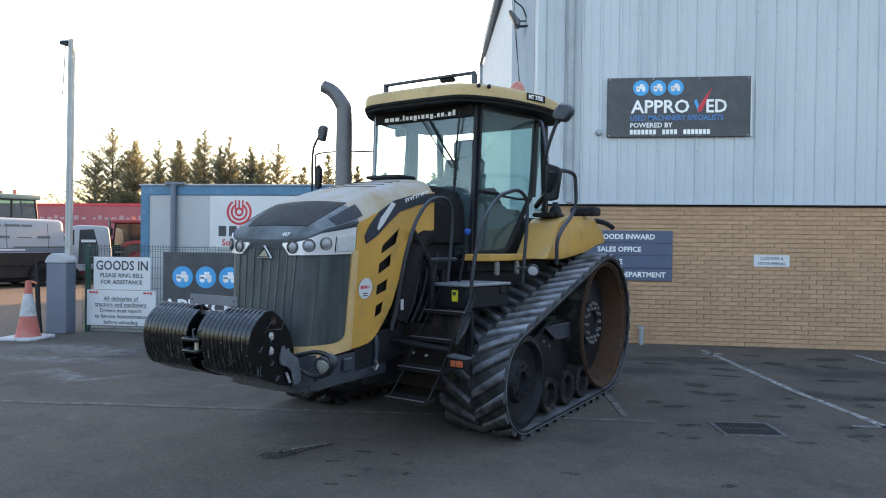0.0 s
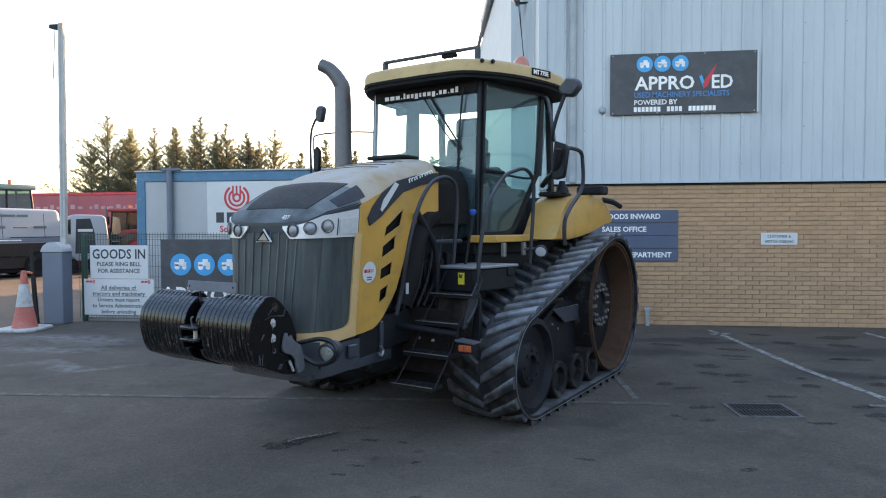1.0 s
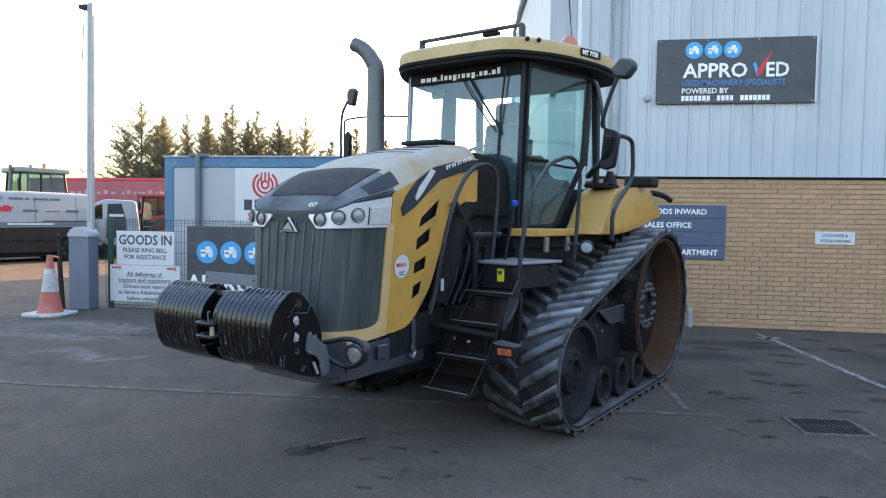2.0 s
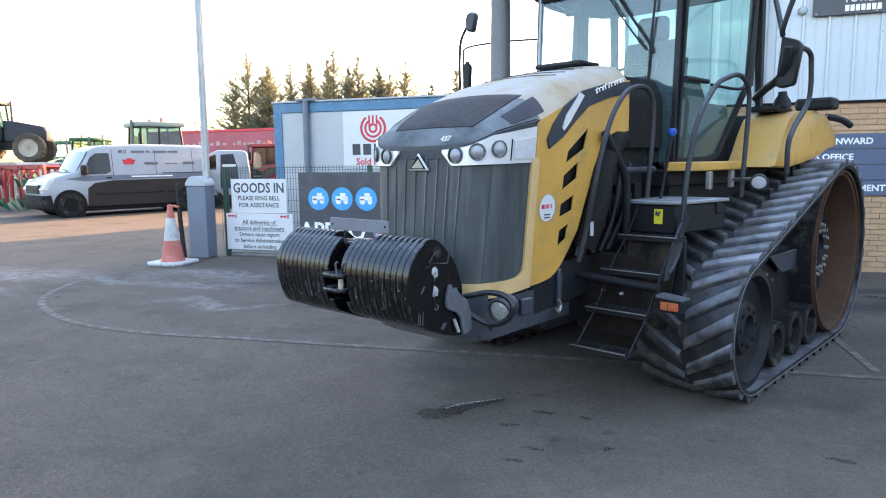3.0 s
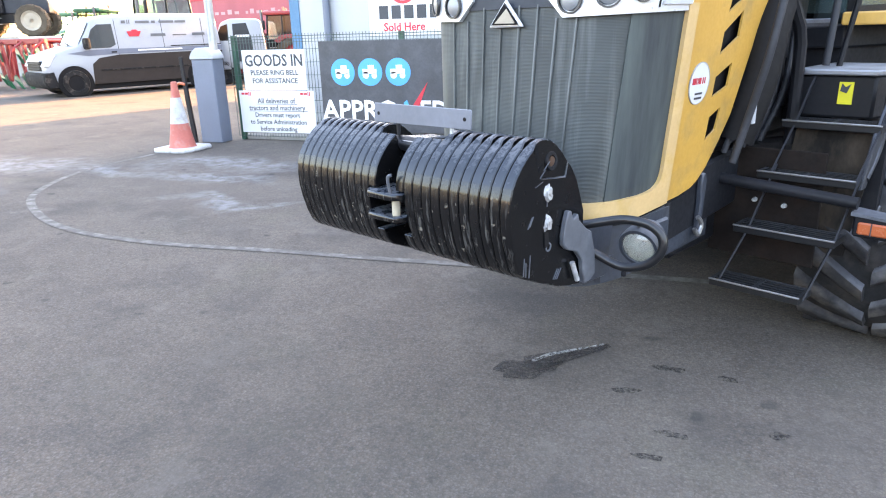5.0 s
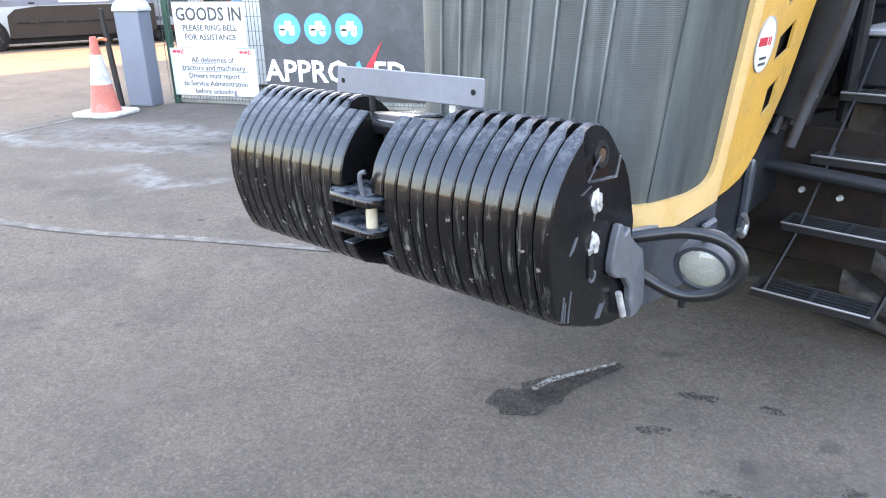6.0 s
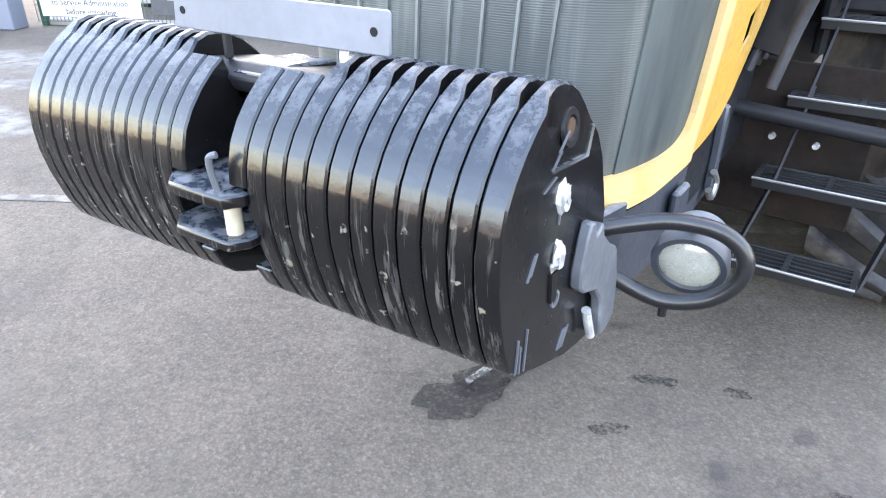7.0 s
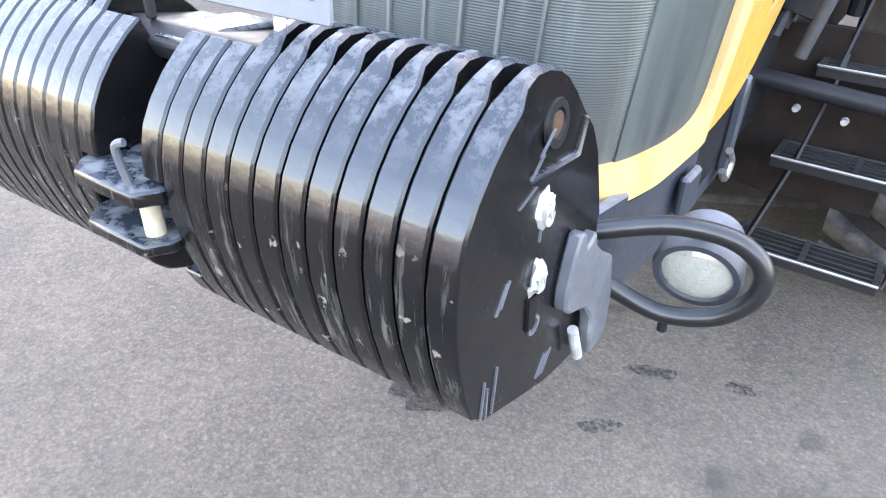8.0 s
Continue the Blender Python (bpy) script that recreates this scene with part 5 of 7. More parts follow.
    part("latch_hook", tube([(sgn * 0.495, 0.735, 0.74), (sgn * 0.50, 0.765, 0.70), (sgn * 0.50, 0.735, 0.66), (sgn * 0.495, 0.71, 0.69)], 0.011, 8), "steel", lt)

# bumper casting and chassis
part("bumper", skin(-1.42, 1.42, lambda a: 0.590 + 0.075 * max(0, abs(a) - 0.75), lambda a: 0.822 + 0.03 * max(0, abs(a) - 0.8), -0.012, 110, 3, 0.05), "grey_cast", tractor, "grey cast front bumper")
part("bumper_floor", prism([(-0.43, 0.06), (-0.26, -0.01), (0.26, -0.01), (0.43, 0.06), (0.455, 0.5), (0.44, 0.95), (-0.44, 0.95), (-0.455, 0.5)], "z", 0.60, 0.70), "grey_cast", tractor)
for sgn in (1, -1):
    part("bumper_pad", box(sgn * 0.488 - 0.012, sgn * 0.488 + 0.012, 0.36, 0.46, 0.70, 0.80, 0.008), "grey_cast", tractor)
    part("bumper_arm", prism([(0.5, 0.66), (1.5, 0.74), (2.2, 0.62), (2.2, 0.92), (1.3, 1.0), (0.75, 0.96), (0.5, 0.87)], "x", sgn * 0.36, sgn * 0.47, 0.015), "black", tractor)
part("chassis", box(-0.38, 0.38, 0.75, 4.3, 0.50, 1.0, 0.03), "black", tractor)
part("engine", box(-0.45, 0.45, 0.45, 1.95, 0.98, 1.85, 0.04), "black", tractor)
for k in range(7):
    part("engine_bracket", box(0.45, 0.50, 1.0 + 0.12 * k, 1.07 + 0.12 * k, 1.05 + 0.05 * (k % 3), 1.45 - 0.06 * (k % 2), 0.008), "black", tractor)
for k in range(5):
    part("hose", tube([(0.49, 0.95 + 0.1 * k, 1.0), (0.53, 1.0 + 0.12 * k, 1.25), (0.5, 1.1 + 0.13 * k, 1.6)], 0.014, 8), "black_rail", tractor)
part("air_duct", tube([(0.50, 1.02, 1.05), (0.55, 1.08, 1.3), (0.56, 1.14, 1.55), (0.54, 1.28, 1.72), (0.48, 1.5, 1.76)], 0.085, 14), "black_and_shade", tractor, "black plastic intake duct")
part("duct_strut", tube([(0.60, 1.10, 1.80), (0.62, 1.26, 1.60), (0.63, 1.34, 1.46), (0.63, 1.36, 1.0)], 0.028, 10, steps=2), "black", tractor)
part("duct_frame", tube([(0.60, 1.16, 1.72), (0.62, 1.30, 1.55), (0.62, 1.75, 1.55)], 0.022, 8, steps=1), "black_rail", tractor)
part("service_tag", box(0.605, 0.61, 0.93, 0.965, 1.14, 1.23), "barrier_cap", tractor)
part("cross_tube", rod((0.38, 1.0, 0.876), (1.05, 1.0, 0.838), 0.026, n=14), "black", tractor)
belly = part("belly_plate", box(0.36, 0.86, 1.175, 1.19, 0.46, 1.0, 0.004), "muddy_dark", tractor, "dark muddy belly plate behind the steps")
for bx_, bz_ in ((0.57, 0.75), (0.707, 0.74)):
    part("plate_bolt", rod((bx_, 1.178, bz_), (bx_, 1.155, bz_), 0.013, 0.010, 8), "bright", belly)

# front ballast
GRIP = [(-0.488, 1.2065), (-0.476, 1.216), (-0.457, 1.231), (-0.43, 1.239), (-0.40, 1.237), (-0.37, 1.228), (-0.345, 1.215), (-0.315, 1.190), (-0.288, 1.160), (-0.264, 1.130)]
NOSE = [(-0.478, 1.214), (-0.505, 1.196), (-0.535, 1.170), (-0.562, 1.139), (-0.581, 1.108), (-0.592, 1.072), (-0.596, 1.035)]
FLANK = [(-0.594, 0.985), (-0.585, 0.935), (-0.566, 0.870)]
FOOT = [(-0.545, 0.825), (-0.52, 0.800), (-0.42, 0.757), (-0.32, 0.717), (-0.25, 0.700), (-0.19, 0.690), (-0.178, 0.72)]
TAIL = [(-0.228, 1.080), (-0.262, 1.128), (-0.285, 1.148), (-0.30, 1.100), (-0.44, 1.115), (-0.468, 1.190)]
VE = 0.5127                  # outer face of the ballast


def ballast_weight(v, w, jaw=False, grip=True):
    """Iron plate with a narrower carrying grip along its crown, so that deep slots open between neighbours."""
    a, b = v + 0.0016, v + w - 0.0016
    if jaw:             # the two inner plates are cut out round the tow jaw
        bm = prism(NOSE + [(-0.20, 1.035)] + TAIL, "x", a, b, 0.0035)
        prism([FLANK[-1]] + FOOT + [(-0.178, 0.870)], "x", a, b, 0.0035, bm=bm)
    else:
        bm = prism(NOSE + FLANK + FOOT + [(-0.178, 0.96), (-0.198, 1.01)] + TAIL, "x", a, b, 0.0035)
    if not grip:
        return bm
    mid = v + w / 2
    rows = []
    for i, (u, z) in enumerate(GRIP):
        h = w * (0.465, 0.44, 0.29, 0.25, 0.25, 0.25, 0.25, 0.25, 0.30, 0.465)[i]
        c = 0.005
        lo = min(z - 0.012, 1.10) if i > 1 else z - 0.02
        rows.append([Vector((mid - h, u, lo)), Vector((mid - h, u, z - c)), Vector((mid - h + c, u, z)), Vector((mid + h - c, u, z)), Vector((mid + h, u, z - c)), Vector((mid + h, u, lo))])
    own = bmesh.new()
    vs = grid_faces(own, rows)
    own.faces.new(vs[0][::-1])
    own.faces.new(vs[-1])
    for r0, r1 in zip(vs, vs[1:]):
        own.faces.new((r0[-1], r0[0], r1[0], r1[-1]))
    bmesh.ops.recalc_face_normals(own, faces=own.faces[:])
    return merge(bm, own)


carrier = part("front_ballast", box(-0.50, 0.47, -0.38, -0.22, 0.86, 1.02, 0.01), "black", tractor, "rack of glossy black suitcase weights, scuffed and rimed")
hinge = Vector((VE, -0.40, 0))      # the rack sits a little askew on its carrier
carrier.matrix_basis = Matrix.Translation(hinge) @ Matrix.Rotation(radians(2.2), 4, "Z") @ Matrix.Translation(-hinge)
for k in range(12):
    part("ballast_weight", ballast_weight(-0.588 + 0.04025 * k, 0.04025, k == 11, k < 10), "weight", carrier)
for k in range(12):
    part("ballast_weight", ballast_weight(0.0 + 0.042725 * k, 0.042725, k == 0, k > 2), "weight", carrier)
part("centre_block", prism([(-0.44, 1.15), (-0.47, 1.185), (-0.42, 1.20), (-0.30, 1.19), (-0.24, 1.10), (-0.22, 0.95), (-0.25, 0.80), (-0.40, 0.80), (-0.43, 0.9)], "x", -0.1045, -0.001, 0.006), "weight", carrier)
part("saddle_plate", prism([(-0.475, 1.178), (-0.44, 1.200), (-0.30, 1.178), (-0.27, 1.13), (-0.30, 1.12), (-0.46, 1.15)], "x", -0.188, 0.127, 0.004), "black", carrier, "smooth black saddle plate between the slots")
part("jaw_back", box(-0.145, 0.040, -0.43, -0.40, 0.86, 1.03, 0.004), "black_and_shade", carrier)
part("tow_jaw_plate", prism([(-0.146, -0.42), (-0.146, -0.595), (-0.11, -0.632), (0.02, -0.632), (0.042, -0.60), (0.042, -0.42)], "z", 1.006, 1.030, 0.004), "weight", carrier, "worn tow jaw plate")
part("tow_jaw_plate", prism([(-0.146, -0.42), (-0.146, -0.595), (-0.11, -0.632), (0.02, -0.632), (0.042, -0.60), (0.042, -0.42)], "z", 0.928, 0.948, 0.004), "weight", carrier, "worn tow jaw plate")
part("tow_pin", rod((0.002, -0.595, 0.945), (0.002, -0.595, 1.010), 0.015, n=14), "cream_pin", carrier, "pale worn drop pin")
part("pin_clip", tube([(-0.006, -0.612, 1.028), (-0.010, -0.616, 1.06), (-0.008, -0.618, 1.088), (0.004, -0.612, 1.094)], 0.006, 8), "worn_grey", carrier)
for z in (1.062, 0.962):
    eb = lathe([(0, 0.022), (0.004, 0.020), (0.005, 0.015), (0.011, 0.0135), (0.012, 0.004)], (VE - 0.002, -0.397, z), (1, 0, 0), 13)
    chip = random.Random(int(z * 1000))
    for vtx in eb.verts:
        vtx.co.z += (vtx.co.z - z) * 0.25
        vtx.co += Vector((0, chip.uniform(-0.0045, 0.0045), chip.uniform(-0.006, 0.006)))
    part("end_bolt", eb, "bright", carrier, "flaked bare bolt head")
part("lift_eye", lathe([(0, 0.032), (0.005, 0.030), (0.005, 0.020), (0, 0.018)], (VE - 0.010, -0.372, 1.162), (1, 0, 0.1), 16, closed=True), "black", carrier)
part("eye_wear", lathe([(0, 0.019), (0.004, 0.016), (0.005, 0.004)], (VE - 0.012, -0.366, 1.158), (1, 0, 0), 14), "rust", carrier, "rusty worn lifting eye")
part("lift_slot", prism([(-0.418, 0.935), (-0.396, 0.935), (-0.392, 0.885), (-0.412, 0.88)], "x", VE - 0.002, VE + 0.003), "black_and_shade", carrier)
part("slot_ring", lathe([(0, 0.016), (0.004, 0.016), (0.004, 0.011), (0, 0.011)], (VE - 0.002, -0.392, 0.879), (1, 0, 0), 14, closed=True), "worn_grey", carrier)
for k, (u, z, h, t) in enumerate([(-0.528, 0.812, 0.060, 0.004), (-0.516, 0.806, 0.050, 0.0), (-0.499, 0.800, 0.075, 0.006), (-0.507, 0.965, 0.034, 0.022), (-0.497, 0.970, 0.030, 0.018), (-0.445, 1.118, 0.022, 0.026), (-0.425, 1.140, 0.024, 0.030), (-0.47, 1.092, 0.012, 0.04), (-0.36, 0.755, 0.032, 0.022), (-0.350, 0.752, 0.032, 0.022), (-0.340, 0.750, 0.034, 0.024), (-0.405, 1.018, 0.016, 0.0)]):
    part("scrape", prism([(u, z), (u + 0.004, z), (u + 0.004 + t, z + h), (u + t + 0.001, z + h)], "x", VE - 0.002, VE + 0.0012), "worn_grey", carrier, "pale scrape through the paint")
hook = part("ballast_hook", prism([(-0.33, 0.90), (-0.318, 0.955), (-0.306, 0.986), (-0.288, 0.984), (-0.277, 0.952), (-0.262, 0.958), (-0.250, 0.968), (-0.240, 0.94), (-0.20, 0.905), (-0.165, 0.885), (-0.138, 0.80), (-0.132, 0.72), (-0.165, 0.70), (-0.20, 0.70), (-0.212, 0.76), (-0.216, 0.79), (-0.25, 0.83), (-0.305, 0.850), (-0.327, 0.870)], "x", VE - 0.004, VE + 0.018, 0.004), "worn_grey", tractor, "grey hook plate holding the ballast")
part("hook_bolt", rod((VE + 0.010, -0.268, 0.795), (VE + 0.012, -0.236, 0.722), 0.009, n=10), "bright", hook)
for sgn in (1, -1):
    part("hook_arm", prism([(-0.25, 0.70), (-0.10, 0.645), (0.06, 0.64), (0.1, 0.86), (-0.15, 0.90), (-0.25, 0.90)], "x", sgn * 0.43, sgn * 0.455, 0.004), "grey_cast", tractor)

# number plate holder, bare
pl = part("plate_holder", prism([(-0.256, 1.245), (0.250, 1.251), (0.254, 1.255), (0.256, 1.314), (0.252, 1.318), (-0.246, 1.316)], "y", -0.480, -0.474, 0.002), "plate_grey", tractor, "bare galvanised number plate holder")
for x, z in ((-0.225, 1.278), (0.225, 1.285)):
    part("plate_hole", rod((x, -0.4815, z), (x, -0.4795, z), 0.007, n=10), "dark_gap", pl)
for x in (-0.13, 0.15):
    part("plate_foot", box(x - 0.007, x + 0.007, -0.473, -0.459, 1.20, 1.27, 0.003), "bright" if x > 0 else "black", pl)

# bumper lamps with their loops
for sgn in (1, -1):
    c = Vector((sgn * 0.632, -0.015, 0.812))
    aim = Vector((sgn * 0.12, -1.0, -0.30)).normalized()
    lamp = part("bumper_lamp", lathe([(-0.12, 0.03), (-0.10, 0.058), (-0.03, 0.074), (0.0, 0.077), (0.012, 0.073), (0.012, 0.062), (0.004, 0.060), (-0.04, 0.045), (-0.045, 0.01)], c, aim, 32), "grey_cast", tractor, "round work lamp in a steel loop")
    part("reflector", lathe([(-0.035, 0.006), (-0.028, 0.030), (-0.012, 0.048), (0.004, 0.058), (0.005, 0.059)], c, aim, 28), "mirror_bowl", lamp)
    part("bulb", lathe([(-0.034, 0.010), (-0.014, 0.011), (-0.006, 0.006)], c, aim, 12), "indicator", lamp)
    part("lens", lathe([(0.005, 0.061), (0.014, 0.052), (0.022, 0.036), (0.026, 0.018), (0.0265, 0.003)], c, aim, 32), "lamp_lens", lamp, "ribbed pale lamp lens")
    part("guard_loop", tube([(sgn * 0.455, -0.14, 0.885), (sgn * 0.53, -0.10, 0.905), (sgn * 0.60, -0.075, 0.920), (sgn * 0.675, -0.055, 0.915), (sgn * 0.722, -0.045, 0.888), (sgn * 0.739, -0.045, 0.850), (sgn * 0.726, -0.05, 0.806), (sgn * 0.68, -0.06, 0.764), (sgn * 0.60, -0.075, 0.746), (sgn * 0.515, -0.10, 0.778), (sgn * 0.47, -0.14, 0.815)], 0.0165, 14), "loop_black", lamp, "bent steel guard loop")
    part("lamp_stud", rod((sgn * 0.632, -0.015, 0.885), (sgn * 0.632, -0.045, 0.912), 0.009, n=8), "steel", lamp)
    part("loop_bolt", rod((sgn * 0.61, -0.073, 0.736), (sgn * 0.61, -0.073, 0.712), 0.009, n=8), "black", lamp)

# access ladder on the left
STEPS = [(0.70, 0.442, 0.60, 0.995), (0.835, 0.675, 0.63, 1.06), (0.965, 0.912, 0.66, 1.07), (1.15, 1.125, 0.68, 1.09)]
ladder = part("access_ladder", box(0.70, 1.10, 1.18, 1.22, 0.55, 1.10, 0.006), "black", tractor, "black steel access ladder with slotted treads")
ladder.location = (-0.06, 0.187, 0)
for u, z, v0, v1 in STEPS:
    bm = box(v0, v1, u - 0.075, u - 0.062, z - 0.035, z, 0.003)
    box(v0, v1, u + 0.062, u + 0.075, z - 0.035, z, 0.003, bm=bm)
    for k in range(4):
        box(v0, v1, u - 0.045 + 0.03 * k - 0.004, u - 0.045 + 0.03 * k + 0.004, z - 0.012, z - 0.002, bm=bm)
    for x in (v0, (v0 + v1) / 2 - 0.008, v1 - 0.016):
        box(x, x + 0.016, u - 0.065, u + 0.065, z - 0.03, z - 0.001, bm=bm)
    part("tread", bm, "tread_dark", ladder, "slotted step tread, edges worn bright", smooth=None)
    part("tread_edge", rod((v0, u - 0.078, z - 0.002), (v1, u - 0.078, z - 0.002), 0.0045, n=6), "steel", ladder)
for pts in ([(0.64, 0.63, 0.46), (0.69, 0.77, 0.68), (0.72, 0.90, 0.92), (0.74, 1.10, 1.15), (0.75, 1.2, 1.30)], [(1.0, 0.64, 0.45), (1.05, 0.77, 0.68), (1.07, 0.90, 0.92), (1.09, 1.10, 1.15), (1.1, 1.2, 1.30)]):
    bm = bmesh.new()
    for a, b in zip(pts, pts[1:]):
        a, b = Vector(a), Vector(b)
        rows = [[a + Vector((0, 0, -0.02)), a + Vector((0, 0.05, 0.02))], [b + Vector((0, 0, -0.02)), b + Vector((0, 0.05, 0.02))]]
        grid_faces(bm, rows)
    thicken(bm, 0.008)
    part("stringer", bm, "black", ladder)
part("mud_flap", prism([(0.66, 0.50), (1.0, 0.50), (1.08, 1.12), (0.73, 1.12)], "y", 1.14, 1.155), "muddy_flap", ladder, "muddy rubber flap behind the steps")

# platform box with frosted lid
bx = part("tool_box", prism([(0.68, 1.35), (1.02, 1.35), (1.12, 1.93), (0.68, 1.93)], "z", 1.125, 1.32, 0.012), "black", tractor, "black step box with a rimed lid")
bx.location = (-0.08, 0.09, 0)
part("lid", prism([(0.66, 1.33), (1.03, 1.33), (1.14, 1.95), (0.66, 1.95)], "z", 1.32, 1.345, 0.006), "galv", bx, "frost-covered lid")
part("warning_label", box(0.87, 0.93, 1.343, 1.352, 1.19, 1.29), "label_yellow", bx, "yellow warning label")
part("label_mark", prism([(0.877, 1.25), (0.905, 1.24), (0.92, 1.282), (0.898, 1.268), (0.883, 1.284)], "y", 1.340, 1.3435), "text_dark", bx)
part("box_latch", box(1.09, 1.12, 1.80, 1.90, 1.24, 1.32, 0.01), "black", bx)
# rails
part("handrail", tube([(1.01, 1.20, 0.90), (1.01, 1.36, 1.06), (1.01, 1.42, 1.46), (1.01, 1.55, 1.84), (1.01, 1.82, 2.10), (1.01, 2.05, 2.185), (1.01, 2.27, 2.215), (1.01, 2.43, 2.14), (1.01, 2.46, 1.95), (1.01, 2.38, 1.33)], 0.0175, 12), "black_rail", tractor, "bent tubular handrail, rimed")
part("handrail_base", prism([(1.14, 0.86), (1.20, 0.86), (1.47, 1.24), (1.43, 1.28), (1.25, 1.08)], "x", 1.000, 1.020, 0.005), "black_rail", tractor)
part("handrail", tube([(0.58, 0.84, 0.98), (0.62, 0.86, 1.18), (0.685, 0.83, 1.42), (0.70, 0.89, 1.66), (0.70, 1.02, 1.90), (0.70, 1.2, 2.06), (0.70, 1.42, 2.10), (0.70, 1.55, 2.02), (0.70, 1.56, 1.8), (0.70, 1.50, 1.36)], 0.0165, 12), "black_rail", tractor, "bent tubular handrail, rimed")
part("gear_knob", lathe([(-0.02, 0.012), (0, 0.03), (0.02, 0.034), (0.035, 0.02)], (0.75, 1.75, 1.80), (0, 0.2, 1), 14), "blue_plastic", tractor, "blue plastic cap")
part("knob_rod", rod((0.75, 1.75, 1.80), (0.70, 1.70, 1.34), 0.014, n=8), "black", tractor)
# marker lamp
mk = part("marker_lamp", box(1.06, 1.21, 0.95, 1.04, 0.685, 0.775, 0.008), "black", tractor, "orange marker lamp on a bracket")
mk.location = (-0.02, 0.055, 0.01)
part("lens", box(1.080, 1.195, 0.938, 0.953, 0.700, 0.752, 0.006), "amber", mk, "orange lens")
part("lens_divider", box(1.130, 1.134, 0.935, 0.939, 0.700, 0.752), "text_dark", mk)
part("bracket", prism([(1.05, 0.775), (1.22, 0.765), (1.22, 0.775), (1.05, 0.79)], "y", 0.94, 1.05), "worn_grey", mk)
# side work lamp
wl_ = part("work_lamp", lathe([(-0.05, 0.02), (-0.035, 0.05), (0, 0.064), (0.006, 0.058)], (1.26, 2.07, 1.44), (0.25, -1, -0.45), 22), "grey_cast", tractor, "round side work lamp")
wl_.location = (-0.083, 0.19, 0.01)
part("lens", lathe([(0.004, 0.055), (0.008, 0.042), (0.010, 0.006)], (1.26, 2.07, 1.44), (0.25, -1, -0.45), 22), "chrome_dull", wl_, "pale lens")
part("arm", rod((1.24, 2.12, 1.46), (0.95, 2.3, 1.45), 0.014, n=8), "steel", wl_)

# cab
cab = part("cab_floor", prism([(-0.62, 2.0), (0.62, 2.0), (0.86, 2.9), (0.86, 3.6), (-0.86, 3.6), (-0.86, 2.9)], "z", 1.42, 1.54, 0.01), "black", tractor, "black cab floor and base")
part("cab_base", prism([(-0.60, 2.05), (0.60, 2.05), (0.80, 2.9), (0.80, 3.55), (-0.80, 3.55), (-0.80, 2.9)], "z", 1.0, 1.42), "black", tractor)
for sgn in (1, -1):
    part("sill", prism([(0.62, 1.90), (0.885, 1.95), (0.93, 2.75), (0.80, 2.75), (0.64, 2.10)] if sgn > 0 else [(-0.62, 1.90), (-0.885, 1.95), (-0.93, 2.75), (-0.80, 2.75), (-0.64, 2.10)], "z", 1.535, 1.60, 0.008), "yellow", tractor, "yellow cab sill")
    part("front_post", prism([(2.01, 1.55), (2.05, 1.55), (2.13, 3.06), (2.09, 3.06)], "x", sgn * 0.603, sgn * (0.645 if sgn > 0 else 0.63), 0.006), "black" if sgn > 0 else "galv", tractor, "black cab post" if sgn > 0 else "pale rimed cab post")
    part("rear_post", prism([(2.92, 2.2), (2.99, 2.2), (3.06, 3.06), (2.98, 3.06)], "x", sgn * 0.80, sgn * 0.85, 0.006), "black", tractor)
    part("back_post", prism([(3.5, 1.54), (3.58, 1.54), (3.52, 3.06), (3.44, 3.06)], "x", sgn * 0.68, sgn * 0.74, 0.006), "black", tractor)

    def door_pt(u, z, s=sgn):
        return (s * (0.625 + 0.21 * (u - 2.05) / 0.95), u, z)
    OUT = [(2.05, 1.59), (2.46, 1.60), (2.56, 1.64), (2.93, 2.2), (3.02, 3.05), (2.13, 3.05)]
    INN = [(2.072, 1.63), (2.44, 1.64), (2.53, 1.67), (2.885, 2.21), (2.97, 3.02), (2.152, 3.02)]
    nd = Vector((sgn * 0.976, -0.216, 0))
    door = part("cab_door", plate_holes([(a, b) for a, b in OUT], [[(a, b) for a, b in INN]], lambda a, b, h, s=sgn: tuple(Vector(door_pt(a, b, s)) + Vector((s * 0.976, -0.216, 0)) * h), 0.03), "black" if sgn > 0 else "worn_grey", tractor, "glazed cab door in a black frame", smooth=None)
    bm = bmesh.new()
    bm.faces.new([bm.verts.new(Vector(door_pt(a, b)) + nd * 0.012) for a, b in INN])
    thicken(bm, 0.005)
    part("door_glass", bm, "door_glass" if sgn > 0 else "glass", door, smooth=None).visible_shadow = False
    p0, p1 = Vector(door_pt(2.10, 2.21)) + nd * 0.05, Vector(door_pt(2.36, 2.20)) + nd * 0.05
    part("door_handle", rod(p0, p1, 0.022, 0.018, 10), "black", door)
    part("grab_bar", tube([Vector(door_pt(2.40, 2.18)) + nd * 0.05, Vector(door_pt(2.7, 2.16)) + nd * 0.07, Vector(door_pt(2.86, 2.2)) + nd * 0.03], 0.012, 8), "black", door)
    for u in (1.93, 2.34):
        part("hinge", box(sgn * 0.90 - 0.02, sgn * 0.90 + 0.02, u + 0.10, u + 0.15, 1.40, 1.53, 0.008), "steel", tractor)
    bm = bmesh.new()
    bm.faces.new([bm.verts.new(p) for p in ((sgn * 0.825, 3.0, 2.0), (sgn * 0.72, 3.5, 2.0), (sgn * 0.70, 3.46, 3.04), (sgn * 0.825, 3.04, 3.04))])
    thicken(bm, 0.005)
    part("quarter_glass", bm, "glass", tractor, smooth=None).visible_shadow = False
bm = bmesh.new()
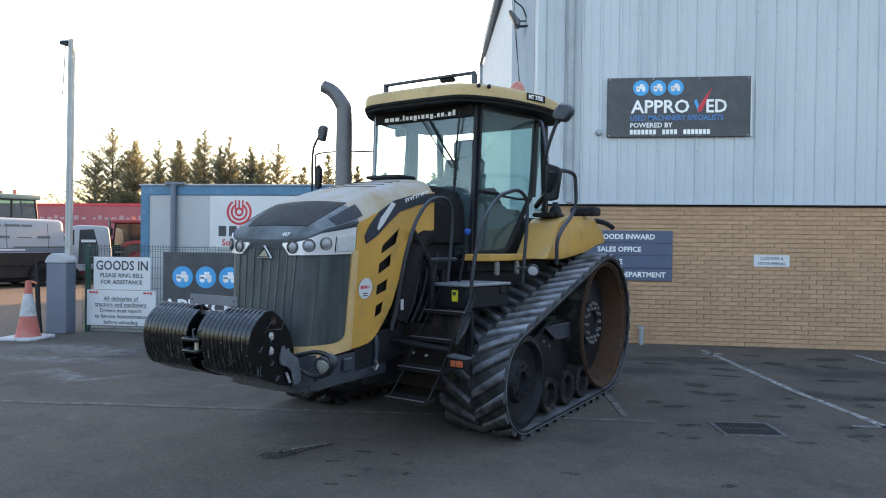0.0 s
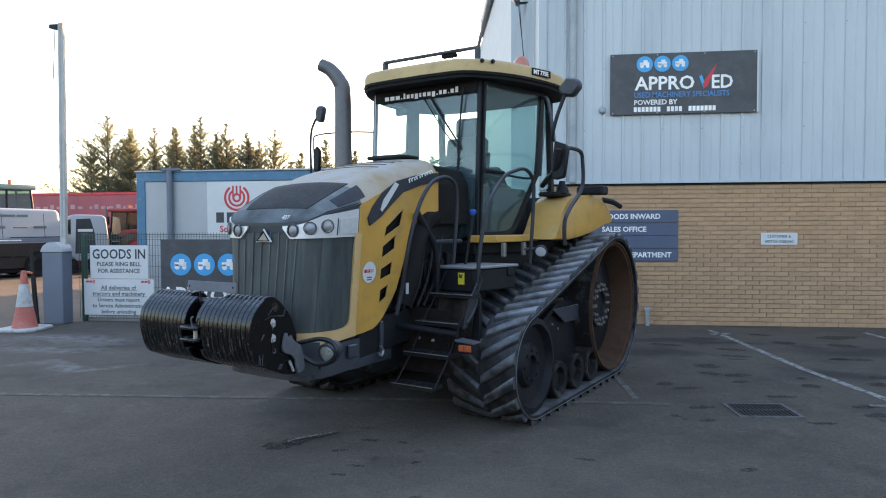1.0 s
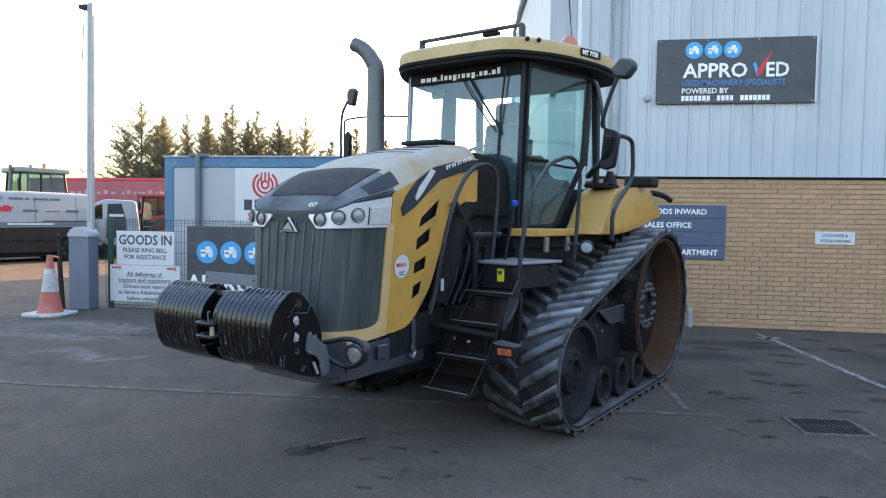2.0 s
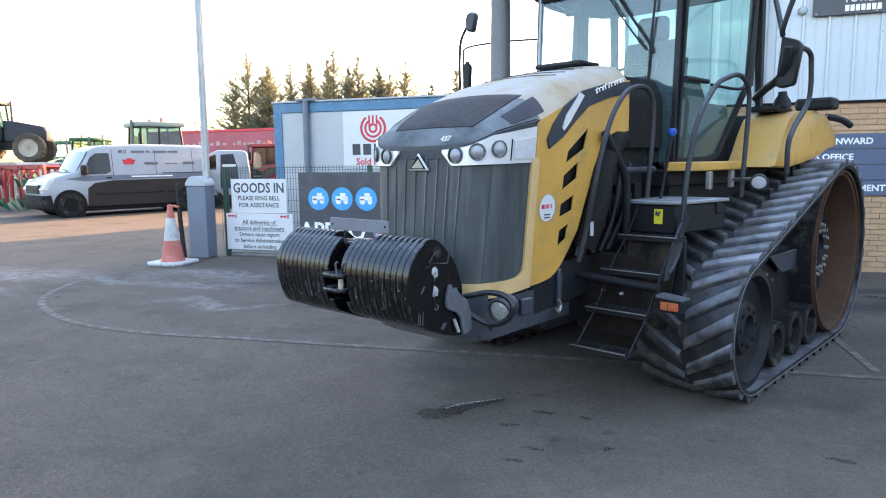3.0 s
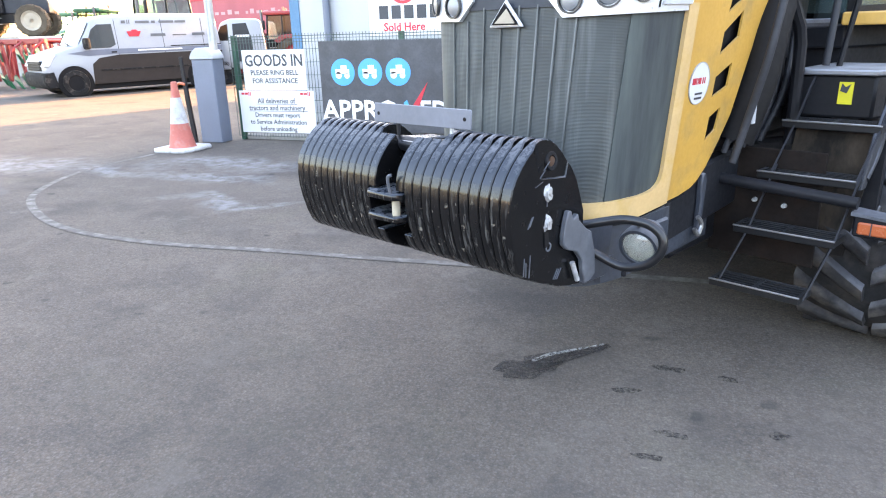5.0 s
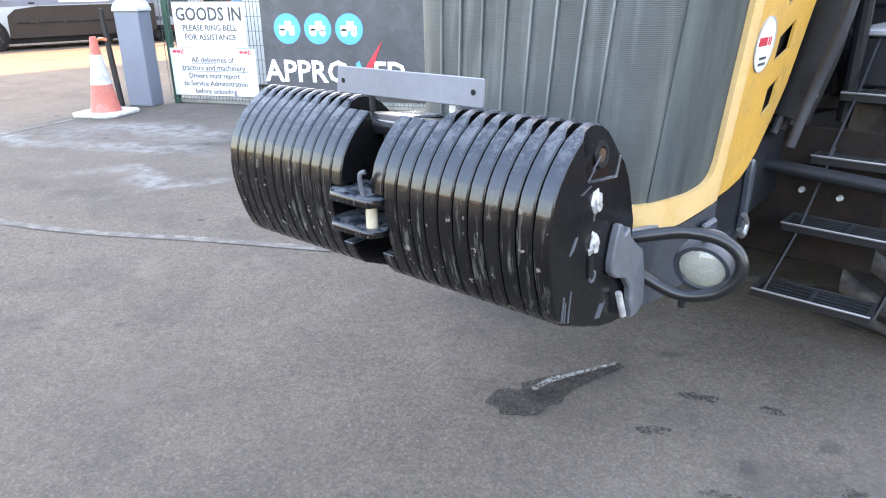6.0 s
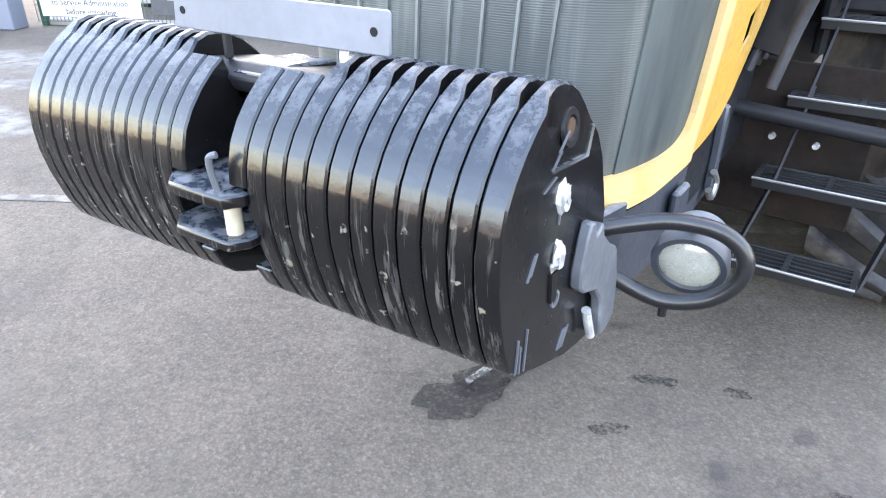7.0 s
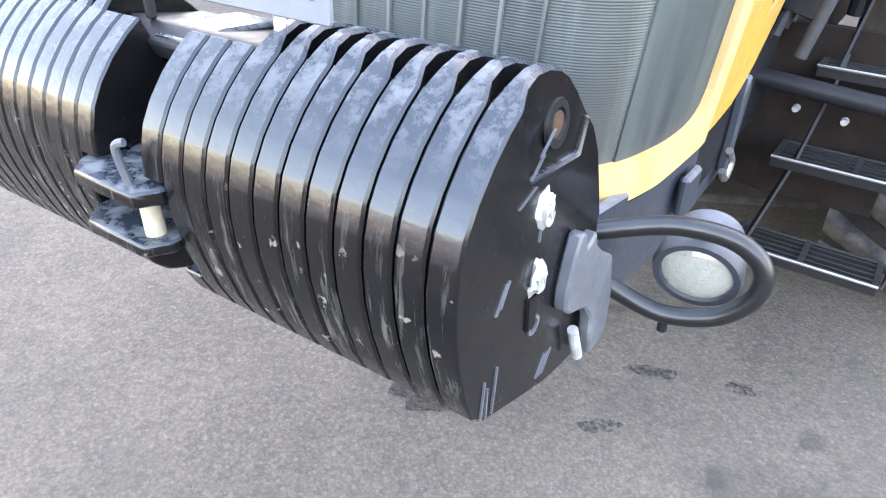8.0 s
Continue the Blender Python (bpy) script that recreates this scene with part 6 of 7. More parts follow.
bm.faces.new([bm.verts.new(p) for p in ((-0.6, 2.03, 1.60), (0.6, 2.03, 1.60), (0.6, 2.10, 3.10), (-0.6, 2.10, 3.10))])
thicken(bm, 0.005)
ws = part("windscreen", bm, "front_glass", tractor, "large tinted windscreen", smooth=None)
ws.visible_shadow = False
bm = bmesh.new()
bm.faces.new([bm.verts.new(p) for p in ((-0.68, 3.54, 2.0), (0.68, 3.54, 2.0), (0.68, 3.48, 3.04), (-0.68, 3.48, 3.04))])
thicken(bm, 0.005)
part("rear_window", bm, "glass", tractor, smooth=None).visible_shadow = False
part("windscreen_rail", box(-0.6, 0.6, 2.06, 2.12, 3.07, 3.13, 0.006), "black", tractor)
part("rear_wall", box(-0.7, 0.7, 3.48, 3.56, 1.54, 2.0, 0.01), "interior", tractor)
part("windscreen_band", box(-0.6, 0.6, 2.062, 2.080, 2.945, 3.09, 0.003), "black_and_shade", ws)
# web address on the windscreen as bars
x = -0.47
for k, w in enumerate((0.05, 0.05, 0.05, 0.012, 0.022, 0.034, 0.03, 0.036, 0.024, 0.036, 0.036, 0.036, 0.012, 0.03, 0.036, 0.012, 0.036, 0.03)):
    lo_, hi_ = (2.964, 2.976) if w < 0.02 else (2.951 if k in (7, 11) else 2.964, 3.018 if k in (4, 17) else 3.002)
    part("lettering_bar", box(x, x + w, 2.057, 2.0605, lo_, hi_), "text_white", ws, smooth=None)
    x += w + 0.018
# wiper
part("wiper", tube([(0.05, 2.07, 3.0), (0.22, 2.06, 2.75), (0.40, 2.05, 2.50), (0.44, 2.05, 2.42)], 0.010, 6), "black", ws)
part("wiper_blade", tube([(-0.02, 2.06, 2.99), (0.20, 2.05, 2.68), (0.38, 2.045, 2.45)], 0.007, 6), "black", ws)
part("wiper_blade", tube([(0.47, 2.05, 3.0), (0.42, 2.05, 2.5), (0.40, 2.05, 1.95)], 0.010, 6), "black", ws)

# roof
ROOF = [(-0.60, 1.88), (-0.3, 1.84), (0.3, 1.84), (0.60, 1.88), (0.86, 2.22), (1.02, 2.75), (1.03, 3.15), (0.93, 3.50), (0.75, 3.65), (-0.75, 3.65), (-0.93, 3.50), (-1.03, 3.15), (-1.02, 2.75), (-0.86, 2.22)]


def cut_corners(poly):
    out = []
    for (x0, y0), (x1, y1) in zip(poly, poly[1:] + poly[:1]):
        out += [(x0 * 0.78 + x1 * 0.22, y0 * 0.78 + y1 * 0.22), (x0 * 0.22 + x1 * 0.78, y0 * 0.22 + y1 * 0.78)]
    return out


ROUND = cut_corners(cut_corners(ROOF))


def roof_ring(k, z, dy=0.0, line=ROUND):
    return [Vector((x * k, 2.75 + (y - 2.75) * k + dy, z)) for x, y in line]


bm = bmesh.new()
rings = [roof_ring(0.97, 3.050), roof_ring(1.0, 3.066), roof_ring(1.0, 3.150), roof_ring(0.985, 3.180), roof_ring(0.91, 3.200), roof_ring(0.5, 3.215)]
vr = [[bm.verts.new(p) for p in r] for r in rings]
for r0, r1 in zip(vr, vr[1:]):
    for i in range(len(r0)):
        j = (i + 1) % len(r0)
        bm.faces.new((r0[i], r0[j], r1[j], r1[i]))
bm.faces.new(vr[-1])
bm.faces.new(vr[0][::-1])
roof = part("cab_roof", bm, "roof_tan", tractor, "dull yellow cab roof, underside shade painted black", smooth=50)
roof.location = (0, 0, 0.05)
# Black sheet under the roof: shade of the underside put into the colour.
part("roof_liner", prism([(p.x, p.y) for p in roof_ring(0.985, 0)], "z", 3.01, 3.052), "black_and_shade", roof)
bl = bmesh.new()
edge_ring = roof_ring(1.003, 0)
for i in range(len(edge_ring)):
    p, q = edge_ring[i], edge_ring[(i + 1) % len(edge_ring)]
    grid_faces(bl, [[Vector((p.x, p.y, 3.042)), Vector((q.x, q.y, 3.042))], [Vector((p.x, p.y, 3.068)), Vector((q.x, q.y, 3.068))]])
thicken(bl, 0.004)
part("roof_trim", bl, "black_and_shade", roof)
pa, pb_ = roof_ring(1.004, 0, 0, ROOF)[4], roof_ring(1.004, 0, 0, ROOF)[5]
yaw_ = math.degrees(math.atan2(pb_.y - pa.y, pb_.x - pa.x))
mt = pose(pa.x + (pb_.x - pa.x) * 0.62, pa.y + (pb_.y - pa.y) * 0.62, 3.11, 90, 0, yaw_)
nb = box(-0.02, 0.25, -0.014, 0.055, -0.004, 0.003)
bmesh.ops.transform(nb, matrix=mt, verts=nb.verts[:])
model = part("model_plate", nb, "black_and_shade", roof, "black model number strip")
lettering("MT 775E", 0.058, mt @ pose(0, 0, 0.005), "text_white", model, "model_number", 0.002, thick=0.002)
bar = part("light_bar", box(-0.50, 0.62, 2.06, 2.11, 3.300, 3.326, 0.006), "grey_cast", tractor, "black roof rail across the cab")
bar.location = (0, 0, 0.05)
for x in (-0.49, 0.60):
    part("foot", box(x - 0.012, x + 0.022, 2.06, 2.12, 3.19, 3.305, 0.003), "grey_cast", bar)
part("rail_lamp", box(-0.3, -0.2, 2.08, 2.14, 3.205, 3.245, 0.008), "amber", bar)
part("rail_lamp", box(0.2, 0.36, 2.08, 2.14, 3.265, 3.302, 0.008), "black_and_shade", bar)
part("beacon", lathe([(0, 0.075), (0.02, 0.078), (0.06, 0.07), (0.10, 0.045), (0.115, 0.01)], (0.80, 2.62, 3.25), (0, 0, 1), 20), "beacon", tractor, "faded orange roof beacon")
for x, y in ((0.70, 2.005), (0.765, 2.09)):
    part("roof_lamp_clip", lathe([(0, 0.02), (0.012, 0.02), (0.02, 0.008)], (x, y, 3.16), (0.8, -0.6, 0), 10), "black", roof)
for x, y, h in ((0.86, 2.6, 2.2), (0.84, 2.66, 1.6)):
    part("whip_aerial", rod((x - 0.02, y, 3.24), (x - 0.25, y + 0.1, 3.24 + h), 0.004, 0.002, 6), "black", tractor)

# cab furniture
seat = part("driver_seat", box(-0.27, 0.27, 2.40, 2.85, 1.85, 1.98, 0.05, seg=2), "interior", tractor, "dark operator seat")
part("backrest", prism([(2.75, 1.92), (2.87, 1.92), (2.97, 2.62), (2.87, 2.66)], "x", -0.25, 0.25, 0.03), "interior", seat)
part("headrest", box(-0.14, 0.14, 2.87, 2.97, 2.64, 2.86, 0.03), "interior", seat)
part("seat_base", box(-0.2, 0.2, 2.45, 2.80, 1.54, 1.85, 0.02), "interior", seat)
part("side_console", box(0.30, 0.56, 2.45, 3.25, 1.54, 2.08, 0.03), "interior", tractor)
part("lever_panel", prism([(2.45, 2.08), (2.95, 2.08), (2.75, 2.30), (2.55, 2.26)], "x", 0.34, 0.50, 0.02), "interior", tractor)
part("armrest_console", box(0.28, 0.46, 2.55, 3.1, 1.98, 2.12, 0.03), "interior", seat)
part("display", prism([(2.42, 2.16), (2.46, 2.16), (2.50, 2.42), (2.46, 2.42)], "x", 0.26, 0.52, 0.008), "interior", seat)
column = part("steering_column", tube([(0.0, 2.25, 1.54), (0.0, 2.30, 1.95), (0.0, 2.42, 2.28)], 0.06, 10), "interior", tractor)
wheel_r = bmesh.new()
ring = [Vector((0.19 * math.cos(a), 0.19 * math.sin(a), 0)) for a in [2 * math.pi * k / 24 for k in range(25)]]
mw = pose(0, 2.43, 2.32, 28)
tube([mw @ p for p in ring], 0.016, 8, bm=wheel_r, steps=1)
for a in (0.5, 2.6, 4.7):
    rod(mw @ Vector((0, 0, -0.02)), mw @ Vector((0.19 * math.cos(a), 0.19 * math.sin(a), 0)), 0.012, n=6, bm=wheel_r)
part("steering_wheel", wheel_r, "interior", column)
part("dashboard", box(-0.2, 0.2, 2.15, 2.36, 2.1, 2.26, 0.03), "interior", column)
part("pillar_trim", prism([(2.84, 1.6), (3.06, 1.6), (3.08, 3.04), (2.88, 3.04)], "x", -0.79, -0.75, 0.006), "interior", tractor)
part("blind", box(0.12, 0.5, 2.1, 2.4, 2.98, 3.03, 0.02), "interior", tractor)
part("interior_mirror", box(-0.46, -0.30, 2.2, 2.24, 2.83, 2.92, 0.02), "interior", tractor)

# exhaust
ex = part("exhaust_pipe", tube([(-0.86, 1.90, 1.9), (-0.86, 1.90, 2.4), (-0.86, 1.90, 3.05), (-0.88, 1.88, 3.18), (-0.97, 1.84, 3.31), (-1.07, 1.79, 3.37)], 0.085, 20, radii=(0.098, 0.066)), "exhaust", tractor, "grey exhaust stack with a bent outlet")
part("outlet", rod((-1.058, 1.796, 3.364), (-1.0745, 1.7875, 3.3725), 0.058, n=18), "black_and_shade", ex, "dark outlet mouth")
ex.location = (-0.13, 0.10, 0.03)
part("muffler_base", rod((-0.99, 2.0, 1.5), (-0.99, 2.0, 2.2), 0.13, n=18), "exhaust", tractor)
part("muffler_bracket", box(-0.86, -0.5, 1.85, 1.95, 1.75, 1.85, 0.01), "black", tractor)

# mirrors and rear rails
arm = part("mirror_arm", tube([(0.86, 2.95, 2.95), (1.0, 2.8, 2.92), (1.15, 2.55, 2.75), (1.28, 2.35, 2.45), (1.33, 2.2, 2.45), (1.40, 2.15, 2.62), (1.50, 2.13, 2.84)], 0.018, 8), "black_rail", tractor, "bent mirror arm")
mir = part("mirror", prism([(1.42, 2.85), (1.50, 2.95), (1.60, 2.93), (1.635, 2.86), (1.56, 2.77), (1.46, 2.79)], "y", 2.10, 2.20, 0.02), "grey_cast", tractor, "black mirror housing")
mir.location = (-0.05, 0.08, 0.055)
arm.location = (-0.05, 0.08, 0.055)
part("lower_mirror", prism([(1.18, 2.14), (1.22, 2.12), (1.31, 2.14), (1.35, 2.41), (1.32, 2.45), (1.21, 2.49)], "y", 2.48, 2.54, 0.012), "black", tractor, "black lower mirror housing")
part("mirror_bracket", tube([(0.90, 2.9, 2.1), (1.05, 2.7, 2.15), (1.22, 2.5, 2.22), (1.28, 2.42, 2.40)], 0.03, 10), "black", tractor)
part("rear_rail", tube([(1.22, 2.52, 2.43), (1.22, 2.9, 2.455), (1.22, 3.12, 2.44), (1.22, 3.18, 2.35), (1.22, 3.17, 2.08), (1.22, 2.85, 1.86), (1.22, 2.72, 1.72), (1.22, 2.72, 1.50)], 0.020, 10), "black_rail", tractor, "tubular fender rail")
part("rear_reflector_bar", box(1.0, 1.3, 3.55, 3.75, 2.02, 2.12, 0.02), "black", tractor)
part("hitch_lamp", tube([(1.15, 3.95, 1.98), (1.25, 4.05, 1.95), (1.30, 4.15, 1.9)], 0.03, 8), "black", tractor)
larm = part("mirror_arm", tube([(-0.75, 2.2, 1.75), (-1.3, 2.25, 1.9), (-1.66, 2.3, 2.10), (-1.70, 2.3, 2.40), (-1.69, 2.3, 2.72), (-1.62, 2.3, 2.86), (-1.57, 2.3, 2.90)], 0.014, 8), "black_rail", tractor, "thin mirror arm")
lmir = part("mirror", prism([(-1.60, 2.84), (-1.50, 2.82), (-1.46, 2.98), (-1.50, 3.02), (-1.58, 3.02), (-1.61, 2.96)], "y", 2.27, 2.34, 0.02), "grey_cast", tractor, "black mirror housing")
part("lower_mirror", prism([(-1.75, 2.34), (-1.72, 2.32), (-1.66, 2.34), (-1.65, 2.56), (-1.70, 2.62), (-1.75, 2.56)], "y", 2.33, 2.38, 0.01), "black", tractor)
lmir.location = (-0.10, 0.05, 0.06)
larm.location = (-0.10, 0.05, 0.06)
part("side_grab_rail", tube([(-1.74, 2.35, 2.42), (-1.75, 2.35, 2.66), (-1.70, 2.35, 2.745), (-1.25, 2.34, 2.745), (-0.80, 2.30, 2.705)], 0.010, 8), "black_rail", tractor)

# fenders
for sgn in (1, -1):
    F = [(2.58, 1.55), (2.68, 1.66), (2.80, 1.82), (2.90, 1.925), (3.0, 1.97), (3.10, 1.99), (3.6, 2.02), (3.95, 1.98), (4.18, 1.86), (4.28, 1.74), (4.22, 1.71), (4.02, 1.69), (3.7, 1.62), (3.3, 1.57), (2.95, 1.54)]
    fd = part("fender", prism(F, "x", sgn * 0.80, sgn * 1.17, 0.03, seg=2), "yellow", tractor, "yellow rear fender")
    part("fender_top_pad", box(sgn * 0.98 - 0.12, sgn * 0.98 + 0.12, 2.86, 3.2, 1.985, 2.03, 0.02), "black", fd)
    part("fender_foot", lathe([(0, 0.07), (0.05, 0.06), (0.09, 0.035), (0.12, 0.03)], (sgn * 1.08, 2.98, 2.02), (0, 0, 1), 14), "black", fd)

# tracks
IDL, DRV = ((1.80, 0.485), 0.50), ((3.81, 0.805), 0.805)


def loop_points(shrink, n1=20, n2=26):
    """The track's loop in (u, z), shrunk inwards; begins at the idler's underside and runs forwards, up and back."""
    (iu, iz), ir = IDL
    (du, dz), dr = DRV
    ir, dr = ir - shrink, dr - shrink
    d = math.hypot(du - iu, dz - iz)
    base = math.atan2(dz - iz, du - iu)
    top = base + math.acos((ir - dr) / d)
    low = base - math.acos((ir - dr) / d)
    pts = []
    lo_a, hi_a = (low + 2 * math.pi), top
    if lo_a < hi_a:
        lo_a += 2 * math.pi
    for k in range(n1 + 1):
        a = lo_a + (hi_a - lo_a) * k / n1
        pts.append((iu + ir * math.cos(a), iz + ir * math.sin(a)))
    for k in range(n2 + 1):
        a = top + (low - top) * k / n2
        pts.append((du + dr * math.cos(a), dz + dr * math.sin(a)))
    return pts


def arc_table(pts):
    out, total = [0.0], 0.0
    for a, b in zip(pts, pts[1:] + pts[:1]):
        total += math.hypot(b[0] - a[0], b[1] - a[1])
        out.append(total)
    return out


def at_arc(pts, tab, s):
    s %= tab[-1]
    for i in range(len(pts)):
        if tab[i] <= s <= tab[i + 1]:
            a, b = pts[i], pts[(i + 1) % len(pts)]
            k = (s - tab[i]) / max(tab[i + 1] - tab[i], 1e-9)
            tx, tz = b[0] - a[0], b[1] - a[1]
            ln = math.hypot(tx, tz)
            return a[0] + tx * k, a[1] + tz * k, tx / ln, tz / ln
    return pts[0][0], pts[0][1], 1, 0


V0, V1 = 0.745, 1.378
bm = bmesh.new()
outer, inner = loop_points(0.042), loop_points(0.085)
n = len(outer)
rings = []
for i in range(n):
    (ou, oz), (iu, iz) = outer[i], inner[i]
    rings.append([bm.verts.new((V0, ou, oz)), bm.verts.new((V1, ou, oz)), bm.verts.new((V1, iu, iz)), bm.verts.new((V0, iu, iz))])
for i in range(n):
    r0, r1 = rings[i], rings[(i + 1) % n]
    for k in range(4):
        bm.faces.new((r0[k], r0[(k + 1) % 4], r1[(k + 1) % 4], r1[k]))
belt_mesh = link_mesh("track_belt", bm, "belt", True, 30)
tab = arc_table(outer)
NB = 42
mid = (V0 + V1) / 2
bar_meshes = []
for k in range(NB):
    for half in (0, 1):
        s0 = tab[-1] * (k + 0.5 * half) / NB
        va, vb = (mid + 0.015, V1) if half else (mid - 0.015, V0)
        sweep = 0.20        # each bar runs from the middle out to the edge, swept along the belt
        bm = bmesh.new()
        secs = []
        for q in (0.0, 0.33, 0.66, 1.0):
            v = va + (vb - va) * q
            s = s0 + sweep * q
            half_w = 0.045 + 0.012 * q
            sec = []
            for ds, h in ((-half_w, -0.004), (-half_w * 0.84, 0.027), (-half_w * 0.55, 0.039), (half_w * 0.55, 0.039), (half_w * 0.84, 0.027), (half_w, -0.004)):
                u, z, tx, tz = at_arc(outer, tab, s + ds)
                sec.append(bm.verts.new((v, u + -tz * h, z + tx * h)))
            secs.append(sec)
        for c0, c1 in zip(secs, secs[1:]):
            for m_ in range(6):
                bm.faces.new((c0[m_], c0[(m_ + 1) % 6], c1[(m_ + 1) % 6], c1[m_]))
        bm.faces.new(secs[0])
        bm.faces.new(secs[-1][::-1])
        bar_meshes.append(link_mesh("tread_bar", bm, "rubber", True, 50))
for sgn in (1, -1):
    belt = new("track_belt", belt_mesh)
    belt.parent = tractor
    tagged(belt, "black rubber track belt with slanted tread bars, rimed along the edge")
    if sgn < 0:
        belt.matrix_basis = Matrix.Translation((-2 * mid * S, 0, 0))
    for me_ in bar_meshes:
        tb = new("tread_bar", me_)
        tb.parent = belt
    o = mid * sgn
    ax = (sgn, 0, 0)
    # pale cord line along the belt's outer edge
    edge = [(mid + sgn * 0.3185, u_, z_) for u_, z_ in loop_points(0.056)]
    part("belt_edge", tube(edge + edge[:1], 0.005, 6, steps=1), "worn_grey", belt, "pale line along the belt edge")
    # drive wheel
    c = (0, DRV[0][0], DRV[0][1])
    R = DRV[1] - 0.095
    dw = part("drive_wheel", lathe([(o * sgn - 0.02, R), (sgn * o + 0.27, R), (sgn * o + 0.285, R - 0.012), (sgn * o + 0.27, R - 0.05), (sgn * o + 0.10, R - 0.10), (sgn * o - 0.02, R - 0.11)], c, ax, 48, closed=True), "rust", tractor, "rusty open drive wheel rim")
    part("rim_edge", lathe([(sgn * o + 0.262, R - 0.006), (sgn * o + 0.292, R - 0.006), (sgn * o + 0.292, R - 0.028), (sgn * o + 0.262, R - 0.028)], c, ax, 48, closed=True), "rust", dw, "worn rim edge")
    part("drum_face", lathe([(sgn * o - 0.02, R + 0.006), (sgn * o + 0.262, R + 0.006), (sgn * o + 0.262, R + 0.002), (sgn * o - 0.02, R + 0.002)], c, ax, 48, closed=True), "rubber_side", dw, "black rubbered drum face")
    part("wheel_disc", lathe([(sgn * o + 0.0, R - 0.09), (sgn * o + 0.03, R - 0.095), (sgn * o + 0.06, 0.36), (sgn * o + 0.10, 0.29), (sgn * o + 0.10, 0.24)], c, ax, 40), "black", dw)
    hb = part("wheel_hub", lathe([(sgn * o + 0.09, 0.26), (sgn * o + 0.125, 0.255), (sgn * o + 0.13, 0.15), (sgn * o + 0.10, 0.14), (sgn * o + 0.09, 0.05)], c, ax, 32), "black", dw)
    for rr, cnt in ((0.225, 16), (0.17, 10)):
        for k in range(cnt):
            a = 2 * math.pi * k / cnt
            p = Vector((sgn * (mid + 0.12), DRV[0][0] + rr * math.cos(a), DRV[0][1] + rr * math.sin(a)))
            part("wheel_nut", rod(p, p + Vector((sgn * 0.03, 0, 0)), 0.020, 0.017, 8), "steel", hb)
    # front idler
    c = (0, IDL[0][0], IDL[0][1])
    R = IDL[1] - 0.09
    iw = part("idler_wheel", lathe([(sgn * o + 0.02, R), (sgn * o + 0.27, R), (sgn * o + 0.28, R - 0.05), (sgn * o + 0.22, R - 0.08), (sgn * o + 0.20, 0.2), (sgn * o + 0.24, 0.17), (sgn * o + 0.25, 0.09), (sgn * o + 0.21, 0.08)], c, ax, 40), "black", tractor, "black front idler wheel")
    for k in range(8):
        a = 2 * math.pi * k / 8
        p = Vector((sgn * (mid + 0.235), IDL[0][0] + 0.13 * math.cos(a), IDL[0][1] + 0.13 * math.sin(a)))
        part("wheel_nut", rod(p, p + Vector((sgn * 0.02, 0, 0)), 0.014, n=6), "black", iw)
    for u in (2.37, 2.80, 3.20):
        c = (0, u, 0.085 + 0.172)
        rw = part("mid_roller", lathe([(sgn * o + 0.08, 0.172), (sgn * o + 0.255, 0.172), (sgn * o + 0.268, 0.162), (sgn * o + 0.258, 0.118), (sgn * o + 0.20, 0.11), (sgn * o + 0.19, 0.03)], c, ax, 28), "rubber_side", tractor, "rubber-rimmed mid roller")
        part("roller_cap", lathe([(sgn * o + 0.19, 0.06), (sgn * o + 0.225, 0.05), (sgn * o + 0.23, 0.01)], c, ax, 16), "black", rw)
    fr = part("track_frame", prism([(1.75, 0.36), (2.1, 0.34), (3.2, 0.36), (3.4, 0.6), (3.3, 0.92), (2.7, 0.92), (2.2, 0.72), (1.8, 0.60)], "x", sgn * (mid - 0.12), sgn * (mid + 0.10), 0.02), "black", tractor, "black track frame")
    part("roller_beam", box(sgn * (mid + 0.03) - 0.05, sgn * (mid + 0.03) + 0.05, 2.2, 3.2, 0.24, 0.42, 0.02), "black", fr)
    part("mud_shield", prism([(2.45, 0.89), (3.08, 0.885), (3.40, 0.715), (2.74, 0.735)], "x", sgn * (mid + 0.14), sgn * (mid + 0.155), 0.004), "grey_cast", fr, "grey slanted mud shield")
    part("shield_stay", rod((sgn * mid, 2.75, 0.80), (sgn * (mid + 0.15), 2.8, 0.80), 0.02, n=8), "black", fr)
    for k in range(6):
        p = Vector((sgn * (mid + 0.10), 2.15 + 0.13 * k, 0.68 + 0.06 * (k % 2)))
        part("frame_bolt", rod(p, p + Vector((sgn * 0.015, 0, 0)), 0.014, n=6), "steel", fr)
part("cross_axle", rod((-1.0, DRV[0][0], DRV[0][1]), (1.0, DRV[0][0], DRV[0][1]), 0.17, n=18), "black", tractor)
part("front_axle_beam", box(-1.0, 1.0, 2.3, 2.6, 0.5, 0.72, 0.02), "black", tractor)


S = 1.08


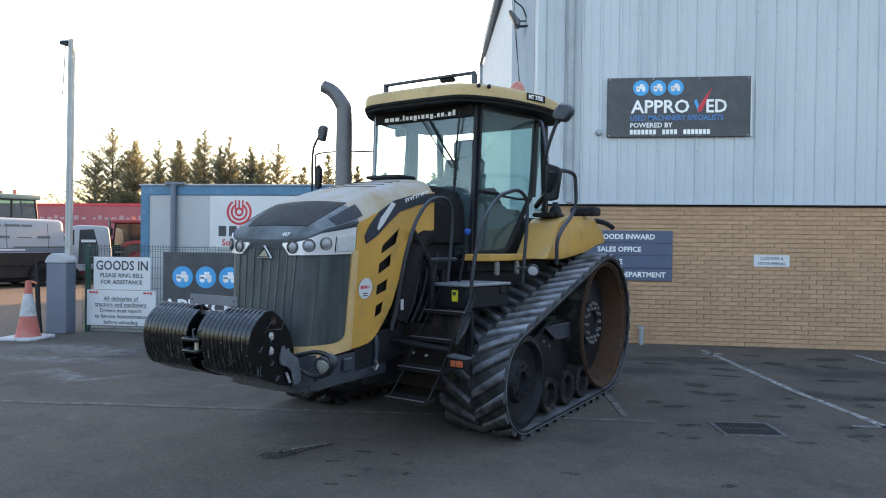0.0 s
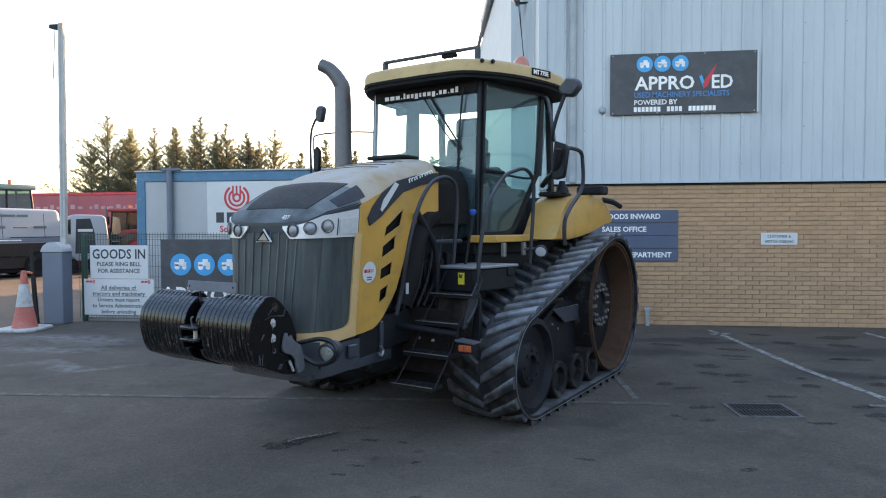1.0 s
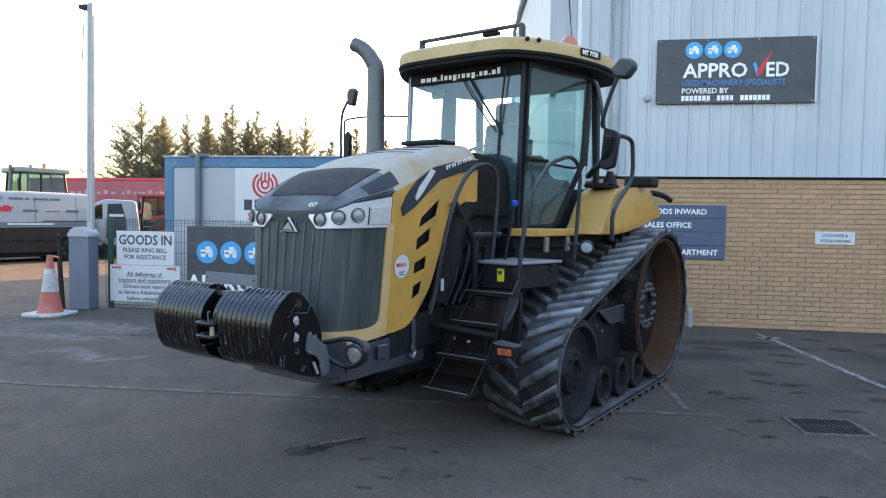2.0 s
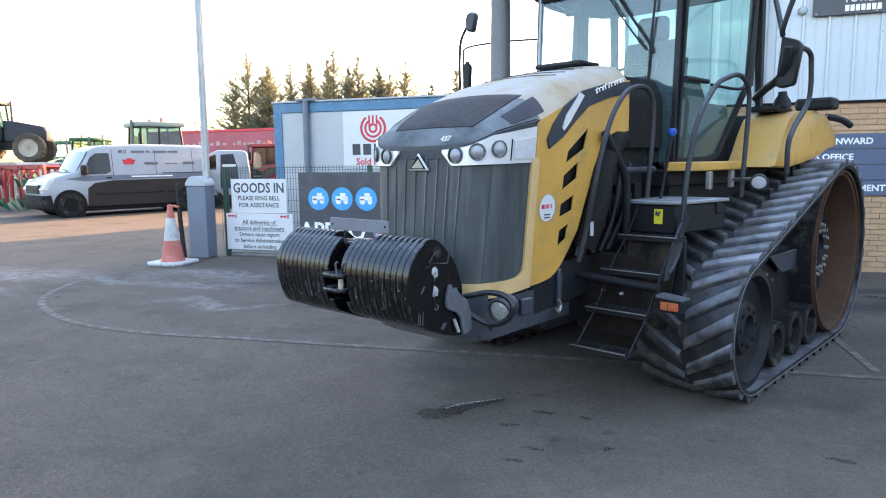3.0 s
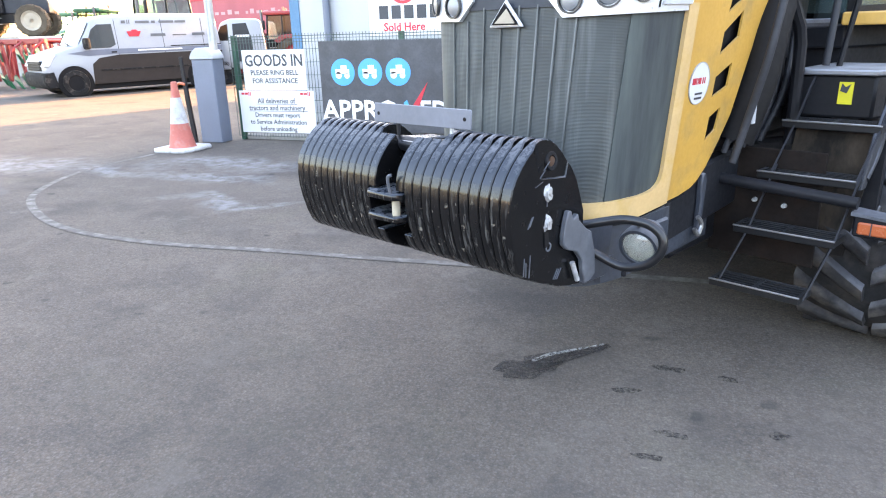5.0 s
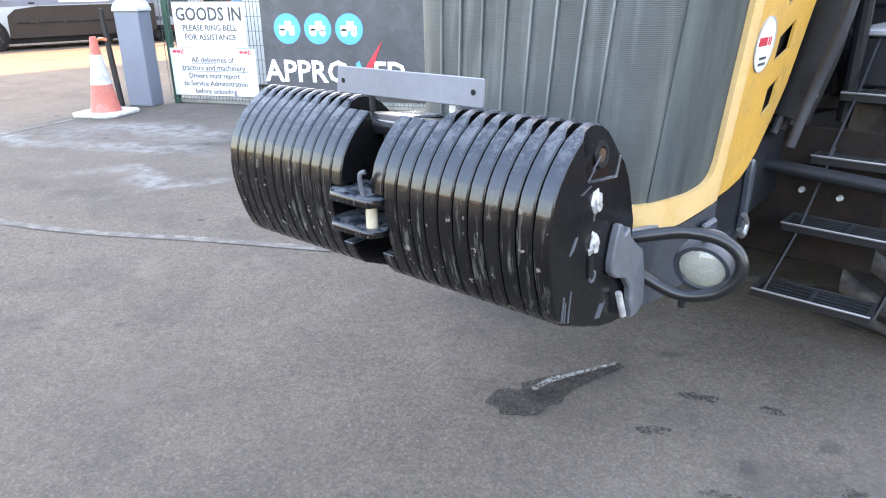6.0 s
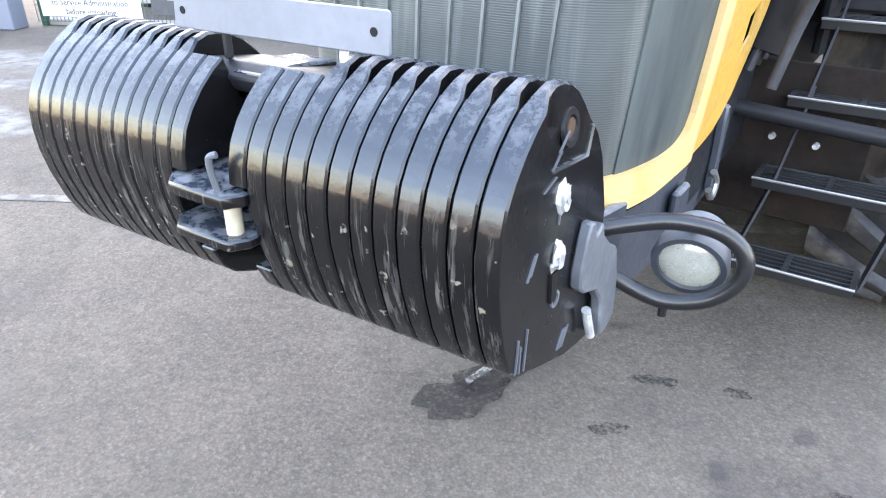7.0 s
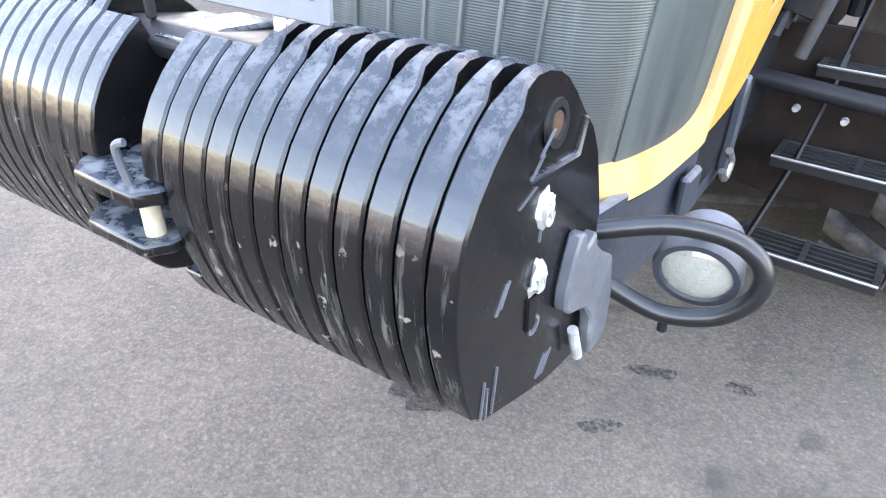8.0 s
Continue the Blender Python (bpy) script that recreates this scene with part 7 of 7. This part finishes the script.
# ---------------------------------------------------------------- vehicles behind
def road_wheel(parent, name, c, r, w, side, rim_mat="steel", tyre="rubber_side", lugs=0):
    """A wheel whose axle runs along y; side -1 faces the camera."""
    bm = lathe([(-w / 2, r * 0.62), (-w / 2, r * 0.93), (-w * 0.35, r), (w * 0.35, r), (w / 2, r * 0.93), (w / 2, r * 0.62)], c, (0, side, 0), 36, closed=True)
    if lugs:
        for k in range(lugs):
            a = 2 * math.pi * k / lugs
            for half in (0, 1):
                aa = a + half * math.pi / lugs
                p0 = Vector((c[0] + r * 0.985 * math.cos(aa), c[1] + (w * 0.02 if half else -w * 0.02), c[2] + r * 0.985 * math.sin(aa)))
                aa2 = aa + 0.16
                p1 = Vector((c[0] + r * 0.985 * math.cos(aa2), c[1] + (w * 0.5 if half else -w * 0.5), c[2] + r * 0.985 * math.sin(aa2)))
                rod(p0, p1, r * 0.045, n=5, bm=bm)
    wh = part(name, bm, tyre, parent, "", 40)
    part("rim", lathe([(w * 0.3, r * 0.64), (w * 0.45, r * 0.62), (w * 0.36, r * 0.52), (w * 0.15, r * 0.4), (w * 0.12, r * 0.18), (w * 0.3, r * 0.14), (w * 0.3, r * 0.03)], c, (0, side, 0), 28), rim_mat, wh)
    return wh


S = 1.16
van = thing("panel_van", "white and dark brown panel van parked in the yard", "van", (-14.33, 17.57, 0), 63.0)
BODY = [(-2.42, 0.28), (-2.56, 0.45), (-2.62, 0.66), (-2.58, 0.90), (-2.42, 1.03), (-2.1, 1.15), (-1.72, 1.24), (-1.50, 1.60), (-1.40, 1.80), (-1.26, 1.90), (-0.9, 1.975), (0.2, 2.01), (1.90, 1.985), (2.02, 1.93), (2.08, 1.2), (2.08, 0.36), (1.9, 0.27)]


def lean(bm):
    """The upper sides of the van draw in towards the roof."""
    for vtx in bm.verts:
        if vtx.co.z > 1.15:
            vtx.co.y += 0.11 * (vtx.co.z - 1.15) * (1 if vtx.co.y < 0.92 else -1)
    return bm


part("body", lean(prism(BODY, "y", 0.0, 1.85, 0.09, seg=3)), "van_white", van, "white upper van body")
part("underbody", box(-2.3, 2.0, 0.06, 1.79, 0.15, 0.30, 0.01), "black_and_shade", van)
LOW = [(-1.50, 0.50), (-1.48, 0.78), (-1.30, 0.92), (-0.8, 0.985), (0.5, 0.995), (2.065, 1.0), (2.07, 0.36), (1.9, 0.28), (-1.5, 0.28)]
part("lower_wrap", prism(LOW, "y", -0.008, 0.03), "van_dark", van, "dark brown lower wrap", smooth=None)
part("belt_stripe", prism([(-2.05, 1.05), (-1.5, 1.12), (-1.0, 1.135), (2.06, 1.13), (2.06, 1.02), (0.5, 1.02), (-1.0, 1.0), (-1.55, 0.98)], "y", -0.007, 0.03), "barrier_grey", van, "grey belt stripe", smooth=None)
part("front_bumper", prism([(-2.60, 0.22), (-2.68, 0.42), (-2.66, 0.60), (-2.40, 0.66), (-2.32, 0.22)], "y", -0.02, 1.87, 0.04), "rubber_side", van)
for k in range(4):
    part("grille_bar", box(-2.645, -2.56, 0.35, 1.5, 0.68 + 0.065 * k, 0.71 + 0.065 * k, 0.008), "chrome_dull" if k == 3 else "black", van)
part("grille", box(-2.625, -2.55, 0.30, 1.55, 0.66, 0.90, 0.01), "black", van)
for y0, y1 in ((-0.012, 0.30), (1.55, 1.862)):
    part("headlamp", prism([(-2.64, 0.76), (-2.50, 0.74), (-2.30, 1.04), (-2.46, 1.04)], "y", y0, y1, 0.02), "chrome_dull", van)
bm = bmesh.new()
grid_faces(bm, [[Vector((x - 0.13 * (1 - (2 * q - 1) ** 2), 0.10 + 1.65 * q, z)) for q in [i / 10 for i in range(11)]] for x, z in ((-1.755, 1.23), (-1.64, 1.42), (-1.525, 1.61), (-1.42, 1.80))])
thicken(bm, 0.02)
part("windscreen", bm, "van_screen", van, "sloping windscreen reflecting the sky")
for y in (0.35, 1.0):
    part("wiper", tube([(-1.90, y, 1.25), (-1.86, y + 0.3, 1.30), (-1.84, y + 0.55, 1.32)], 0.012, 5), "black", van)
part("side_window", lean(prism([(-1.60, 1.16), (-1.38, 1.62), (-1.22, 1.74), (-0.86, 1.75), (-0.84, 1.24), (-0.98, 1.17)], "y", -0.012, 0.01, 0.004)), "pane", van, "dark cab side window", smooth=None)
part("mirror", box(-1.66, -1.50, -0.22, -0.02, 1.14, 1.42, 0.05, seg=2), "rubber_side", van)
part("door_handle", box(-0.98, -0.84, -0.025, 0.0, 1.04, 1.075, 0.01), "black", van)
for xx in (-0.79, 0.42, 1.55):
    part("door_seam", lean(box(xx, xx + 0.010, -0.006, 0.004, 0.40, 1.15)), "dark_gap", van)
    part("door_seam", lean(box(xx, xx + 0.010, -0.004, 0.006, 1.15, 1.86)), "dark_gap", van)
part("slide_rail", box(0.60, 2.05, -0.016, 0.0, 1.155, 1.175), "dark_gap", van)
part("rub_strip", box(-1.3, 1.1, -0.024, 0.0, 0.60, 0.64, 0.005), "rubber_side", van)
bars([(0, 0, 0.10, 0.07), (0.14, -0.02, 0.02, 0.11), (0.19, -0.02, 0.02, 0.11), (0.36, 0, 0.36, 0.06), (0.78, 0, 0.1, 0.06), (0.98, 0, 0.40, 0.06), (1.42, 0, 0.3, 0.06)], -0.60, 0.058, 1.76, "van_text", van)
part("brand_mark", prism([(-0.46, 1.43), (-0.21, 1.43), (-0.14, 1.56), (-0.22, 1.56), (-0.26, 1.60), (-0.36, 1.60), (-0.40, 1.56), (-0.50, 1.56)], "y", 0.018, 0.06), "red", van, "red brand mark")
bars([(0, 0, 0.40, 0.07), (0.60, 0.01, 0.38, 0.03), (1.15, 0, 0.36, 0.07)], 0.10, 0.020, 1.42, "van_text", van)
bars([(0, 0, 1.2, 0.035)], -0.3, -0.011, 1.065, "text_white", van)
for cx in (-1.95, 1.38):
    part("arch", lathe([(0.0, 0.42), (0.016, 0.42), (0.017, 0.01)], (cx, 0.0, 0.34), (0, -1, 0), 28), "black_and_shade", van)
    road_wheel(van, "wheel", (cx, 0.07, 0.33), 0.33, 0.22, -1, "rubber_side")
    road_wheel(van, "wheel", (cx, 1.75, 0.33), 0.33, 0.22, 1, "rubber_side")

S = 1.19
v2 = thing("white_van", "white van with an open side door", "van", (-12.73, 19.55, 0), 36.0)
part("body", prism([(-0.9, 0.4), (-0.95, 1.0), (-0.80, 1.25), (-0.6, 1.70), (-0.35, 1.80), (0.40, 1.79), (0.52, 1.72), (0.60, 1.0), (0.60, 0.4)], "y", 0, 1.8, 0.06, seg=2), "van_white", v2)
part("door_opening", prism([(-0.32, 0.62), (-0.28, 1.66), (0.10, 1.68), (0.22, 1.2), (0.24, 0.62)], "y", -0.012, 0.02), "interior", v2, "open doorway, dark inside", smooth=None)
part("window", prism([(-0.80, 1.22), (-0.60, 1.60), (-0.42, 1.66), (-0.42, 1.2)], "y", -0.010, 0.02), "pane", v2, smooth=None)
part("parcel_shelf", box(-0.24, 0.16, -0.02, 0.0, 1.28, 1.36), "white", v2)
for cx in (-0.6, 0.32):
    road_wheel(v2, "wheel", (cx, 0.1, 0.33), 0.33, 0.2, -1, "rubber_side")

S = 1.285
tr = thing("curtain_trailer", "red curtain-sided trailer with pale lettering", "trailer", (-13.53, 24.88, 0), -3.0)
part("curtain", box(-7.4, 3.2, 0, 2.5, 0.9, 2.60, 0.03), "trailer_red", tr, "faded red curtain")
part("roof_rail", box(-7.42, 3.22, -0.03, 2.53, 2.56, 2.66, 0.01), "red", tr)
part("chassis", box(-7.3, 3.1, 0.1, 2.4, 0.55, 0.9, 0.02), "black", tr)
xx, rows = 0, []
for w in (0.34, 0.28, 0.28, 0.22, 0.26, 0.26, 0.28, 0.28, 0.16, 0.24, 0.28, 0.28, 0.26, 0.14, 0.28, 0.28):
    rows.append((xx, 0.0, w * 0.72, 0.10 if len(rows) % 3 else 0.17))
    xx += w + (0.24 if len(rows) == 8 else 0.05)
bars(rows, -5.8, -0.004, 2.02, "pale_script", tr)
part("pale_mark", prism([(-0.5, 2.2), (-0.3, 2.05), (-0.05, 2.3), (-0.1, 2.42), (-0.25, 2.3), (-0.42, 2.38)], "y", -0.008, 0.0), "pale_script", tr)
for cx in (-6.0, -4.9, 1.5, 2.5):
    road_wheel(tr, "wheel", (cx, 0.2, 0.5), 0.5, 0.3, -1, "steel")


def farm_tractor(name, label, at, turn, paint, rim, k=1.0):
    t = thing(name, label, "tractor", at, turn)

    def q(pts):
        return [(a * k, b * k) for a, b in pts]
    part("hood", prism(q([(-2.35, 1.0), (-2.4, 1.45), (-2.25, 1.70), (-1.0, 1.95), (-0.55, 1.98), (-0.55, 1.0)]), "y", -0.38 * k, 0.38 * k, 0.04 * k), paint, t)
    part("chassis", box(-2.1 * k, 1.0 * k, -0.3 * k, 0.3 * k, 0.6 * k, 1.1 * k, 0.03), "black", t)
    part("cab_base", box(-0.55 * k, 1.05 * k, -0.6 * k, 0.6 * k, 1.0 * k, 1.65 * k, 0.04), "black", t)
    part("cab_glass", prism(q([(-0.5, 1.65), (-0.42, 2.72), (0.95, 2.72), (1.08, 1.65)]), "y", -0.62 * k, 0.62 * k, 0.02), "tractor_pane", t, "tinted cab glazing")
    for a, b in ((-0.52, -0.44), (0.2, 0.2), (1.07, 0.95)):
        for s in (-1, 1):
            part("post", rod((a * k, s * 0.64 * k, 1.62 * k), (b * k, s * 0.62 * k, 2.75 * k), 0.035 * k, n=6), "black", t)
    part("roof", box(-0.62 * k, 1.12 * k, -0.74 * k, 0.74 * k, 2.72 * k, 2.90 * k, 0.05, seg=2), paint, t)
    part("exhaust", rod((-0.7 * k, -0.5 * k, 1.5 * k), (-0.7 * k, -0.5 * k, 2.95 * k), 0.06 * k, n=10), "exhaust", t)
    for s in (-0.62, 0.62):
        part("beacon", rod((0.3 * k, s * k, 2.88 * k), (0.3 * k, s * k, 3.06 * k), 0.06 * k, n=10), "beacon", t)
    part("mirror", box(-0.62 * k, -0.52 * k, -1.0 * k, -0.84 * k, 2.1 * k, 2.5 * k, 0.02), "black", t)
    for s in (-1, 1):
        part("fender", prism(q([(-0.2, 1.62), (0.1, 1.86), (0.9, 1.92), (1.5, 1.7), (1.6, 1.5), (1.2, 1.72), (0.3, 1.70), (0.0, 1.5)]), "y", s * 0.62 * k, s * 1.1 * k, 0.02), paint, t)
        road_wheel(t, "rear_wheel", (0.7 * k, s * 0.85 * k, 0.9 * k), 0.9 * k, 0.5 * k, s, rim, "tyre_dusty", lugs=18)
        road_wheel(t, "front_wheel", (-1.75 * k, s * 0.82 * k, 0.68 * k), 0.68 * k, 0.42 * k, s, rim, "tyre_dusty", lugs=16)
        for z in (0.55, 0.8, 1.05, 1.3):
            part("step", box(-0.45 * k, -0.05 * k, s * 0.66 * k - 0.06, s * 0.66 * k + 0.06, z * k, z * k + 0.03), "steel", t)
    return t


S = 1.24
farm_tractor("farm_tractor", "red farm tractor parked beyond the van", (-12.79, 21.45, 0), 28, "tractor_red", "tractor_red", 0.68)
farm_tractor("farm_tractor", "large green farm tractor with cream wheel rims standing on the bank", (-28.71, 24.44, 1.49), 212, "nose_side", "wheel_cream", 0.95)
farm_tractor("farm_tractor", "dark farm tractor with a pale cab among the parked machines", (-17.46, 21.36, 0), 60, "cab_grey_green", "wheel_cream", 0.97)
farm_tractor("farm_tractor", "green-cabbed tractor in the far row", (-26.71, 27.82, 0), 100, "plough_green", "wheel_cream", 0.92)
farm_tractor("farm_tractor", "green-cabbed tractor in the far row", (-31.09, 30.64, 0), 100, "plough_green", "wheel_cream", 0.92)
setting("bank", prism([(-45, -0.02), (-45, 1.49), (-25.2, 1.49), (-24.0, 0.9), (-22.2, -0.02)], "y", 22.4, 31.0, 0.0), "kerb", "raised concrete display bank with machines on it", "bank", smooth=None)

S = 1.16
pg = thing("plough", "red and green folding plough frame", "plough", (-20.21, 18.02, 0))
part("main_beam", box(-2.2, 1.7, -0.08, 0.08, 1.30, 1.46, 0.02), "tractor_red", pg, "red main beam")
part("rear_beam", box(-2.2, 1.7, 0.9, 1.05, 1.30, 1.46, 0.02), "tractor_red", pg)
rnd = random.Random(21)
for i in range(9):
    px = -2.05 + 0.45 * i + rnd.uniform(-0.06, 0.06)
    for row in (0.0, 0.95):
        tilt = rnd.uniform(-0.10, 0.16)
        part("leg", prism([(px + tilt, 0.22), (px + tilt + 0.09, 0.22), (px + 0.13, 1.32), (px + 0.02, 1.32)], "y", row - 0.05, row + 0.05, 0.01), "tractor_red", pg)
        for z0, hgt in ((0.78 + rnd.uniform(-0.05, 0.05), 0.40), (0.10, 0.34)):
            if rnd.random() < 0.25:
                continue
            wd, twist = rnd.uniform(0.30, 0.44), rnd.uniform(-0.12, 0.12)
            bm = bmesh.new()
            grid_faces(bm, [[Vector((px - 0.2 + wd * a + twist * b, row - 0.06 - 0.24 * math.sin(a * 2.2) - 0.1 * b, z0 + hgt * b * (1 - 0.35 * a) - 0.08 * a)) for a in (0, 0.2, 0.4, 0.6, 0.8, 1)] for b in (0, 0.33, 0.66, 1)])
            thicken(bm, 0.02)
            part("mouldboard", bm, "plough_green", pg, "curved green mouldboard")
for k in range(5):
    xk = -1.9 + 0.85 * k
    part("cross_arm", rod((xk, -0.1, 1.40), (xk + 0.25, 1.05, 1.36), 0.045, n=8), "tractor_red", pg)
    part("skimmer", tube([(xk + 0.2, -0.1, 1.38), (xk + 0.12, -0.40, 1.15), (xk + 0.05, -0.50, 0.80)], 0.03, 8), "tractor_red", pg)
part("press_frame", box(-2.5, 0.2, -0.95, -0.85, 0.55, 0.63, 0.01), "plough_green", pg, "green press frame")
for k in range(9):
    part("press_ring", lathe([(-0.03, 0.20), (-0.03, 0.26), (0.03, 0.26), (0.03, 0.20)], (-2.35 + 0.28 * k, -0.9, 0.28), (1, 0.15, 0), 18, closed=True), "plough_green" if k % 3 else "tractor_red", pg)
part("depth_wheel", lathe([(-0.12, 0.14), (-0.12, 0.28), (0.12, 0.28), (0.12, 0.14)], (-1.5, -1.15, 0.29), (0.4, 1, 0), 24, closed=True), "rubber_side", pg)
part("wheel_arm", rod((-1.5, -1.15, 0.29), (-1.0, 0, 1.3), 0.05, n=8), "plough_green", pg)
part("stand_box", box(-2.4, -1.4, -0.6, -0.2, 0.35, 0.62, 0.04), "galv", pg)


# ---------------------------------------------------------------- conifers
def conifer(x, y, h, spread, seed, lean=0.0):
    """A thin spire: limbs swept upwards, sprays along each limb, gaps between the whorls."""
    t = thing("conifer", "tall thin conifer with ragged sparse branches", "tree", (x, y, 0), 0, "conifers behind the yard")
    rnd = random.Random(seed)
    part("trunk", rod((0, 0, 0), (lean, 0, h * 0.99), 0.016 * h, 0.012, 8), "bark", t)
    limbs, leaves = bmesh.new(), bmesh.new()
    z = h * 0.12
    while z < h * 0.985:
        f = 1 - z / h
        reach = spread * 1.95 * (f ** 0.92) * (0.6 + 0.55 * rnd.random())
        for _ in range(6 if f > 0.12 else 3):
            if rnd.random() < 0.10:
                continue
            a = rnd.random() * 2 * math.pi
            ln = max(reach * (0.65 + 0.5 * rnd.random()), 0.10)
            p0 = Vector((lean * z / h, 0, z))
            rise = (0.75 if f < 0.45 else 0.45) + rnd.uniform(-0.18, 0.22)
            p1 = p0 + Vector((math.cos(a) * ln, math.sin(a) * ln, rise * ln))
            rod(p0, p1, 0.012 + 0.012 * f, 0.004, 4, limbs, False)
            out = (p1 - p0).normalized()
            cnt = int(8 + 17 * ln)
            for k in range(cnt):
                q = (k + rnd.random()) / cnt
                c = p0.lerp(p1, 0.12 + 0.92 * q) + Vector((rnd.gauss(0, 0.045), rnd.gauss(0, 0.045), rnd.gauss(0, 0.045)))
                d = (out + Vector((rnd.gauss(0, 0.5), rnd.gauss(0, 0.5), rnd.uniform(-0.35, 0.55)))).normalized()
                s = d.orthogonal().normalized()
                s.rotate(Matrix.Rotation(rnd.random() * 3.14, 3, d))
                l, w = rnd.uniform(0.14, 0.36), rnd.uniform(0.016, 0.036)
                leaves.faces.new([leaves.verts.new(v) for v in (c - d * l * 0.4, c + s * w, c + d * l * 0.6, c - s * w)])
        z += h * 0.020 * (0.7 + 0.6 * rnd.random())
    tagged(part("branching", limbs, "bark", t, smooth=None), kind="stuff")
    ob = part("crown", leaves, "needles", t, "dull green-brown needle sprays", smooth=None)
    tagged(ob, "dull green-brown needle sprays", kind="stuff")
    return t


random.seed(11)
S = 1.0
TREES = [(-27.4, 43.0, 9.2, 2.7), (-28.4, 42.6, 7.3, 1.7), (-26.3, 43.6, 8.4, 1.6), (-25.5, 42.5, 8.2, 1.6), (-27.0, 44.2, 7.6, 1.6), (-24.1, 43.0, 8.3, 1.5), (-22.8, 43.4, 8.4, 1.3), (-22.2, 42.4, 8.2, 1.3),
         (-21.3, 43.0, 8.5, 1.4), (-20.7, 42.6, 9.0, 1.5), (-20.0, 43.8, 7.9, 1.4), (-19.5, 42.8, 7.9, 1.3), (-18.9, 43.0, 8.5, 1.5), (-18.0, 43.5, 7.9, 1.4), (-17.4, 42.6, 7.5, 1.4), (-16.8, 43.4, 7.4, 1.3),
         (-15.9, 43.0, 8.1, 1.7), (-23.5, 44.0, 7.2, 1.2), (-24.8, 44.2, 7.0, 1.2), (-21.8, 44.4, 7.4, 1.2), (-19.2, 44.3, 7.2, 1.2), (-17.7, 44.4, 6.8, 1.2), (-14.8, 43.4, 5.9, 1.3), (-13.8, 43.0, 6.5, 1.2),
         (-12.2, 43.0, 7.3, 1.4), (-11.2, 43.6, 6.2, 1.2), (-10.2, 43.0, 6.6, 1.2), (-8.6, 43.2, 6.2, 1.2), (-7.2, 43.0, 6.4, 1.2), (-5.6, 43.4, 6.2, 1.2)]
for i, (x, y, h, w) in enumerate(TREES):
    conifer(x, y, h, w, 100 + i, random.uniform(-0.2, 0.2))
S = 1.08

# ---------------------------------------------------------------- bricks of the front wall, last
COURSES = 31
CH = BRICK_TOP * S / COURSES
BL, JN = 0.225, 0.010
brick_mesh = {}


def brick_data(w):
    key = round(w, 3)
    if key not in brick_mesh:
        bm = bmesh.new()
        bmesh.ops.create_cube(bm, size=1.0)
        bmesh.ops.scale(bm, vec=(w - JN * 0.45, 0.05, CH - JN * 1.25), verts=bm.verts[:])
        brick_mesh[key] = link_mesh("brick", bm, "brick", False, None)
    return brick_mesh[key]


random.seed(3)
rest, count = bmesh.new(), 0
rv, rf = [], []
for c in range(COURSES):
    z = (c + 0.5) * CH
    x = 0.93 * S - (BL / 2 if c % 2 else 0)
    while x < 15.9 * S:
        x0, x1 = max(x, 0.93 * S), x + BL
        if x1 - x0 > 0.05:
            y = WY * S + 0.022 + random.uniform(-0.0025, 0.0025)
            if 2.5 * S < x0 < 4.75 * S and count < 300:
                ob = new("brick", brick_data(x1 - x0))
                ob.parent = wall_brick
                ob.location = ((x0 + x1) / 2, y, z)
                count += 1
            else:
                b = len(rv)
                w, h = (x1 - x0 - JN * 0.45) / 2, (CH - JN * 1.25) / 2
                cx = (x0 + x1) / 2
                rv += [(cx + sx * w, y + sy * 0.025, z + sz * h) for sx in (-1, 1) for sy in (-1, 1) for sz in (-1, 1)]
                rf += [tuple(b + i for i in f) for f in ((0, 1, 3, 2), (4, 6, 7, 5), (0, 4, 5, 1), (2, 3, 7, 6), (0, 2, 6, 4), (1, 5, 7, 3))]
        x += BL
me = bpy.data.meshes.new("bricks_rest")
me.from_pydata(rv, [], rf)
me.materials.append(M["brick"])
ob = new("bricks_rest", me)
ob.parent = wall_brick
tagged(ob, kind="stuff")
